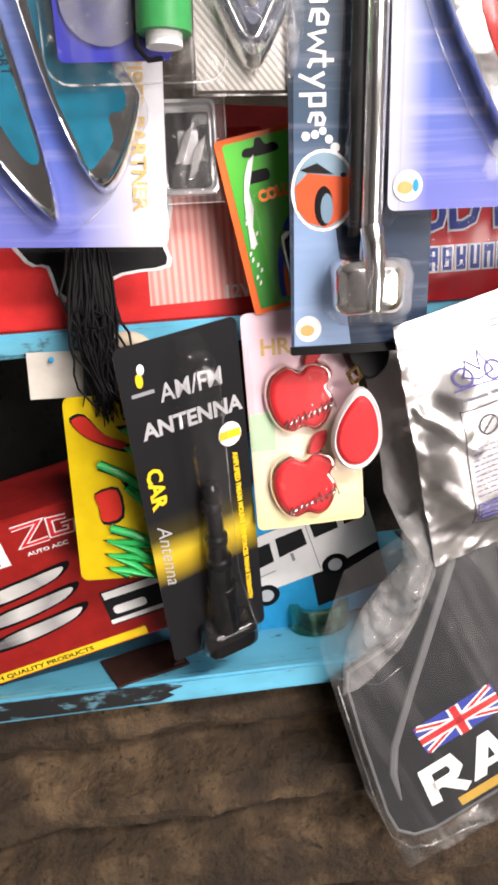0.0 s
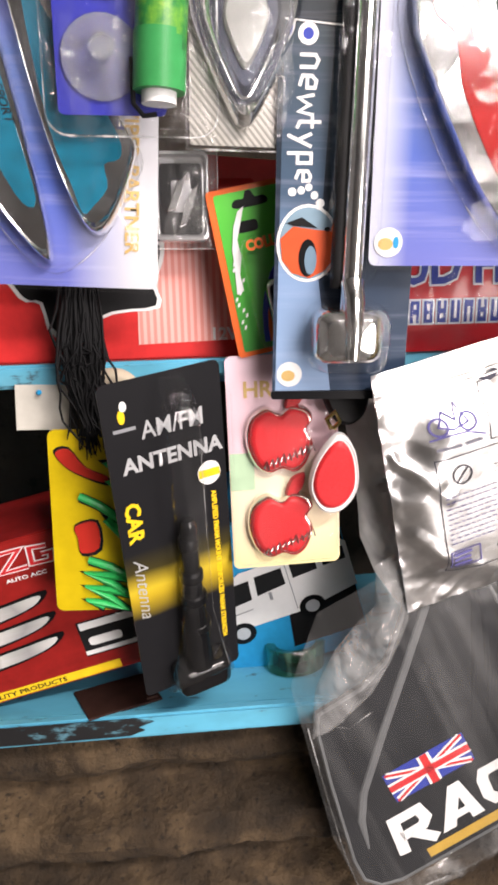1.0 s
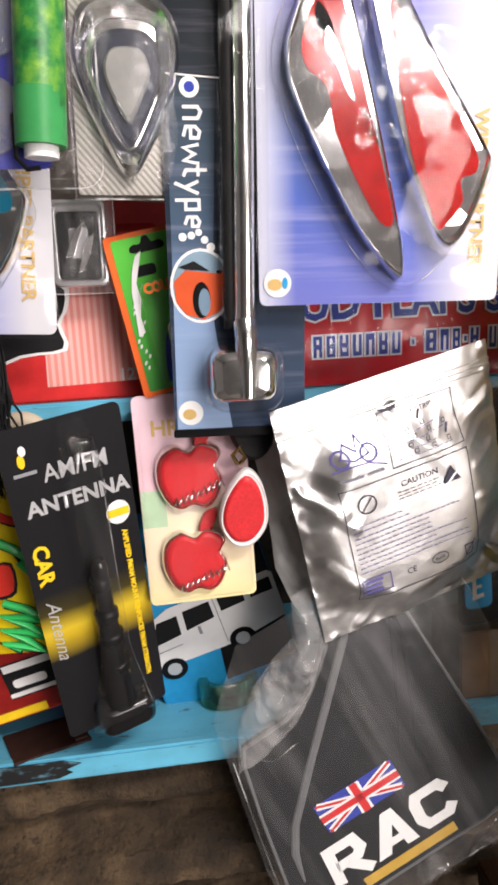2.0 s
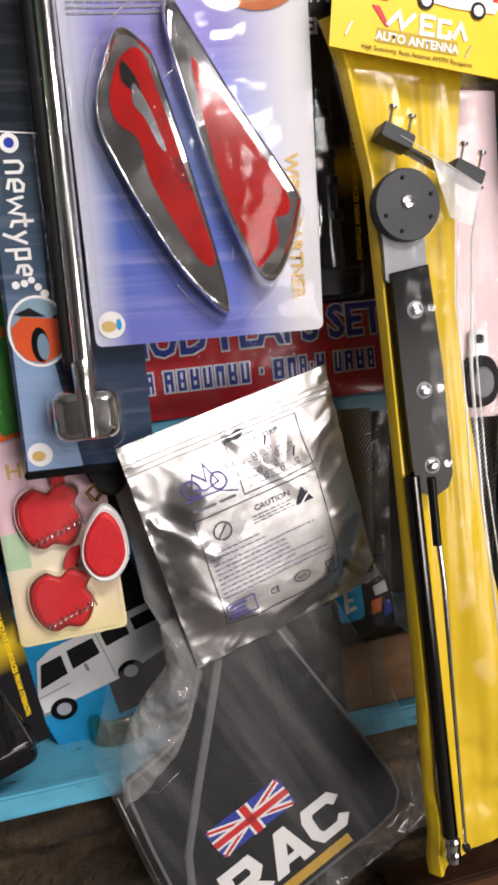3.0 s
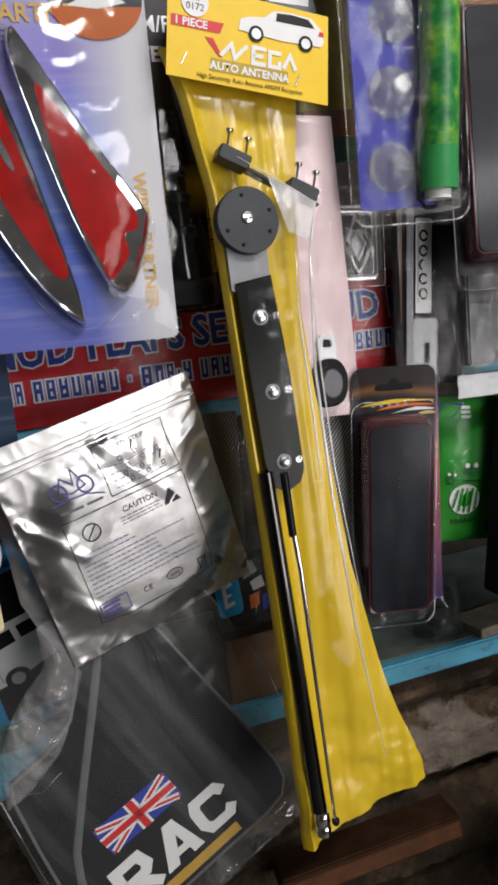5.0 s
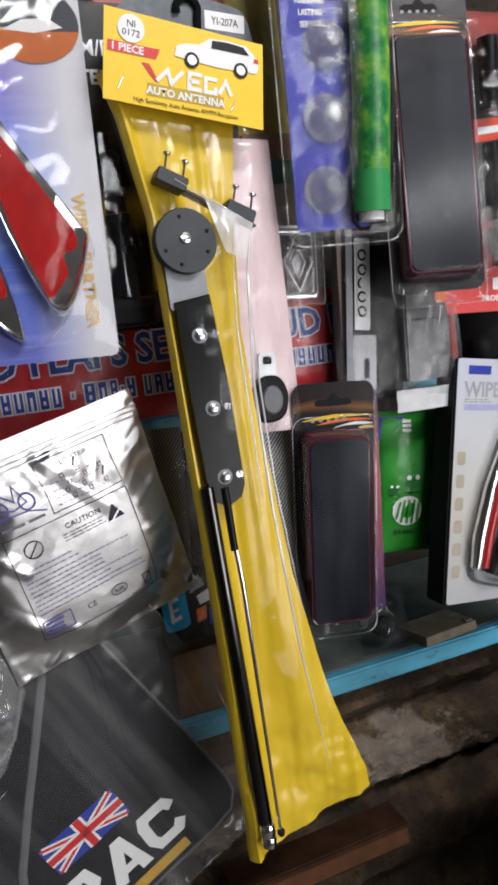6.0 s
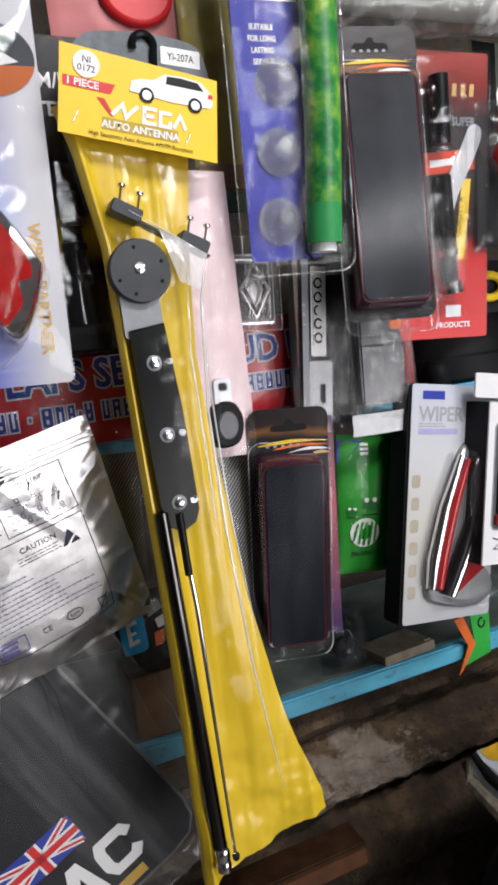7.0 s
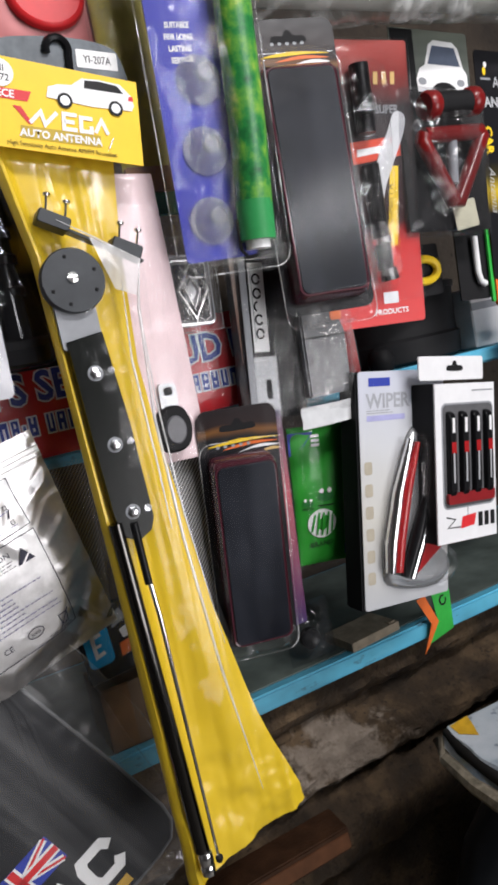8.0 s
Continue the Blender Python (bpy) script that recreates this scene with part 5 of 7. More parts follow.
def aerial_card(m, label, plain=False):
    """Black card with a gold glow, a stub aerial under a long clear blister."""
    t = thing("aerial_card", m, label, "antenna pack", "black aerial cards")
    card = part("card", slab(rrect(0.088, 0.262, 0.005), -0.0009, 0), printed("aerial_print", [(0.0, (0.012, 0.012, 0.014)), (0.30, (0.012, 0.012, 0.014)), (0.375, (0.52, 0.36, 0.02)), (0.40, (0.62, 0.45, 0.03)), (0.46, (0.05, 0.04, 0.012)), (0.52, (0.012, 0.012, 0.014)), (1, (0.012, 0.012, 0.014))], 2, -0.131, 0.131, 0, 0.28, 0.04), t)
    text("AM/FM", 0.0175, 0.006, 0.090, -0.0013, SILVER_PRINT, card, align="CENTER", squeeze=0.9, heavy=0.0002)
    text("ANTENNA", 0.0158, 0.004, 0.068, -0.0013, SILVER_PRINT, card, align="CENTER", heavy=0.0005)
    seal = part("seal", flat(oval(0.0092, 0.0092, 0.030, 0.052), -0.0013), WHITE, card)
    part("seal_band", flat(rect(0.0215, 0.049, 0.0385, 0.055), -0.0016), YELLOW, seal)
    text("CAR", 0.016, -0.037, 0.046, -0.0013, YELLOW, card, rot=-90, heavy=0.0006)
    text("Antenna", 0.0155, -0.037, 0.000, -0.0013, SILVER_PRINT, card, rot=-90, slant=0.4)
    text("AMPLIFIED FM/AM MOUNT REINFORCES FM/AM STRENGTH", 0.0056, 0.0305, 0.037, -0.0013, YELLOW, card, rot=-90, squeeze=0.92, heavy=0.0003)
    bee = part("bee_mark", flat(oval(0.0026, 0.0048, -0.030, 0.108, 14), -0.0013), YELLOW, card)
    part("bee_wing", flat(oval(0.0026, 0.0036, -0.028, 0.115, 12), -0.0015), WHITE, bee)
    part("bee_base", flat(rect(-0.037, 0.098, -0.021, 0.1005), -0.0015), GREY, bee)
    stem = part("aerial", tube([(0.006, -0.010, 0.026), (0.006, -0.010, 0.022), (0.005, -0.010, -0.018), (0.004, -0.010, -0.028), (0.003, -0.011, -0.06), (0.003, -0.012, -0.105)], [0.0045, 0.0068, 0.0070, 0.0085, 0.0105, 0.0125], 14), paint("aerial_black", (0.006, 0.006, 0.007), 0.16, coat=0.5), t, "black rubber stub aerial")
    part("base", dome(rrect(0.050, 0.026, 0.007, 0.005, -0.116), 0.022, -0.002, ((0, 1.0), (0.7, 0.96), (0.92, 0.86), (1.0, 0.7))), MATS["aerial_black"], stem)
    for z, r in ((0.004, 0.0080), (-0.024, 0.0096), (-0.044, 0.0108), (-0.070, 0.0122)):
        part("collar", turned_solid([(z, r), (z + 0.006, r), (z + 0.008, r * 0.8)], 16, "z", (0.0045, -0.010, 0)), BLACK, stem)
    hull = smooth_loop([(-0.006, 0.12), (0.008, 0.128), (0.020, 0.118), (0.019, 0.04), (0.018, -0.05), (0.032, -0.115), (0.026, -0.128), (-0.022, -0.128), (-0.026, -0.112), (-0.010, -0.04), (-0.009, 0.04)], 4)
    part("blister", dome(hull, 0.024, -0.001), BLISTER, t, "clear blister")
    seam(spread([(0.018, 0.112), (0.016, 0.03), (0.016, -0.05), (0.026, -0.110)]), -0.0225, t, 0.00035, 0.002, label="moulded blister edge with its highlight put in as milky white")
    return t


aerial_card(pose(0.096, 0.662, 1.338, 17.0, -9.0, 18) @ Matrix.Diagonal((1.0, 1.0, 1.13, 1.0)), "black card with a stub car aerial leaning by the shelf")
aerial_card(pose(0.415, 0.630, 1.690, 1.7, 1.0, 0), "black aerial card hanging behind a blue wiper card")
aerial_card(pose(1.030, 0.632, 1.690, 1.7, 3.0, 0), "dark aerial card hanging at the end of the row")


def apple_shape(s, cx, cz):
    q = [(0.0, 0.72), (0.30, 0.92), (0.72, 0.80), (0.86, 0.55), (0.70, 0.25), (0.86, -0.12), (0.66, -0.68), (0.34, -0.90), (0.0, -0.80), (-0.34, -0.90), (-0.70, -0.66), (-0.92, -0.05), (-0.82, 0.58), (-0.38, 0.88)]
    return smooth_loop([(cx + x * s, cz + z * s) for x, z in q], 4)


def apple_card():
    t = thing("reflector_card", pose(0.182, 0.673, 1.397, 2.0, -1.0, 0), "pastel card with two red apple shaped reflectors", "reflector card")
    card = part("card", slab(rrect(0.087, 0.172, 0.005), -0.001, 0), printed("pastel", [(0, (0.78, 0.68, 0.36)), (0.25, (0.80, 0.66, 0.48)), (0.45, (0.72, 0.68, 0.50)), (0.55, (0.78, 0.52, 0.58)), (1, (0.80, 0.60, 0.68))], 2, -0.086, 0.086, 0, 0.3, 0.25), t)
    part("tint", flat([(-0.043, -0.02), (-0.024, -0.02), (-0.024, 0.01), (-0.043, 0.01)], -0.0013), paint("pale_green", (0.45, 0.62, 0.42), 0.4), card)
    text("HR", 0.0175, -0.031, 0.054, -0.0014, GOLD, card, heavy=0.0004)
    red = paint("reflector_red", (0.60, 0.024, 0.03), 0.34, coat=0.12, vary=0.2, scale=400, relief=0.3, relief_scale=900)
    for cx, cz in ((-0.003, 0.020), (-0.004, -0.050)):
        rim = part("apple", dome(apple_shape(0.030, cx, cz), 0.007, -0.001, ((0, 1.0), (0.8, 0.97), (1.0, 0.93), (0.8, 0.89))), chrome("pale_chrome", 0.16, (0.85, 0.78, 0.72)), t, "red apple with a pale chrome rim")
        part("reflector", dome(apple_shape(0.0262, cx, cz), 0.003, -0.0068), red, rim)
        leaf = part("leaf", dome(smooth_loop([(cx + 0.004, cz + 0.024), (cx + 0.009, cz + 0.038), (cx + 0.020, cz + 0.041), (cx + 0.016, cz + 0.028)], 4), 0.006, -0.001), red, rim)
        rng = random.Random(int(cz * 1000))
        for i in range(9):
            x, z = cx - 0.014 + 0.0045 * i, cz - 0.021 + 0.0016 * i
            part("scroll", tube([(x, -0.0105, z), (x + 0.002, -0.011, z + 0.004 + rng.uniform(0, 0.003)), (x + 0.0035, -0.0105, z - 0.001)], 0.0008, 5), CHROME, rim)
    part("wrap", dome(rrect(0.083, 0.150, 0.006, 0, -0.008), 0.012, -0.0012), BLISTER, t, "clear plastic cover")
    return t


apple_card()


def teardrop():
    t = thing("teardrop_reflector", pose(0.214, 0.655, 1.392, 5.7, 0, 0), "red teardrop reflector with a white rim", "reflector")
    q = smooth_loop([(0.006, 0.032), (0.019, 0.018), (0.022, -0.012), (0.010, -0.030), (-0.006, -0.030), (-0.016, -0.012), (-0.011, 0.012)], 5)
    rim = part("rim", dome(q, 0.007, 0, ((0, 1.0), (0.8, 0.98), (1.0, 0.92), (0.9, 0.88))), WHITE, t)
    part("lens", dome([(x * 0.86, z * 0.86) for x, z in q], 0.004, -0.005), MATS["reflector_red"], rim)
    clasp = part("clasp", tube([(0.0, -0.004, 0.036), (-0.004, -0.006, 0.044), (0.002, -0.008, 0.050), (0.006, -0.006, 0.042), (0.002, -0.004, 0.036)], 0.0018, 8), chrome("brass", 0.2, (0.75, 0.55, 0.2)), t, "brass clasp")
    return t


teardrop()


def script_plate():
    t = thing("script_plate", pose(0.031, 0.678, 1.356, 3.0, 2.0, -1.5), "yellow plate with green raised script and red flourishes", "decoration plate")
    plate = part("plate", slab(rrect(0.064, 0.150, 0.006), -0.002, 0, 0.0008), paint("plate_yellow", (0.60, 0.44, 0.008), 0.3), t)
    grn, red = paint("script_green", (0.03, 0.48, 0.12), 0.3), paint("script_red", (0.50, 0.03, 0.02), 0.3)
    scripts = ([(-0.005, -0.030), (0.012, -0.036), (0.036, -0.050), (0.014, -0.044), (-0.006, -0.041), (0.012, -0.050), (0.033, -0.064), (0.012, -0.056), (-0.006, -0.053), (0.010, -0.062), (0.025, -0.073), (0.008, -0.068), (-0.006, -0.065), (0.006, -0.071)],
               [(-0.010, 0.023), (0.004, 0.016), (0.020, 0.004), (0.034, -0.010), (0.016, -0.002), (0.010, 0.004), (0.024, -0.012), (0.036, -0.026), (0.022, -0.020)],
               [(0.012, 0.062), (0.022, 0.056), (0.034, 0.046), (0.020, 0.050), (0.012, 0.050), (0.024, 0.040), (0.036, 0.028), (0.022, 0.032), (0.013, 0.036), (0.024, 0.026), (0.036, 0.012), (0.022, 0.018)])
    for i, q in enumerate(scripts):
        stroke = part("script_stroke", tube([(x, -0.0042, z) for x, z in q], [0.0028] + [0.0034] * (len(q) - 2) + [0.0028], 8), grn, plate)
        part("outline", line([(x + 0.0008, z - 0.0014) for x, z in q], 0.0084, -0.0026 - 0.0001 * i), MATTE, stroke)
    for q in ([(-0.026, 0.058), (-0.016, 0.060), (-0.004, 0.046), (0.012, 0.038), (0.008, 0.034), (-0.012, 0.042), (-0.022, 0.050)], [(-0.014, -0.002), (0.002, 0.001), (0.004, -0.020), (-0.010, -0.024), (-0.012, -0.012)]):
        gx, gz = sum(p[0] for p in q) / len(q), sum(p[1] for p in q) / len(q)
        red_bit = part("red_flourish", slab(smooth_loop(q, 3), -0.0042, -0.002), red, plate)
        part("outline", flat(smooth_loop([(gx + (x - gx) * 1.14 + 0.0006, gz + (z - gz) * 1.2 - 0.0008) for x, z in q], 3), -0.0025), MATTE, red_bit)
    return t


script_plate()


def paper_tag():
    t = thing("paper_tag", pose(-0.002, 0.686, 1.447, 0, 2.6, 0), "blank white paper tag on the shelf edge", "paper tag")
    part("paper", sheet(lambda v: -0.020, lambda v: 0.020, -0.0175, 0.0175, 8, 8, lambda x, z, u, v: 0.002 * math.sin(3 * u)), paint("tag_paper", (0.52, 0.50, 0.45), 0.7, vary=0.1), t)
    part("tack", turned_solid([(0.0, 0.002), (0.003, 0.002), (0.004, 0.001)], 10, at=(-0.002, 0, 0.012)), SKYBLUE, t)
    return t


paper_tag()


def bottle_neck():
    t = thing("beige_loop_tag", pose(0.052, 0.683, 1.452, 0, 0, 0), "beige curved plastic tag with a dark red button", "tag")
    arc = [(0.017 * math.cos(radians(a)), 0, 0.017 * math.sin(radians(a))) for a in range(-20, 130, 15)]
    part("loop", tube(arc, [0.007] * len(arc), 10), paint("beige", (0.58, 0.50, 0.38), 0.5), t)
    part("button", turned_solid([(0.006, 0.005), (0.010, 0.005), (0.012, 0.003)], 14, at=(-0.004, 0, 0.0)), paint("dark_red", (0.12, 0.015, 0.012), 0.3), t)


bottle_neck()


def tassel():
    t = thing("black_tassel", pose(0.033, 0.664, 1.478, 0, 2.1, 0), "black thread tassel hanging under a card", "tassel")
    rng = random.Random(5)
    part("cord", tube([(0, 0, 0.13), (-0.002, 0.004, 0.07)], 0.003, 8), BLACK, t)
    for i in range(130):
        a, r = rng.uniform(0, 6.28), rng.uniform(0.2, 1)
        x0, y0 = 0.014 * r * math.cos(a) - 0.002, 0.006 * r * math.sin(a)
        x1 = x0 * rng.uniform(0.2, 1.0) + rng.gauss(0.008, 0.005)
        z1 = rng.uniform(-0.068, -0.03) if i > 30 else rng.uniform(-0.03, 0.03)
        if i <= 9:
            x1 -= rng.uniform(0.012, 0.03)
        mid = (x0 * 1.2 + rng.gauss(0, 0.004), y0, rng.uniform(0.0, 0.03))
        low = (mid[0] * 0.5 + x1 * 0.5 + rng.gauss(0, 0.003), y0 * 1.1, (mid[2] + z1) / 2)
        path, ph = [], rng.uniform(0, 6.28)
        for k in range(10):
            f = k / 9
            ends = [Vector((x0 * 0.7, y0 * 0.6, 0.074)), Vector(mid), Vector(low), Vector((x1, y0 * 1.2, z1))]
            g = min(2, int(f * 3))
            q = ends[g].lerp(ends[g + 1], f * 3 - g)
            sway = 0.0045 * f * math.sin(ph + 7.5 * f) + 0.0015 * math.sin(3 * ph + 17 * f)
            path.append((q.x + sway, q.y + 0.002 * math.cos(ph + 9 * f), q.z))
        part("thread", tube(path, [0.0010] * 5 + [0.0008] * 4 + [0.0004], 4), MATTE, t)
    part("knot", turned_solid([(0.060, 0.012), (0.066, 0.014), (0.076, 0.012), (0.082, 0.005)], 16, "z", (-0.003, 0.002, 0)), MATTE, t)
    return t


tassel()

# ---- on the shelves ----
def red_box():
    t = thing("horn_box", pose(0.055, 0.700, 1.4795, 0, 0, 0), "red carton marked 12V with a white outlined picture", "carton")
    face = paint("carton_red", (0.62, 0.03, 0.03), 0.38, vary=0.15)
    part("body", box_mesh(-0.26, 0.0, 0.0, 0.112, 0.16, 0.135, 0.0015), face, t)
    ribbed = stripes("pink_ribs", (0.72, 0.25, 0.22), (0.80, 0.42, 0.38), 60, 0.0)
    part("pale_panel", slab([(0.018, 0.012), (0.102, 0.014), (0.100, 0.098), (0.040, 0.104), (0.02, 0.09)], -0.0006, 0.0002), ribbed, t, "pale ribbed panel")
    q = smooth_loop([(-0.085, 0.088), (-0.07, 0.05), (-0.055, 0.045), (-0.045, 0.020), (0.000, 0.036), (0.036, 0.040), (0.033, 0.060), (0.040, 0.075), (0.035, 0.095), (-0.03, 0.11)], 3)
    pic = part("picture", flat(q, -0.0010), WHITE, t)
    part("picture_body", flat([(x * 0.94 - 0.001, z * 0.92 + 0.005) for x, z in q], -0.0014), MATTE, pic, "dark picture of a horn")
    text("12V", 0.0135, 0.074, 0.014, -0.0010, WHITE, t, heavy=0.0004)
    flap = part("flap", slab([(0.03, 0.0), (0.17, -0.012), (0.18, 0.016), (0.06, 0.03)], 0.0, 0.0015), face, t, "folded up carton flap")
    flap.location = (0.01, 0.03, 0.137)
    flap.rotation_euler = (radians(-35), 0, 0)
    return t


red_box()


def mud_flap_bag(m, label):
    """Long flat red printed packet."""
    t = thing("mud_flap_packet", m, label, "packet", "red mud flap packets")
    me, front = pillow(lambda v: -0.128, lambda v: 0.128, 0.0, 0.098, 0.006, 60, 24, 51, 0.002, 0.06)
    part("packet", me, paint("packet_red", (0.50, 0.020, 0.028), 0.3, vary=0.15, coat=0.4), t)

    def lift(x, z):
        return front((x + 0.128) / 0.256, z / 0.098, x, z)
    edge = paint("pale_outline", (0.70, 0.70, 0.76), 0.4)
    deep = paint("packet_blue", (0.03, 0.05, 0.28), 0.4)
    text("MUD FLAPS SET", 0.038, 0.004, 0.053, -0.0014, edge, t, align="CENTER", heavy=0.0026, squeeze=0.89, lift=lift, label="white outline of the letters")
    text("MUD FLAPS SET", 0.038, 0.004, 0.053, -0.0020, deep, t, align="CENTER", heavy=0.0010, squeeze=0.89, lift=lift)
    # the maker's line, as plain blocks
    x = -0.1026
    for w in (0.008, 0.008, None, 0.010, 0.010, 0.010, 0.010, 0.010, 0.010, 0.010, None, 0.005, None, 0.012, 0.010, 0.009, 0.005, 0.010, None, 0.009, 0.010, 0.010, 0.009):
        if w is None:
            x += 0.006
            continue
        h = 0.017 if w > 0.006 else 0.004
        zc = 0.031
        blk = part("maker_block", flat(rect(x, zc - h / 2 - 0.0015, x + w, zc + h / 2 + 0.0015), -0.0014, lift), edge, t)
        part("maker_core", flat(rect(x + 0.0014, zc - h / 2, x + w - 0.0014, zc + h / 2), -0.0019, lift), deep, blk)
        if w > 0.006:
            gaps = (((-0.5, -0.12), (0.12, 0.34)), ((-0.30, 0.5),), ((-0.34, -0.10), (0.10, 0.36)), ((-0.5, 0.2),), ((-0.28, -0.08), (0.14, 0.5)))
            for lo, hi in gaps[int(abs(x) * 4000) % 5]:
                part("maker_gap", flat(rect(x + w * 0.38, zc + h * lo, x + w * 0.60, zc + h * hi), -0.0023, lift), edge, blk)
        x += w + 0.0008
    me2, _ = pillow(lambda v: -0.13, lambda v: 0.13, -0.001, 0.104, 0.010, 50, 20, 52, 0.003, 0.04, shell=True)
    part("wrap", me2, FILM, t, "clear wrap")
    return t


mud_flap_bag(pose(0.362, 0.684, 1.4795, 0, 0, 0), "red mud flaps packet standing on the upper shelf")
mud_flap_bag(pose(0.664, 0.690, 1.485, 0, 0, 0), "red mud flaps packet half hidden behind hanging goods")


def light_box():
    t = thing("lamp_carton", pose(-0.018, 0.738, 1.184, 10, -13.0, 0.0) @ Matrix.Diagonal((1.0, 0.7, 0.745, 1.0)), "red carton with pictures of three headlamps", "carton")
    part("body", box_mesh(-0.16, 0.0, 0.0, 0.118, 0.12, 0.207, 0.0015), paint("lamp_red", (0.27, 0.014, 0.012), 0.35, vary=0.2), t)
    lampm = printed("lamp_print", [(0, (0.10, 0.10, 0.10)), (0.3, (0.55, 0.55, 0.53)), (0.6, (0.30, 0.30, 0.30)), (1, (0.70, 0.70, 0.68))], 0, -0.06, 0.02, 0.2, 0.3, 0.6)
    for z in (0.118, 0.088, 0.058):
        o = smooth_loop([(-0.075, z - 0.010), (-0.06, z + 0.006), (-0.01, z + 0.014), (0.022, z + 0.017), (0.012, z + 0.001), (-0.02, z - 0.010), (-0.055, z - 0.014)], 3)
        l = part("lamp_picture", flat(o, -0.0006), BLACK, t, "headlamp picture")
        part("lamp_glass", flat([(-0.026 + (x + 0.026) * 0.86, z + (q - z) * 0.72) for x, q in o], -0.0010), lampm, l)
    tag = part("badge_panel", flat(rect(-0.055, 0.152, -0.022, 0.192), -0.0006), WHITE, t)
    for s in ([(-0.030, 0.182), (-0.045, 0.182), (-0.030, 0.170)], [(-0.048, 0.162), (-0.033, 0.162), (-0.047, 0.174)]):
        part("badge_mark", flat(s, -0.0010), BLACK, tag)
    part("badge_bar", flat(rect(-0.051, 0.155, -0.030, 0.1575), -0.0010), BLACK, tag)
    for s in ([(-0.010, 0.194), (0.014, 0.194), (-0.006, 0.170), (0.016, 0.170)], [(0.036, 0.190), (0.022, 0.192), (0.020, 0.172), (0.036, 0.171), (0.038, 0.181), (0.030, 0.181)]):
        z = part("badge_stroke", line(s, 0.0064, -0.0007), WHITE, t)
        part("badge_core", line(s, 0.0036, -0.0011), RED, z)
    text("AUTO ACC", 0.0068, -0.006, 0.156, -0.0008, WHITE, t, heavy=0.0002)
    text("HIGH QUALITY PRODUCTS", 0.0085, -0.095, 0.006, -0.0011, MATTE, t, heavy=0.0002)
    part("gold_strip", flat(rect(-0.155, 0.003, 0.06, 0.015), -0.0006), YELLOW, t)
    car = part("car_picture", flat(rect(0.034, 0.030, 0.110, 0.080), -0.0006), MATTE, t)
    for s in (rect(0.036, 0.068, 0.10, 0.078), rect(0.034, 0.032, 0.09, 0.038), rrect(0.03, 0.012, 0.004, 0.055, 0.050)):
        part("car_trim", flat(s, -0.001), WHITE, car)
    return t


light_box()


def van_box():
    t = thing("van_carton", pose(0.2045, 0.792, 1.1450, 8, -16.0, -2.0) @ Matrix.Scale(1.055, 4), "blue carton with a picture of a white minivan", "carton")
    part("body", box_mesh(-0.052, 0.0, 0.010, 0.085, 0.12, 0.175, 0.0015), SKYBLUE, t)
    # Shade behind the foil bag, painted black on the carton's right side.
    part("dark_panel", flat([(0.012, 0.03), (0.084, 0.03), (0.084, 0.172), (0.03, 0.172)], -0.0005), MATTE, t)
    q = [(-0.052, 0.050), (-0.050, 0.072), (-0.036, 0.112), (-0.020, 0.120), (0.078, 0.122), (0.082, 0.118), (0.082, 0.062), (0.03, 0.050)]
    van = part("van_picture", flat(q, -0.0010), WHITE, t, "white minivan picture")
    for w in ([(-0.044, 0.080), (-0.034, 0.107), (-0.014, 0.108), (-0.016, 0.084)], [(-0.010, 0.086), (-0.008, 0.110), (0.018, 0.111), (0.018, 0.090)], [(0.026, 0.094), (0.026, 0.112), (0.050, 0.113), (0.050, 0.096)], [(0.056, 0.097), (0.056, 0.113), (0.078, 0.114), (0.078, 0.098)]):
        part("van_window", flat(w, -0.0014), MATTE, van)
    part("van_line", line([(-0.05, 0.070), (-0.018, 0.072)], 0.0012, -0.0014), GREY, van)
    part("van_bumper", line([(-0.054, 0.049), (-0.03, 0.047)], 0.004, -0.0014), GREY, van)
    part("door_line", line([(0.022, 0.055), (0.022, 0.114)], 0.0008, -0.0014), GREY, van)
    part("door_handle", flat(rect(0.0, 0.076, 0.003, 0.086), -0.0015), GREY, van)
    for x, z in ((-0.034, 0.046), (0.036, 0.053)):
        wh = part("van_wheel", flat(oval(0.0125, 0.0135, x, z, 22), -0.0018), BLACK, van)
        part("rim", flat(oval(0.0068, 0.0078, x, z, 18), -0.0022), SILVER_PRINT, wh)
    for o in (van, *van.children_recursive):
        o.data.transform(Matrix.Translation((0.004, 0.0, 0.066)) @ Matrix.Diagonal((1.0, 1.0, 0.84, 1.0)) @ Matrix.Translation((0.0, 0.0, -0.050)))
    return t


van_box()


def tape_roll():
    t = thing("tape_roll", pose(0.208, 0.786, 1.1585, 0, 0, 15), "roll of clear green tape lying on the shelf", "tape")
    n, verts, faces = 32, [], []
    prof = [(0.024, 0.0), (0.030, 0.001), (0.031, 0.024), (0.029, 0.026), (0.021, 0.025), (0.020, 0.002)]
    for i in range(n):
        a = 2 * math.pi * i / n
        verts += [(r * math.cos(a), 0.8 * r * math.sin(a), z) for r, z in prof]
    k = len(prof)
    for i in range(n):
        for j in range(k):
            faces.append((i * k + j, ((i + 1) % n) * k + j, ((i + 1) % n) * k + (j + 1) % k, i * k + (j + 1) % k))
    part("roll", mesh_of(verts, faces, True), film("green_tape", (0.30, 0.62, 0.46), 0.8, 0.1, 0.4, 60, 0.22), t)
    part("core", turned_solid([(0.001, 0.0185), (0.012, 0.0185)], 24, "z"), paint("tape_core", (0.035, 0.014, 0.008), 0.6), t)
    return t


tape_roll()


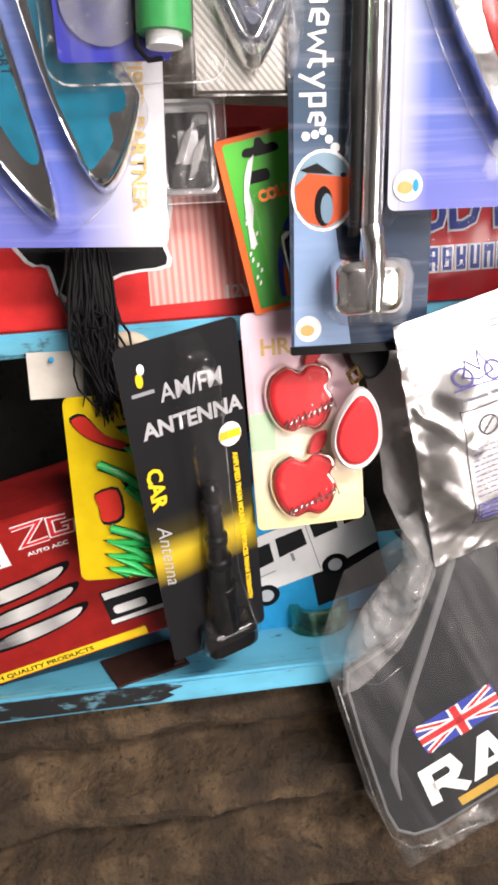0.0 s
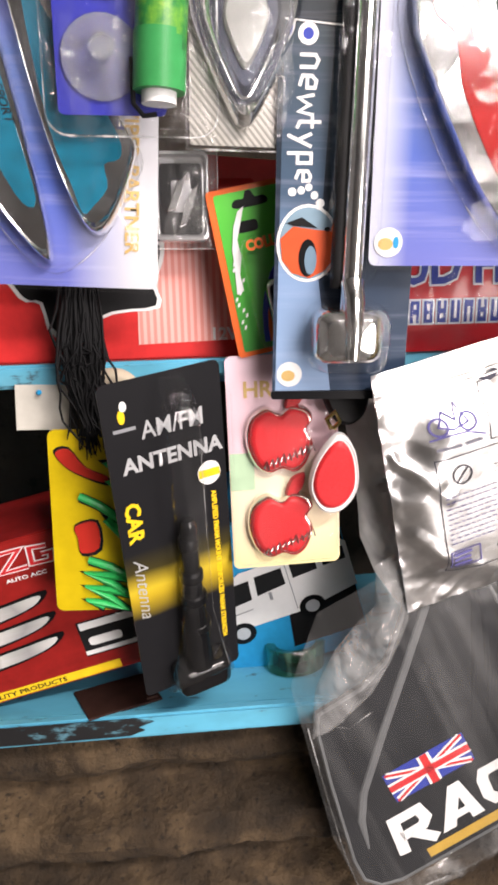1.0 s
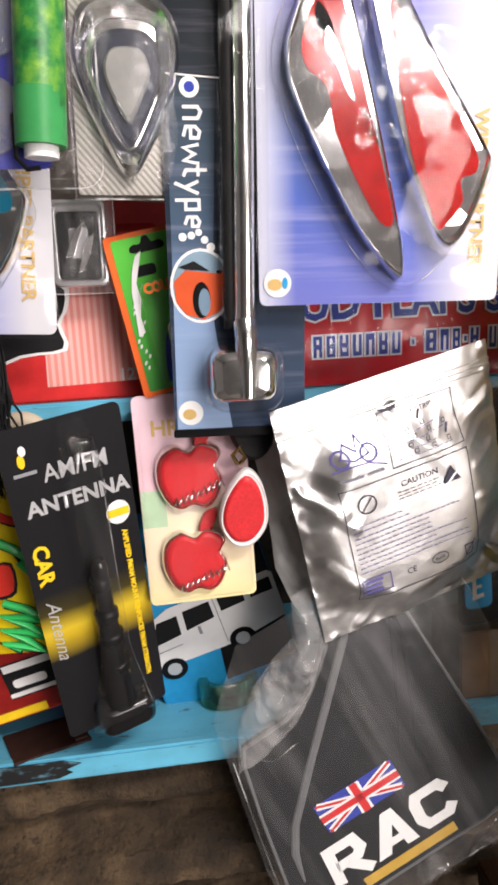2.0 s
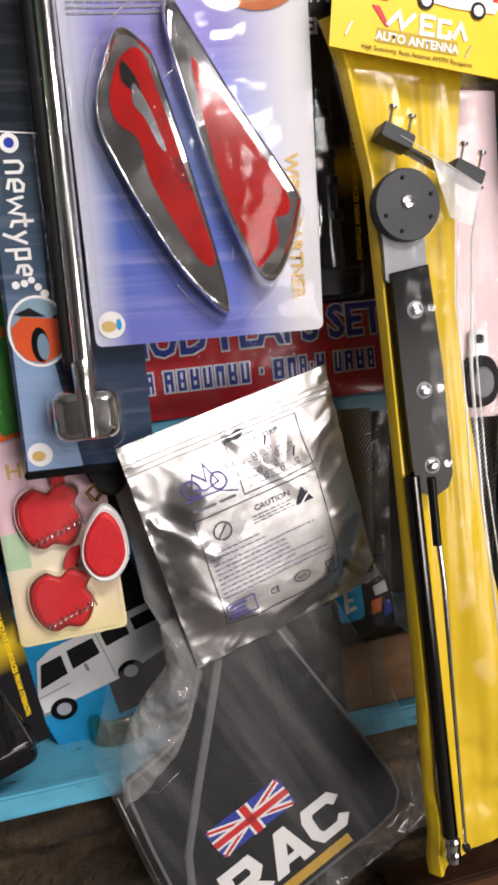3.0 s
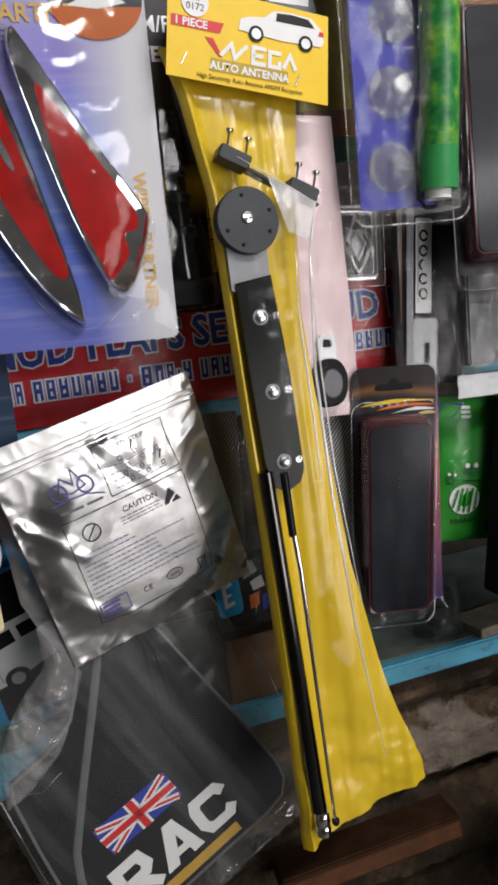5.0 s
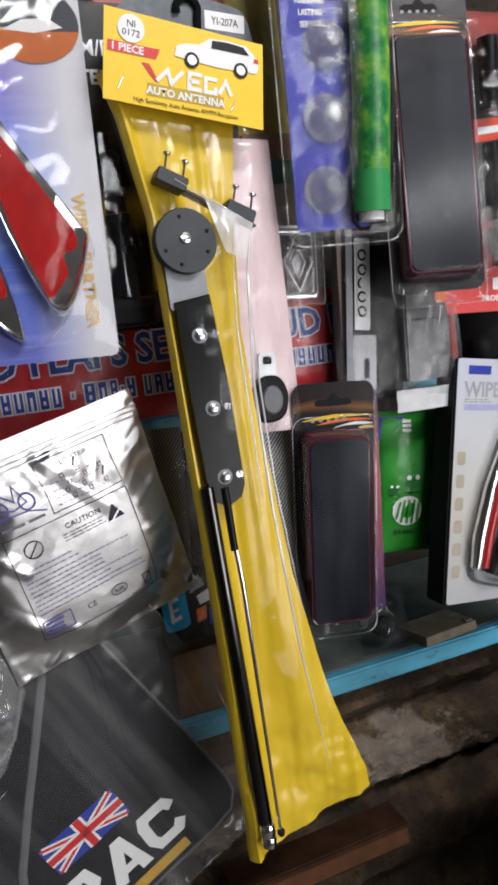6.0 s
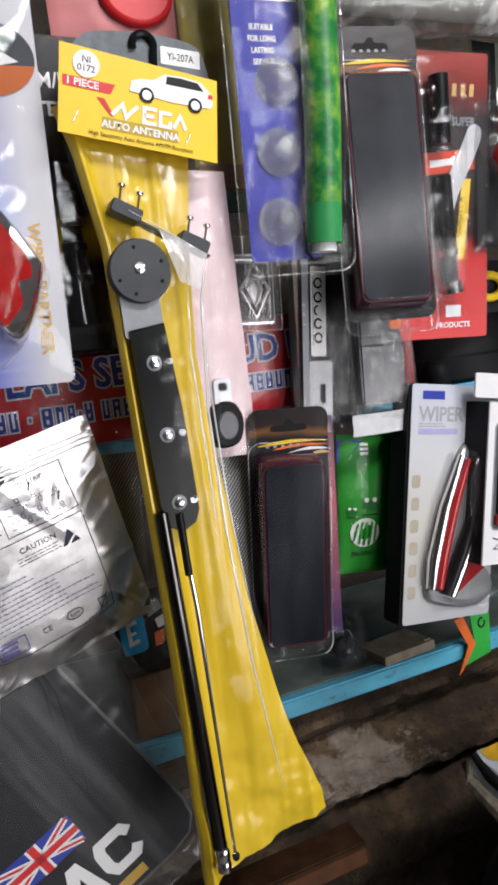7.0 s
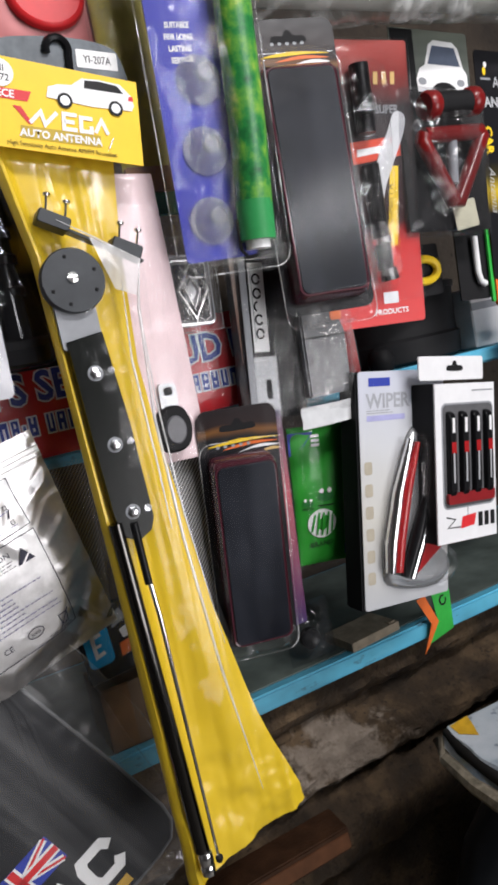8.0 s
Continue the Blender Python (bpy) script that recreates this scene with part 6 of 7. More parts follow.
def flat_card(name, m, w, d, material, label, h=0.0025):
    t = thing(name, m, label, "card")
    part("board", box_mesh(-w / 2, -d / 2, 0, w / 2, d / 2, h, 0.0006), material, t)
    part("corner_fold", box_mesh(w / 2 - 0.014, -d / 2 + 0.003, h - 0.0003, w / 2 - 0.003, -d / 2 + 0.012, h + 0.002, 0.0006), material, t)
    return t


flat_card("brown_card", pose(0.032, 0.752, 1.1600, 0, 0.7, 22), 0.070, 0.052, paint("dark_brown_card", (0.045, 0.022, 0.018), 0.4, vary=0.3), "dark brown glossy card lying on the shelf")
flat_card("card_scrap", pose(0.772, 0.750, 1.1515, 0, 0.7, 5), 0.080, 0.055, paint("tan_scrap", (0.30, 0.25, 0.18), 0.6, vary=0.35), "tan cardboard scrap lying on the shelf", 0.012)


# ---- hanging goods, east half ----
def smoked_lens():
    """Smoked acrylic: dark blue-grey, glossy, gently uneven."""
    if "smoked_lens" in MATS:
        return MATS["smoked_lens"]
    m, nt, p = tree("smoked_lens")
    link(nt, ramp(nt, noise_tex(nt, 24, 4, (1, 1, 0.4)), [(0.35, (0.006, 0.007, 0.011)), (0.70, (0.022, 0.025, 0.034))]), p.inputs["Base Color"])
    link(nt, ramp(nt, noise_tex(nt, 12, 3), [(0.35, (0.30,) * 3), (0.70, (0.48,) * 3)]), p.inputs["Roughness"])
    p.inputs["Specular IOR Level"].default_value = 0.12
    bump(nt, p, noise_tex(nt, 18, 2), 0.12, 0.01)
    MATS["smoked_lens"] = m
    return m


def reflector_pack(m, label, tall, w):
    """Dark smoked-red lamp reflector in a blister on a flame printed card."""
    t = thing("lamp_reflector_pack", m, label, "lamp reflector", "smoked lamp reflector packs")
    h = tall
    card = part("card", slab(rrect(w, h, 0.010), -0.0009, 0), printed("flame_card", [(0, (0.012, 0.012, 0.014)), (0.83, (0.012, 0.012, 0.014)), (0.85, (0.16, 0.07, 0.02)), (0.87, (0.02, 0.012, 0.012)), (1, (0.010, 0.010, 0.012))], 2, -h / 2, h / 2, 0, 0.3, 0.08), t)
    part("slot", flat([(x, z + h / 2 - 0.018) for x, z in hang_slot(0.034)], -0.0013), MATTE, card)
    for i in range(4):
        z = h / 2 - 0.034 - 0.004 * i
        part("flame", flat(smooth_loop([(-0.03 + 0.014 * i, z), (0.0 + 0.01 * i, z + 0.005), (0.038, z + 0.002), (0.012, z + 0.002)], 3), -0.0013), (YELLOW, ORANGE, WHITE, GOLD)[i], card)
    smoke = smoked_lens()
    wine = paint("wine_rim", (0.055, 0.010, 0.018), 0.22, coat=0.5)
    body = part("housing", dome(rrect(w * 0.80, h * 0.79, 0.008, -0.002, -0.018), 0.022, -0.002, ((0, 1.0), (0.75, 0.985), (1.0, 0.95), (0.96, 0.91))), wine, t, "dark red plastic rim")
    part("lens", slab(rrect(w * 0.70, h * 0.74, 0.006, -0.002, -0.018), -0.0246, -0.018, 0.001), smoke, body, "smoked grey lens")
    for i in range(5):
        part("vent_dot", flat(oval(0.0018, 0.0014, -0.026 + 0.007 * i, h * 0.375, 10), -0.0262), GREY, body)
    part("blister", dome(rrect(w * 0.94, h * 0.88, 0.012, -0.001, -0.014), 0.029, -0.001, ((0, 1.0), (0.7, 0.97), (0.93, 0.93), (1.0, 0.86))), film("reflector_blister", gloss=0.03, rough=0.16, crinkle=0.06, scale=18, veil=0.004), t, "clear blister")
    rim = rrect(w * 1.02, h * 0.93, 0.012, 0.0, -0.022)
    seam(rim + rim[:1], -0.004, t, 0.0008, 0.003)
    foot, _ = pillow(lambda v: -w * 0.5, lambda v: w * 0.5, -h * 0.5 - 0.012, -h * 0.5 + 0.014, 0.010, 30, 10, int(h * 900), 0.008, 0.014, shell=True)
    part("wrap_hem", foot, film("pack_hem", gloss=0.9, rough=0.08, crinkle=1.0, scale=40, veil=0.14), t, "crumpled bright hem of the wrap")
    return t


reflector_pack(pose(0.700, 0.577, 1.691, -1.0, 2.0, -13), "dark smoked red lamp reflector in a tall blister pack", 0.266, 0.090)
reflector_pack(pose(0.576, 0.605, 1.376, 6.5, 4.0, -12), "smaller smoked lamp reflector in a clear blister pack", 0.232, 0.076)


def narrow_board(name, m, w, h, material, label, category, film_over=True, wrap=FILM, spread=0.56):
    """A narrow hanging board in a clear sleeve."""
    t = thing(name, m, label, category)
    card = part("board", slab(rrect(w, h, 0.003), -0.001, 0), material, t)
    if film_over:
        me, _ = pillow(lambda v: -w * spread, lambda v: w * spread, -h * 0.53, h * 0.53, 0.007, 20, 40, int(w * 9000 + h * 700), 0.004, 0.025, shell=True)
        part("sleeve", me, wrap, t, "clear sleeve")
    return t


narrow_board("purple_card_pack", pose(0.622, 0.628, 1.366, 2.9, 3.0, 0), 0.034, 0.222, printed("purple_red", [(0, (0.035, 0.016, 0.075)), (0.45, (0.20, 0.02, 0.05)), (0.6, (0.32, 0.03, 0.05)), (1, (0.03, 0.03, 0.07))], 2, -0.11, 0.11), "purple and red card behind a reflector pack", "card pack")
narrow_board("carbon_card_pack", pose(0.522, 0.628, 1.382, 2.9, 6.0, 0), 0.048, 0.150, stripes("carbon_mid", (0.10, 0.10, 0.10), (0.55, 0.55, 0.54), 110, -0.6), "grey carbon patterned card in a clear sleeve", "card pack", wrap=HAZE, spread=0.65)
narrow_board("carbon_card_pack", pose(0.428, 0.668, 1.395, 2.9, 3.0, 0), 0.050, 0.150, stripes("carbon_dark", (0.03, 0.03, 0.03), (0.16, 0.16, 0.15), 110, -0.6), "dark carbon patterned card behind the foil bag", "card pack", wrap=HAZE, spread=0.85)
narrow_board("orange_strip_pack", pose(0.640, 0.650, 1.55, 1.7, 3.0, 0), 0.018, 0.21, printed("orange_fade", [(0, (0.55, 0.16, 0.05)), (0.4, (0.50, 0.30, 0.20)), (1, (0.3, 0.28, 0.27))], 2, -0.1, 0.1), "narrow orange edged card in a clear sleeve", "card pack", wrap=HAZE, spread=0.9)


def pink_packet():
    t = thing("mirror_packet", pose(0.529, 0.600, 1.579, 1.7, 3.0, 0), "pale pink packet holding a small black mirror", "packet")
    me, front = pillow(steps([(0, -0.052), (1, -0.022)]), steps([(0, 0.030), (1, 0.016)]), -0.124, 0.124, 0.005, 26, 60, 61, 0.003, 0.05)
    part("paper", me, paint("pale_pink", (0.74, 0.58, 0.60), 0.35, vary=0.12, scale=25, coat=0.3), t)
    part("mirror_body", dome(smooth_loop([(-0.012, -0.075), (0.006, -0.075), (0.014, -0.092), (0.008, -0.112), (-0.012, -0.114), (-0.020, -0.095)], 4), 0.010, -0.004), MATTE, t, "black round mirror")
    part("mirror_glass", dome(oval(0.010, 0.013, -0.003, -0.095, 18), 0.002, -0.0135), paint("mirror_grey", (0.10, 0.10, 0.11), 0.2), t)
    part("bracket", slab(rrect(0.016, 0.024, 0.004, -0.004, -0.066), -0.010, -0.004), SILVER_PRINT, t)
    part("bracket_hole", slab(rrect(0.008, 0.007, 0.002, -0.004, -0.061), -0.0104, -0.009), MATTE, t)
    me, _ = pillow(steps([(0, -0.050), (1, -0.024)]), steps([(0, 0.036), (1, 0.022)]), -0.130, 0.130, 0.016, 24, 60, 62, 0.004, 0.04, shell=True)
    part("bag", me, FILM, t, "clear bag")
    return t


pink_packet()


def yellow_bag():
    t = thing("yellow_cloth_packet", pose(0.567, 0.630, 1.760, 1.7, 0, 0), "pale yellow packet in clear plastic", "packet")
    me, _ = pillow(lambda v: -0.026, lambda v: 0.024, -0.05, 0.13, 0.010, 24, 50, 71, 0.005, 0.03)
    part("packet", me, paint("pale_yellow", (0.62, 0.52, 0.10), 0.4, vary=0.25, scale=30), t)
    part("band", slab(rrect(0.05, 0.022, 0.002, -0.001, -0.054), -0.006, 0.0), paint("dull_orange", (0.42, 0.22, 0.10), 0.5), t)
    part("green_band", slab(rrect(0.05, 0.02, 0.002, -0.001, -0.076), -0.006, 0.0), paint("dull_green", (0.06, 0.20, 0.12), 0.5), t)
    me, _ = pillow(lambda v: -0.032, lambda v: 0.030, -0.26, 0.13, 0.014, 16, 70, 72, 0.005, 0.03, shell=True)
    part("sleeve", me, HAZE, t, "crinkled clear sleeve")
    return t


yellow_bag()


def header_card():
    t = thing("grey_header_card", pose(0.492, 0.590, 1.787, 1.7, 6.0, 0), "grey hanging card with hook slot and model code", "card pack")
    card = part("card", slab(smooth_loop([(-0.06, -0.03), (0.048, -0.035), (0.050, 0.010), (0.03, 0.022), (-0.02, 0.021), (-0.055, 0.010)], 4), -0.001, 0), paint("slate_card", (0.13, 0.15, 0.17), 0.4, vary=0.5, scale=40), t)
    part("slot", tube([(-0.002 + 0.009 * math.cos(radians(a)), -0.003, 0.012 + 0.009 * math.sin(radians(a))) for a in range(200, -21, -20)] + [(0.0065, -0.003, -0.008)], 0.0032, 8), BLACK, card, "black hook")
    lab = part("code_label", flat(rrect(0.034, 0.014, 0.001, 0.030, 0.008), -0.0014), WHITE, card)
    text("YI-207A", 0.0085, 0.030, 0.005, -0.0018, BLACK, lab, align="CENTER", squeeze=0.8)
    return t


header_card()


def red_top_pack():
    t = thing("red_pouch", pose(0.500, 0.636, 1.850, 1.7, 0, 0), "pink and red clear pouch hanging high up", "packet")
    me, _ = pillow(lambda v: -0.07, lambda v: 0.05, -0.032, 0.08, 0.010, 26, 26, 81, 0.004, 0.04)
    part("pouch", me, paint("rosy", (0.60, 0.22, 0.22), 0.35, vary=0.2, scale=20), t)
    part("red_oval", dome(oval(0.034, 0.03, 0.004, 0.012), 0.006, -0.010), RED, t)
    return t


red_top_pack()


def pen_boxes():
    t = thing("exhaust_tip_box", pose(0.660, 0.640, 1.565, 1.7, 6.0, 0), "tall black carton with a white label in plastic", "carton")
    part("body", box_mesh(-0.026, 0.0, -0.10, 0.040, 0.03, 0.12, 0.0015), BLACK, t)
    lab = part("label_strip", slab(rrect(0.017, 0.088, 0.002, -0.008, 0.012), -0.0008, 0.0003), WHITE, t)
    for z, a0, a1 in ((0.040, 0, 360), (0.026, 0, 360), (0.013, 90, 250), (0.000, 30, 330), (-0.014, 0, 360)):
        part("label_mark", line(oval(0.0040, 0.0046, -0.0085, z, 16, a0, a1), 0.0020, -0.0012), MATTE, lab)
    part("label_mark", flat(rect(-0.0145, -0.022, -0.0137, 0.048), -0.0012), GREY, lab)
    part("grey_edge", slab(rect(-0.026, -0.098, -0.019, 0.118), -0.0008, 0.0003), GREY, t)
    part("window", slab(rrect(0.026, 0.062, 0.003, -0.006, -0.068), -0.0010, 0.0003), paint("grey_window", (0.22, 0.23, 0.25), 0.2, coat=0.6), t)
    part("window_mark", flat(rrect(0.006, 0.020, 0.002, -0.004, -0.070), -0.0014), MATTE, t)
    me, _ = pillow(lambda v: -0.034, lambda v: 0.046, -0.112, 0.125, 0.010, 18, 50, 91, 0.004, 0.03, shell=True)
    part("sleeve", me, FILM, t, "clear sleeve")
    return t


pen_boxes()


def grey_pack():
    t = thing("grey_tool_pack", pose(0.720, 0.632, 1.520, 1.7, 2.0, 0), "dark grey boxed part in a clear hanging pouch", "packet")
    part("block", box_mesh(-0.028, 0.0, -0.044, 0.026, 0.022, 0.05, 0.002), paint("smoky_grey", (0.075, 0.078, 0.085), 0.3, coat=0.5), t)
    part("seam", slab(rect(-0.028, 0.016, 0.026, 0.0175), -0.0006, 0.0002), MATTE, t)
    part("orange_spot", slab(rrect(0.014, 0.012, 0.003, 0.016, 0.038), -0.0008, 0.0002), ORANGE, t)
    me, _ = pillow(steps([(0, -0.045), (1, -0.034)]), steps([(0, 0.042), (1, 0.034)]), -0.062, 0.065, 0.012, 26, 36, 95, 0.006, 0.03, shell=True)
    part("pouch", me, HAZE, t, "crinkled clear pouch")
    part("white_flap", sheet(lambda v: -0.045, lambda v: 0.040, -0.074, -0.052, 16, 6, lambda x, z, u, v: -0.004 + crease(x, z, 96, 0.004, 0.03)), paint("flap_white", (0.60, 0.61, 0.62), 0.35), t, "white folded lower flap")
    return t


grey_pack()


def frog_bag():
    t = thing("green_cloth_bag", pose(0.715, 0.690, 1.360, 4.0, 7, -6), "bright green packet with a striped white disc", "packet")
    me, front = pillow(steps([(0, -0.031), (1, -0.040)]), steps([(0, 0.032), (1, 0.040)]), -0.077, 0.082, 0.010, 30, 50, 101, 0.002, 0.05)
    part("packet", me, paint("grass_green", (0.03, 0.29, 0.025), 0.35, vary=0.1, coat=0.3), t)

    def lift(x, z):
        return front((x + 0.036) / 0.072, (z + 0.077) / 0.159, x, z)
    part("blue_side", flat([(0.024, -0.07), (0.031, -0.07), (0.038, 0.076), (0.030, 0.076)], -0.001, lift), BLUE, t)
    part("blue_corner", flat([(-0.040, 0.076), (-0.010, 0.076), (-0.022, 0.062), (-0.039, 0.05)], -0.001, lift), BLUE, t)
    for z in (0.070, 0.065, 0.060):
        part("white_stripe", flat(rect(-0.014, z, -0.004, z + 0.003), -0.0015, lift), WHITE, t)
    disc = part("disc", flat(oval(0.017, 0.017, -0.006, -0.028, 24), -0.001, lift), WHITE, t)
    for s in ([(-0.019, -0.037), (-0.015, -0.017)], [(-0.013, -0.041), (-0.010, -0.015)], [(-0.007, -0.042), (-0.005, -0.015)], [(-0.001, -0.042), (0.001, -0.015)], [(0.005, -0.039), (0.006, -0.017)]):
        part("disc_mark", line(s, 0.0022, -0.0022, lift), MATS["grass_green"], disc)
    text("BRAND", 0.0085, -0.006, -0.055, -0.0014, MATTE, t, align="CENTER", lift=lift, rot=4)
    dark = paint("frog_green", (0.02, 0.16, 0.03), 0.4)
    for cx, cz, r in ((-0.001, 0.003, 0.010), (-0.022, -0.004, 0.006)):
        mark = part("round_mark", flat(oval(r, r * 0.6, cx, cz, 18), -0.0014, lift), dark, t)
        for k in (-0.5, 0.5):
            part("round_dot", flat(oval(r * 0.28, r * 0.28, cx + k * r, cz + r * 0.65, 12), -0.0018, lift), WHITE, mark)
        part("rule", line([(cx - r, cz - r), (cx + r, cz - r)], 0.0012, -0.0014, lift), MATTE, mark)
    me, _ = pillow(lambda v: -0.042, lambda v: 0.042, -0.082, 0.09, 0.013, 20, 36, 103, 0.003, 0.04, shell=True)
    part("wrap", me, FILM, t, "clear wrap")
    return t


frog_bag()


def parts_bag():
    t = thing("small_parts_bag", pose(0.690, 0.742, 1.1535, 0, 0, 0), "small dark clear bag of parts on the shelf", "bag")
    me, _ = pillow(lambda v: -0.03, lambda v: 0.035, 0.0, 0.075, 0.014, 26, 30, 111, 0.008, 0.03, shell=True)
    part("bag", me, film("dusty_film", (0.75, 0.76, 0.78), 0.5, 0.12, 1.0, 30, 0.035), t)
    part("knob", turned_solid([(0.0, 0.012), (0.01, 0.013), (0.014, 0.008)], 18, at=(0.0, 0.004, 0.03)), MATTE, t)
    return t


parts_bag()


def blade_pack():
    t = thing("wiper_blade_pack", pose(0.787, 0.630, 1.354, 2.4, 9.0, 3), "white wiper blister pack with red and silver blades", "wiper pack")
    part("carton", box_mesh(-0.066, 0.0, -0.128, 0.058, 0.030, 0.131, 0.002), MATTE, t, "black carton body")
    face = part("face", slab(rrect(0.124, 0.258, 0.004, -0.002, 0.002), -0.0012, 0.0), printed("wiper_face", [(0, (0.40, 0.41, 0.43)), (0.4, (0.50, 0.49, 0.45)), (0.7, (0.54, 0.55, 0.57)), (1, (0.52, 0.54, 0.62))], 2, -0.13, 0.13, 0.0, 0.3, 0.2), t)
    part("maker_bar", flat(rect(-0.050, 0.115, -0.020, 0.124), -0.0016), BLUE, face)
    text("WIPER", 0.022, -0.054, 0.092, -0.0016, paint("soft_grey", (0.36, 0.37, 0.40), 0.4), face, heavy=0.0005, squeeze=0.95)
    part("rule", flat(rect(-0.054, 0.078, 0.0, 0.084), -0.0016), paint("pale_violet", (0.38, 0.38, 0.62), 0.4), face)
    bars(2, -0.054, 0.0, 0.089, 0.0025, 0.0008, -0.0016, GREY, face, 2)
    for i in range(6):
        part("maker_stroke", flat(rrect(0.011, 0.014, 0.003, -0.054, 0.028 - 0.024 * i), -0.0016), paint("faded_gold", (0.40, 0.36, 0.28), 0.4), face)
    hull = smooth_loop([(0.012, 0.066), (0.020, 0.03), (0.03, -0.05), (0.054, -0.085), (0.050, -0.104), (0.02, -0.112), (-0.030, -0.100), (-0.036, -0.070), (-0.026, -0.01), (-0.006, 0.045)], 4)
    part("tray", dome([(x * 1.08, z * 1.04) for x, z in hull], 0.008, -0.001), paint("tray_grey", (0.60, 0.61, 0.62), 0.22, 0.75), t)
    arm = part("blade", tube([(0.006, -0.014, 0.052), (-0.012, -0.014, 0.0), (-0.024, -0.014, -0.05), (-0.028, -0.014, -0.086)], [0.003, 0.006, 0.007, 0.006], 12), paint("blade_red", (0.34, 0.012, 0.014), 0.25, coat=0.4), t, "red plastic wiper arm")
    part("blade_edge", tube([(-0.002, -0.012, 0.056), (-0.022, -0.012, 0.0), (-0.034, -0.012, -0.055), (-0.036, -0.012, -0.086)], [0.004, 0.0065, 0.0075, 0.006], 12), CHROME, arm)
    b = part("blade", tube([(0.024, -0.016, 0.012), (0.0, -0.016, -0.05), (-0.018, -0.016, -0.094)], [0.005, 0.007, 0.006], 12), BLACK, t, "black wiper arm")
    part("blade_edge", tube([(0.030, -0.014, 0.0), (0.010, -0.014, -0.05), (-0.010, -0.014, -0.096)], [0.004, 0.0065, 0.006], 12), CHROME, b)
    part("red_panel", slab([(0.012, -0.046), (0.034, -0.034), (0.040, -0.070), (0.004, -0.094)], -0.011, -0.006), MATS["blade_red"], t)
    part("blister", dome(hull, 0.026, -0.002), BLISTER, t, "clear blister")
    part("seal", flat(oval(0.009, 0.009, 0.049, -0.110), -0.0018), SILVER_PRINT, face)
    return t


blade_pack()


def screw_box():
    t = thing("interior_lamp_box", pose(0.850, 0.598, 1.370, 2.0, 9.5, 4), "white window carton showing four black lamp strips", "carton")
    edge = paint("carton_white", (0.74, 0.74, 0.75), 0.4, vary=0.05)
    part("body", box_mesh(-0.047, 0.001, -0.087, 0.047, 0.034, 0.087, 0.001), MATTE, t, "black carton body")
    f = part("face", slab(rect(-0.047, -0.087, 0.047, 0.087), -0.001, 0.0009), edge, t, "white carton front")
    win = part("window", slab(rrect(0.078, 0.112, 0.006, 0.003, 0.008), -0.0018, -0.0006), paint("window_dark", (0.11, 0.11, 0.115), 0.25, coat=0.3), t, "dark window")
    part("window_rim", slab(rrect(0.082, 0.116, 0.007, 0.003, 0.008), -0.0013, -0.0006), GREY, f)
    for i in range(4):
        x = -0.027 + 0.0195 * i
        s = part("strip", dome(rrect(0.0105, 0.094, 0.003, x, 0.010), 0.006, -0.0018), BLACK, win, "black lamp strip")
        part("strip_mark", slab(rect(x - 0.0018, 0.034, x + 0.0018, 0.050), -0.0086, -0.006), WHITE, s)
        part("strip_mark", slab(rect(x - 0.0034, 0.012, x + 0.0034, 0.024), -0.0086, -0.006), MATS["blade_red"], s)
        part("strip_line", slab(rect(x - 0.001, -0.02, x + 0.001, 0.015), -0.0084, -0.006), SILVER_PRINT, s)
    part("red_base", slab(rrect(0.074, 0.012, 0.003, 0.003, -0.038), -0.006, -0.0018), paint("deep_red", (0.22, 0.012, 0.015), 0.3), win)
    part("side_line", slab(rect(-0.0005, -0.06, 0.0005, -0.02), -0.0014, -0.0008), GREY, f)
    badge = part("badge", flat([(-0.012, -0.073), (0.010, -0.071), (0.013, -0.058), (-0.009, -0.060)], -0.0014), RED, f)
    part("badge_mark", line([(-0.034, -0.058), (-0.020, -0.062), (-0.032, -0.070), (-0.012, -0.071)], 0.0016, -0.0014), MATTE, f)
    for x in (0.020, 0.030, 0.040):
        part("icon", flat(rect(x - 0.0035, -0.074, x + 0.0035, -0.058), -0.0014), MATTE, f)
    part("rule", flat(rect(0.01, 0.078, 0.044, 0.0795), -0.0014), GREY, f)
    flap = part("hang_flap", slab(rrect(0.100, 0.026, 0.003, -0.010, 0.104), 0.008, 0.010), edge, t, "white hanging flap")
    part("slot", flat([(x - 0.006, z + 0.104) for x, z in hang_slot(0.026)], 0.0075), MATTE, flap)
    return t


screw_box()


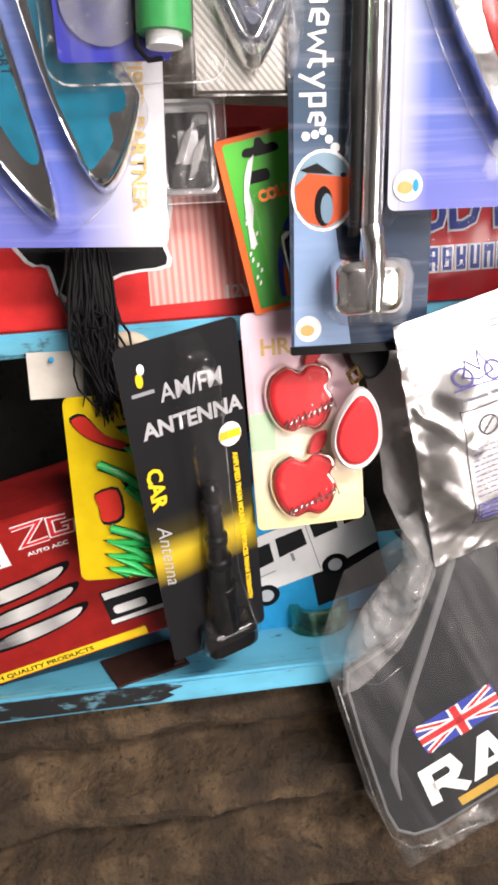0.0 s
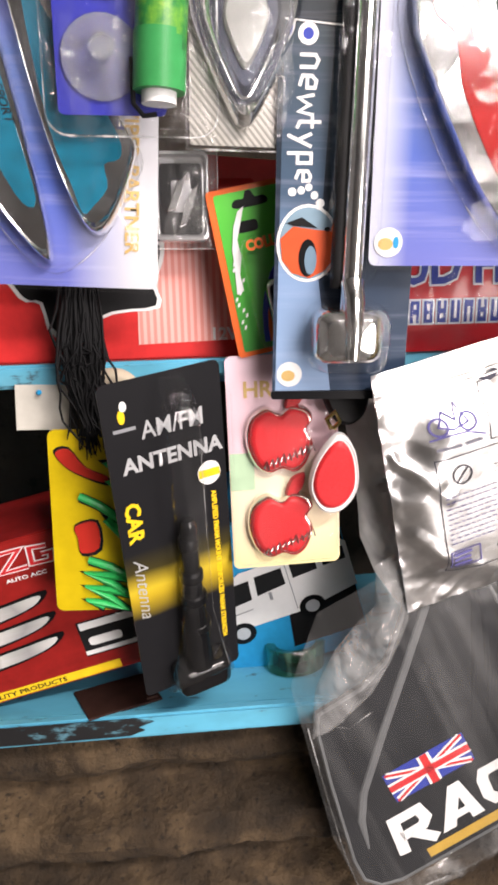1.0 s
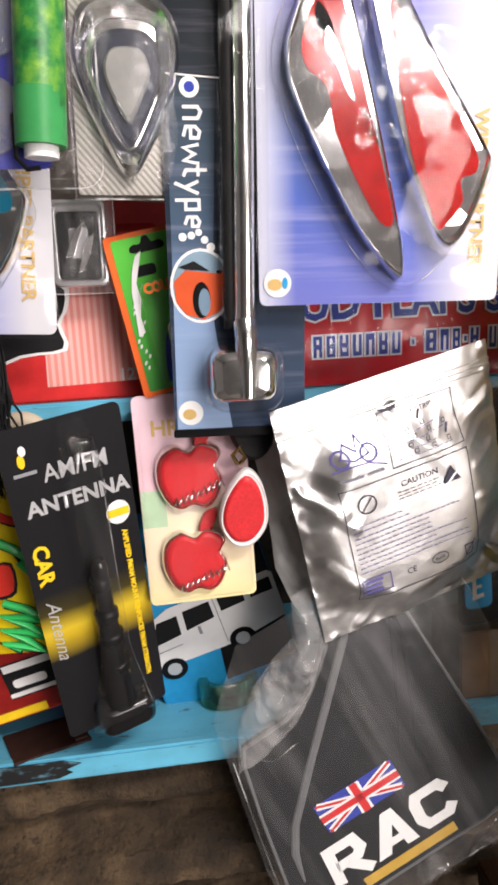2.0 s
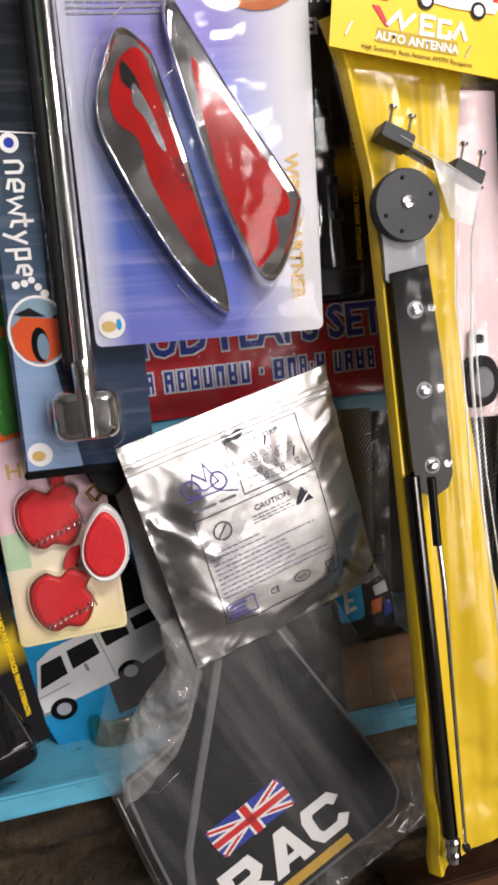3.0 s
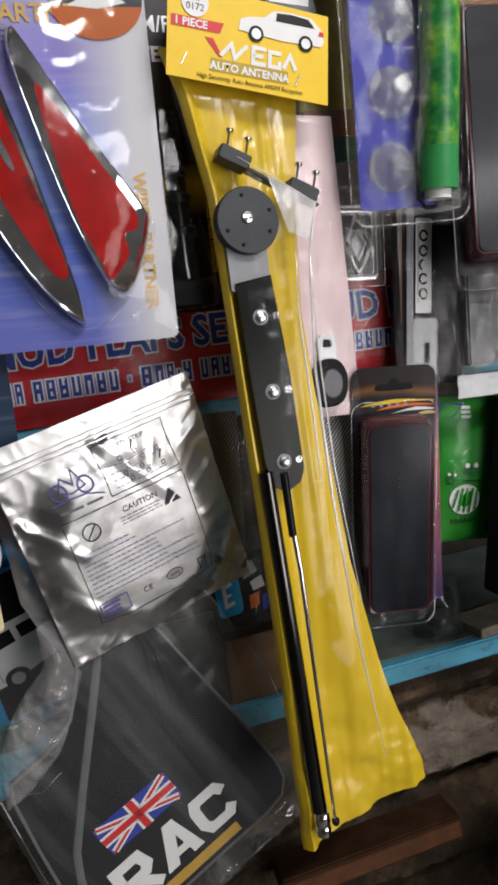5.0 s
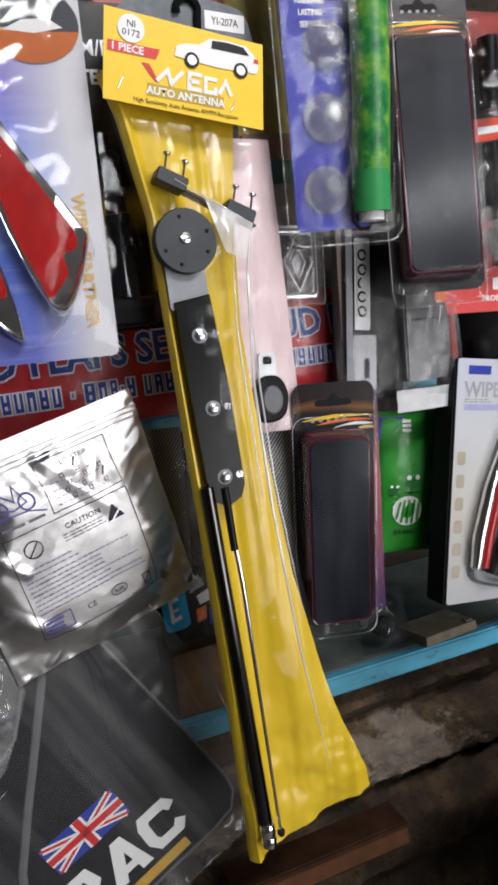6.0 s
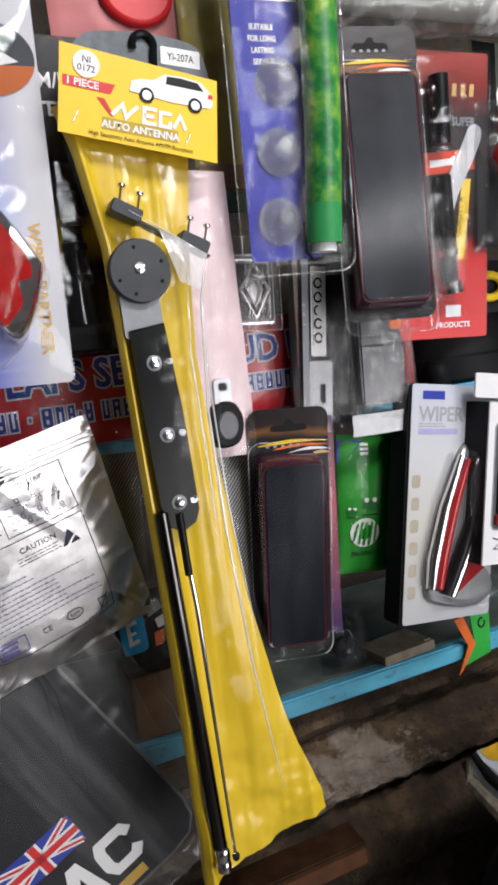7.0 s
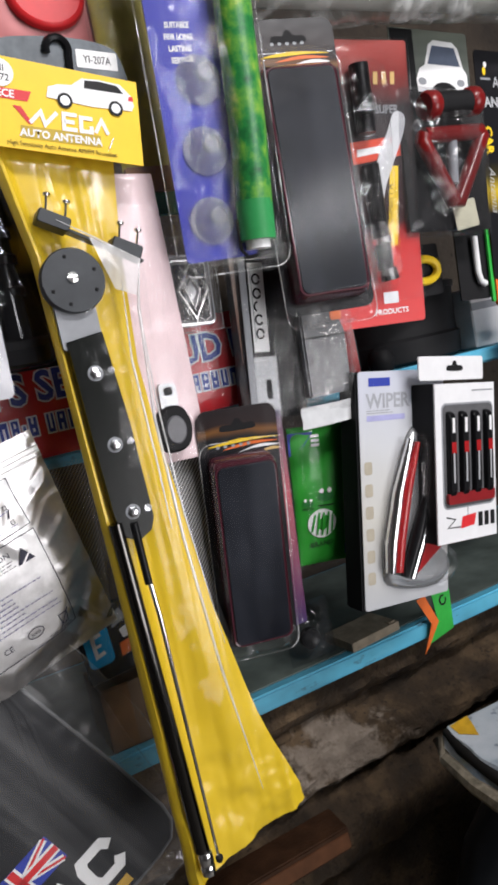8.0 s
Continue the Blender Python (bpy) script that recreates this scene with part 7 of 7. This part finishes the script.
def socket_pack():
    t = thing("tool_blister_card", pose(0.797, 0.614, 1.677, 4.5, 3.5, -8), "red and black blister card with a socket tool", "tool pack")
    card = part("card", slab(rrect(0.112, 0.284, 0.003), -0.001, 0), printed("tool_red", [(0, (0.58, 0.03, 0.03)), (0.30, (0.52, 0.025, 0.025)), (0.38, (0.05, 0.02, 0.02)), (0.78, (0.030, 0.028, 0.030)), (0.90, (0.22, 0.03, 0.025)), (1, (0.34, 0.06, 0.05))], 2, -0.142, 0.142, 0, 0.3, 0.12), t)
    text("SUPER", 0.0115, 0.014, 0.072, -0.0014, GREY, card, heavy=0.0003, squeeze=0.85)
    for i in range(5):
        part("maker_stroke", flat([(-0.006 + 0.010 * i, 0.100), (-0.001 + 0.010 * i, 0.100), (0.0 + 0.010 * i, 0.112), (-0.005 + 0.010 * i, 0.112)], -0.0014), GOLD, card)
    part("red_label", slab([(-0.022, 0.022), (0.040, 0.030), (0.040, 0.050), (-0.020, 0.044)], -0.0020, -0.0008), paint("label_red", (0.66, 0.08, 0.04), 0.35), card)
    part("label_bar", flat([(-0.012, 0.030), (0.032, 0.036), (0.032, 0.042), (-0.012, 0.037)], -0.0024), WHITE, card)
    strip = part("yellow_strip", flat([(0.016, -0.062), (0.028, -0.060), (0.036, 0.02), (0.026, 0.02)], -0.0016), YELLOW, card)
    text("BEST QUALITY A", 0.0115, 0.0205, -0.058, -0.0019, MATTE, strip, rot=83, squeeze=0.7)
    text("PRODUCTS", 0.008, -0.006, -0.131, -0.0014, WHITE, card, heavy=0.0002)
    part("maker_block", flat(rect(0.006, -0.120, 0.024, -0.108), -0.0014), SILVER_PRINT, card)
    part("wrench_picture", slab(smooth_loop([(-0.006, -0.022), (0.010, -0.024), (0.020, 0.004), (0.044, 0.052), (0.046, 0.070), (0.034, 0.072), (0.024, 0.052), (0.004, 0.012)], 3), -0.0036, -0.0026, 0.0003), SILVER_PRINT, card)
    tool = part("socket", tube([(-0.008, -0.012, 0.115), (-0.005, -0.012, 0.05)], [0.010, 0.010], 14), BLACK, t, "black socket")
    sh = part("shaft", tube([(-0.004, -0.012, 0.02), (0.002, -0.012, -0.05), (0.006, -0.012, -0.09)], [0.009, 0.009, 0.008], 14), BLACK, t, "black tool shaft")
    part("collar", tube([(0.002, -0.012, -0.052), (0.003, -0.012, -0.058)], 0.0105, 14), CHROME, sh)
    part("collar", tube([(0.005, -0.012, -0.084), (0.007, -0.012, -0.096)], [0.011, 0.012], 14), STEEL, sh)
    part("blister", dome(rrect(0.036, 0.235, 0.012, 0.0, 0.006), 0.026, -0.001), BLISTER, t, "clear blister")
    me, _ = pillow(lambda v: -0.058, lambda v: 0.06, -0.12, 0.145, 0.028, 24, 50, 121, 0.004, 0.04, shell=True)
    part("wrap", me, film("loose_wrap", gloss=0.4, rough=0.1, crinkle=0.6, scale=24, veil=0.02), t)
    return t


socket_pack()


def triangle_tool():
    t = thing("triangle_tool_pack", pose(0.898, 0.604, 1.693, 1.7, 4.0, 0), "red triangular handle tool in a black pouch", "tool pack")
    part("pouch_card", slab(rrect(0.118, 0.145, 0.004), -0.001, 0), MATTE, t)
    red = paint("tool_red_plastic", (0.17, 0.008, 0.008), 0.3, coat=0.3)
    tri = [(-0.046, 0.022), (0.046, 0.030), (-0.003, -0.050)]
    pts = [(x, -0.014, z) for x, z in tri]
    path = []
    for a, b in zip(pts, pts[1:] + pts[:1]):
        path += [tuple(Vector(a).lerp(Vector(b), k)) for k in (0.06, 0.5, 0.94)]
    part("handle", tube(path + path[:1], 0.0085, 12), red, t, "red triangular handle")
    grip = part("grip", tube([(-0.036, -0.016, 0.052), (0.038, -0.016, 0.060)], 0.0125, 18), MATTE, t, "black roller")
    for x, z in ((-0.030, 0.0525), (0.030, 0.0595)):
        part("grip_ring", tube([(x - 0.008, -0.016, z - 0.001), (x - 0.005, -0.016, z - 0.0006), (x + 0.005, -0.016, z + 0.0006), (x + 0.008, -0.016, z + 0.001)], [0.0125, 0.0150, 0.0150, 0.0125], 18), red, grip)
    part("inner_bar", tube([(0.0, -0.012, 0.02), (-0.003, -0.012, -0.025)], 0.006, 10), GREY, t)
    part("price_tag", slab(turned(rrect(0.034, 0.030, 0.002, 0.018, -0.056), 10, 0.018, -0.056), -0.006, -0.005), paint("tag_cream", (0.66, 0.64, 0.48), 0.5), t, "cream price tag")
    me, _ = pillow(lambda v: -0.064, lambda v: 0.062, -0.078, 0.078, 0.032, 30, 34, 131, 0.005, 0.04, shell=True)
    part("pouch", me, film("smoky_pouch", (0.85, 0.85, 0.86), 0.3, 0.12, 0.5, 60, 0.02, 0.4, 0.01), t, "clear pouch")
    return t


triangle_tool()


def car_card():
    t = thing("white_car_card", pose(0.930, 0.634, 1.800, 1.7, 3.0, 0), "grey card with a white car picture", "card pack")
    card = part("card", slab(rrect(0.115, 0.09, 0.003), -0.001, 0), printed("car_photo", [(0, (0.05, 0.05, 0.055)), (0.5, (0.10, 0.11, 0.10)), (1, (0.16, 0.18, 0.15))], 2, -0.045, 0.045, 0, 0.3, 0.5), t)
    part("dark_side", flat(rect(-0.056, -0.044, -0.024, 0.044), -0.0014), MATTE, card)
    car = part("car_picture", flat([(-0.022, -0.036), (-0.024, -0.008), (-0.018, 0.004), (-0.010, 0.008), (-0.002, 0.030), (0.006, 0.035), (0.034, 0.034), (0.042, 0.028), (0.048, 0.006), (0.053, 0.0), (0.054, -0.034), (0.040, -0.040), (-0.010, -0.040)], -0.0014), WHITE, card)
    part("window", flat([(-0.006, 0.009), (0.003, 0.029), (0.036, 0.028), (0.043, 0.008)], -0.0018), paint("windscreen_print", (0.10, 0.12, 0.17), 0.3), car)
    for x in (-0.016, 0.042):
        part("headlamp", flat(oval(0.006, 0.004, x, -0.010, 14), -0.0018), GREY, car)
    part("grille", flat(oval(0.02, 0.012, 0.016, -0.022, 18), -0.0018), MATTE, car)
    return t


car_card()


def far_bits():
    """Small packets beyond the tools at the end of the row."""
    t = thing("yellow_ring_pack", pose(0.895, 0.660, 1.588, 0, 0, 0), "yellow ring part in a clear packet", "packet")
    ring = [(0.02 * math.cos(a * 0.3142), 0, 0.013 * math.sin(a * 0.3142)) for a in range(21)]
    part("ring", tube(ring, 0.005, 8), YELLOW, t)
    part("backing", slab(rrect(0.06, 0.06, 0.004), 0.005, 0.007), MATTE, t)
    t = thing("white_hook", pose(0.955, 0.640, 1.585, 0, 3, 0), "white plastic hook in a dark packet", "hook")
    part("hook", tube([(0, -0.004, 0.03), (0.0, -0.004, -0.012), (0.003, -0.004, -0.022), (0.010, -0.004, -0.026)], 0.004, 10), WHITE, t)
    part("packet", slab(rrect(0.05, 0.085, 0.003, 0, 0.0), 0.002, 0.004), MATTE, t)
    t = thing("orange_strip", pose(0.988, 0.640, 1.585, 0, 4, 0), "narrow orange plastic strip hanging down", "strip")
    part("strip", slab(rrect(0.010, 0.11, 0.004), -0.004, 0.0, 0.001), ORANGE, t)
    part("green_strip", slab(rrect(0.005, 0.10, 0.002, -0.009, 0.0), -0.003, 0.0), GREEN, t)


far_bits()


def tyre():
    t = thing("black_bin", pose(0.93, 0.80, 1.4795, 0, 0, 0), "dark round rubber tub on the upper shelf", "tub")
    part("tub", turned_solid([(0.0, 0.095), (0.004, 0.10), (0.03, 0.102), (0.034, 0.098), (0.05, 0.098), (0.09, 0.10), (0.092, 0.09)], 40, "z"), MATTE, t)
    part("rim", turned_solid([(0.088, 0.102), (0.096, 0.103), (0.098, 0.098)], 40, "z"), BLACK, t)
    k = thing("rubber_stopper", pose(0.852, 0.715, 1.4795, 0, 0, 0), "small black rubber stopper on the upper shelf", "stopper")
    part("stopper_body", turned_solid([(0.0, 0.014), (0.012, 0.017), (0.024, 0.014), (0.03, 0.006)], 18, "z"), MATTE, k)
    r = thing("red_carton", pose(0.79, 0.745, 1.4795, 0, 0, 0), "plain red carton on the upper shelf", "carton")
    part("body", box_mesh(-0.06, -0.03, 0.0, 0.03, 0.06, 0.09, 0.0015), MATS["carton_red"], r)
    part("lid_line", box_mesh(-0.0605, -0.0305, 0.07, 0.0305, -0.0295, 0.0715, 0.0002), RED, r)
    w = thing("white_carton", pose(1.07, 0.72, 1.4795, 0, 0, 0), "white carton on the upper shelf", "carton")
    part("body", box_mesh(-0.05, 0.0, 0.0, 0.06, 0.08, 0.08, 0.0015), MATS["carton_white"], w)
    part("print_band", slab(rect(-0.05, 0.05, 0.06, 0.06), -0.0006, 0.0004), GREY, w)
    b = thing("blue_toy_pack", pose(1.045, 0.640, 1.435, 0, 3, 0), "blue printed packet at the row's end", "packet")
    part("card", slab(rrect(0.08, 0.17, 0.004), -0.001, 0), printed("blue_toy", [(0, (0.45, 0.03, 0.03)), (0.3, (0.05, 0.12, 0.4)), (0.6, (0.5, 0.04, 0.04)), (1, (0.04, 0.2, 0.5))], 2, -0.08, 0.08, 0, 0.3, 0.4), b)
    part("green_dot", dome(oval(0.012, 0.012, -0.012, 0.062, 18), 0.004, -0.001), GREEN, b)


tyre()


def triangle_leaflet():
    t = thing("folded_leaflet", pose(0.858, 0.709, 1.150, 0, 0, 0), "green and orange folded leaflet over the shelf edge", "leaflet")
    part("green_leaf", slab([(-0.020, -0.026), (0.028, -0.018), (0.031, 0.034), (0.000, 0.044), (0.004, 0.0)], -0.001, 0.0), GREEN, t)
    part("orange_leaf", slab([(-0.026, -0.034), (-0.019, -0.028), (0.004, 0.0), (-0.012, 0.040), (-0.026, 0.038), (-0.008, 0.0)], -0.0028, -0.0015), ORANGE, t)
    part("mark", line(oval(0.005, 0.006, 0.017, 0.024, 14, 60, 380), 0.0025, -0.0015), MATTE, t)


triangle_leaflet()


def blue_label_box():
    t = thing("blue_label_pack", pose(0.442, 0.700, 1.285, 3, -4, 0), "small dark packet with a blue rounded label", "packet")
    part("packet", slab(rrect(0.060, 0.075, 0.004, 0.005, 0), 0.0, 0.006, 0.001), MATTE, t)
    lab = part("label", flat(rrect(0.026, 0.042, 0.006, -0.008, 0.0), -0.0005), SKYBLUE, t)
    part("label_mark", line([(-0.003, 0.012), (-0.012, 0.010), (-0.012, -0.010), (-0.003, -0.008)], 0.004, -0.0009), WHITE, lab)
    part("label_mark", line([(-0.012, 0.0), (-0.005, 0.001)], 0.003, -0.0012), WHITE, lab)
    for q, c in (([(0.012, -0.020), (0.022, -0.018), (0.024, -0.004), (0.013, -0.006)], ORANGE), ([(0.018, -0.002), (0.031, 0.000), (0.029, 0.012), (0.016, 0.008)], WHITE), ([(0.024, -0.026), (0.033, -0.022), (0.032, -0.008), (0.026, -0.010)], BLUE), ([(0.010, 0.012), (0.026, 0.018), (0.022, 0.030), (0.011, 0.026)], GREY)):
        part("print_patch", flat(q, -0.0006), c, t)
    me, _ = pillow(lambda v: -0.03, lambda v: 0.04, -0.04, 0.04, 0.008, 18, 18, 141, 0.005, 0.03, shell=True)
    part("wrap", me, FILM, t)
    c = thing("brown_carton", pose(0.450, 0.730, 1.1558, 0, 0, 0), "small brown cardboard box on the shelf", "carton")
    part("body", box_mesh(-0.02, 0.0, 0.0, 0.055, 0.07, 0.070, 0.0015), paint("dull_cardboard", (0.17, 0.095, 0.048), 0.8, vary=0.3), c)
    part("tape_strip", box_mesh(0.01, -0.0004, 0.0, 0.024, 0.0002, 0.070, 0.0001), paint("tape_tan", (0.13, 0.09, 0.06), 0.3), c)
    return t


blue_label_box()


def black_pouch():
    t = thing("black_pouch", pose(0.215, 0.660, 1.450, 0, 0, 0), "small black pouch tucked behind the tool card", "pouch")
    part("pouch", dome(smooth_loop([(-0.004, 0.03), (0.026, 0.03), (0.030, -0.006), (0.018, -0.022), (0.004, -0.018), (-0.006, 0.004)], 4), 0.012, 0.002), MATTE, t)


black_pouch()

# ---- below the shelf and above the row ----
def plank():
    t = thing("wood_plank", pose(0.585, 0.694, 0.984, 0, -3.0, -4), "rough reddish brown wooden plank on the ledge", "plank")
    part("plank", box_mesh(-0.14, -0.014, -0.032, 0.070, 0.03, -0.003, 0.002), WOOD, t)
    part("pale_edge", box_mesh(-0.139, -0.0155, -0.028, 0.068, -0.0135, -0.009, 0.0006), paint("fresh_wood", (0.10, 0.040, 0.016), 0.6, vary=0.4, scale=40), t)


plank()


def worn_print():
    """Pale printed board with blue-grey scuffs."""
    m, nt, p = tree("worn_print")
    c = ramp(nt, noise_tex(nt, 16, 5), [(0.35, (0.16, 0.20, 0.25)), (0.48, (0.40, 0.44, 0.48)), (0.7, (0.50, 0.53, 0.56))])
    c = mixc(nt, ramp(nt, noise_tex(nt, 45, 6), [(0.60, (0, 0, 0)), (0.68, (0.8,) * 3)]), c, (0.10, 0.12, 0.15))
    link(nt, c, p.inputs["Base Color"])
    p.inputs["Roughness"].default_value = 0.5
    return m


def carton_lid():
    t = thing("worn_carton_lid", pose(0.744, 0.590, 1.100, 1.5, 0, -5), "worn pale carton lid with black scuffed edge", "carton")
    n, ring = 24, []
    for k in range(n + 1):
        y = -0.26 * k / n
        ring.append((0.004 * noise.noise(Vector((y * 40, 3, 0))) - 0.008 * math.exp(y * 60) * -1, y))
    top = [(x, y, 0.0) for x, y in ring] + [(0.32, -0.26, 0.0), (0.32, 0.004, 0.0)]
    low_ = [(x - 0.016, y + 0.002, -0.022 + 0.003 * noise.noise(Vector((y * 50, 9, 1)))) for x, y in ring] + [(0.32, -0.26, -0.03), (0.32, 0.006, -0.03)]
    k = len(top)
    faces = [tuple(range(k)), tuple(range(2 * k - 1, k - 1, -1))] + [(i, k + i, k + (i + 1) % k, (i + 1) % k) for i in range(k)]
    part("board", mesh_of(top + low_, faces), worn_print(), t)
    part("yellow_patch", mesh_of([(0.010, -0.002, 0.0006), (0.036, 0.001, 0.0006), (0.030, -0.016, 0.0006), (0.022, -0.034, 0.0006), (0.008, -0.020, 0.0006)], [(0, 4, 3, 2, 1)]), paint("patch_yellow", (0.62, 0.36, 0.02), 0.5, vary=0.25), t, "yellow printed corner")
    black = paint("scuffed_black", (0.012, 0.011, 0.010), 0.7, vary=0.5)
    beige = paint("bare_board", (0.20, 0.175, 0.13), 0.85, vary=0.5, scale=120)
    part("black_edge", tube([(0.003, -0.003, -0.003), (-0.003, -0.035, -0.006), (-0.004, -0.075, -0.008), (-0.004, -0.12, -0.008), (-0.004, -0.255, -0.008)], [0.004, 0.006, 0.006, 0.006, 0.006], 10), black, t, "black scuffed edge")
    part("torn_edge", tube([(-0.006, 0.000, -0.010), (-0.014, -0.020, -0.019), (-0.017, -0.07, -0.022), (-0.016, -0.10, -0.021), (-0.017, -0.255, -0.022)], [0.006, 0.007, 0.008, 0.009, 0.009], 8), beige, t, "torn bare cardboard edge")
    dark = part("dark_print", mesh_of([(0.10, -0.02, 0.0006), (0.31, -0.01, 0.0006), (0.31, -0.20, 0.0006), (0.14, -0.12, 0.0006), (0.12, -0.07, 0.0006)], [(0, 4, 3, 2, 1)]), paint("dark_blue_print", (0.012, 0.016, 0.035), 0.4), t)
    # Added dark block: carries the lid and keeps low light off the plinth.
    c = thing("black_case", pose(0.0, 0.0, 0.0, 0, 0, 0), "tall dark block added under the lid to keep light off the plinth", "case")
    part("case_body", box_mesh(0.82, 0.30, 0.0, 2.2, 0.575, 1.066, 0.004), paint("block_black", (0.010, 0.010, 0.012), 0.6, vary=0.4, scale=20), c)
    part("case_band", box_mesh(0.8188, 0.302, 0.93, 0.8196, 0.573, 0.96, 0.0002), MATTE, c)
    p = thing("grey_pipe", pose(0.79, 0.575, 1.03, 0, 0, 0), "thick dark plastic pipe leaning under the lid", "pipe")
    part("pipe", tube([(0.035, -0.03, 0.022), (-0.028, -0.005, -0.07), (-0.40, 0.05, -1.02)], 0.026, 20), paint("pipe_grey", (0.018, 0.020, 0.024), 0.3), p)


carton_lid()


def clear_roll():
    t = thing("plastic_roll", pose(0.86, 0.590, 1.858, 0, 0, 0), "long rolled clear plastic sheet lying along the top", "plastic roll")
    n, verts, faces = 40, [], []
    for i in range(n + 1):
        x = -0.21 + 0.60 * i / n
        for k in range(20):
            a = 2 * math.pi * k / 20
            r = 0.030 + 0.005 * noise.noise(Vector((x * 14, math.cos(a) * 2, math.sin(a) * 2)))
            verts.append((x, r * math.cos(a), r * math.sin(a) * 0.9 + 0.012 * math.sin(4 * x)))
    for i in range(n):
        for k in range(20):
            faces.append((i * 20 + k, i * 20 + (k + 1) % 20, (i + 1) * 20 + (k + 1) % 20, (i + 1) * 20 + k))
    part("roll", mesh_of(verts, faces, True), film("roll_film", (0.9, 0.9, 0.88), 0.6, 0.12, 0.9, 30, 0.35), t)
    part("core", tube([(-0.20, 0, 0), (0.38, 0, 0.01)], 0.018, 14), paint("roll_core", (0.40, 0.40, 0.38), 0.5), t)


clear_roll()


def rail():
    t = thing("hanging_rail", pose(0.5, 0.640, 1.900, 0, 0, 0), "thin steel rail that the packets hang from", "rail")
    part("bar", tube([(-1.2, 0, 0), (1.2, 0, 0)], 0.005, 12), STEEL, t)
    for x in (-1.1, 0.0, 1.1):
        part("bracket", tube([(x, 0, 0), (x, 0.38, 0.0)], 0.006, 10), STEEL, t)


rail()
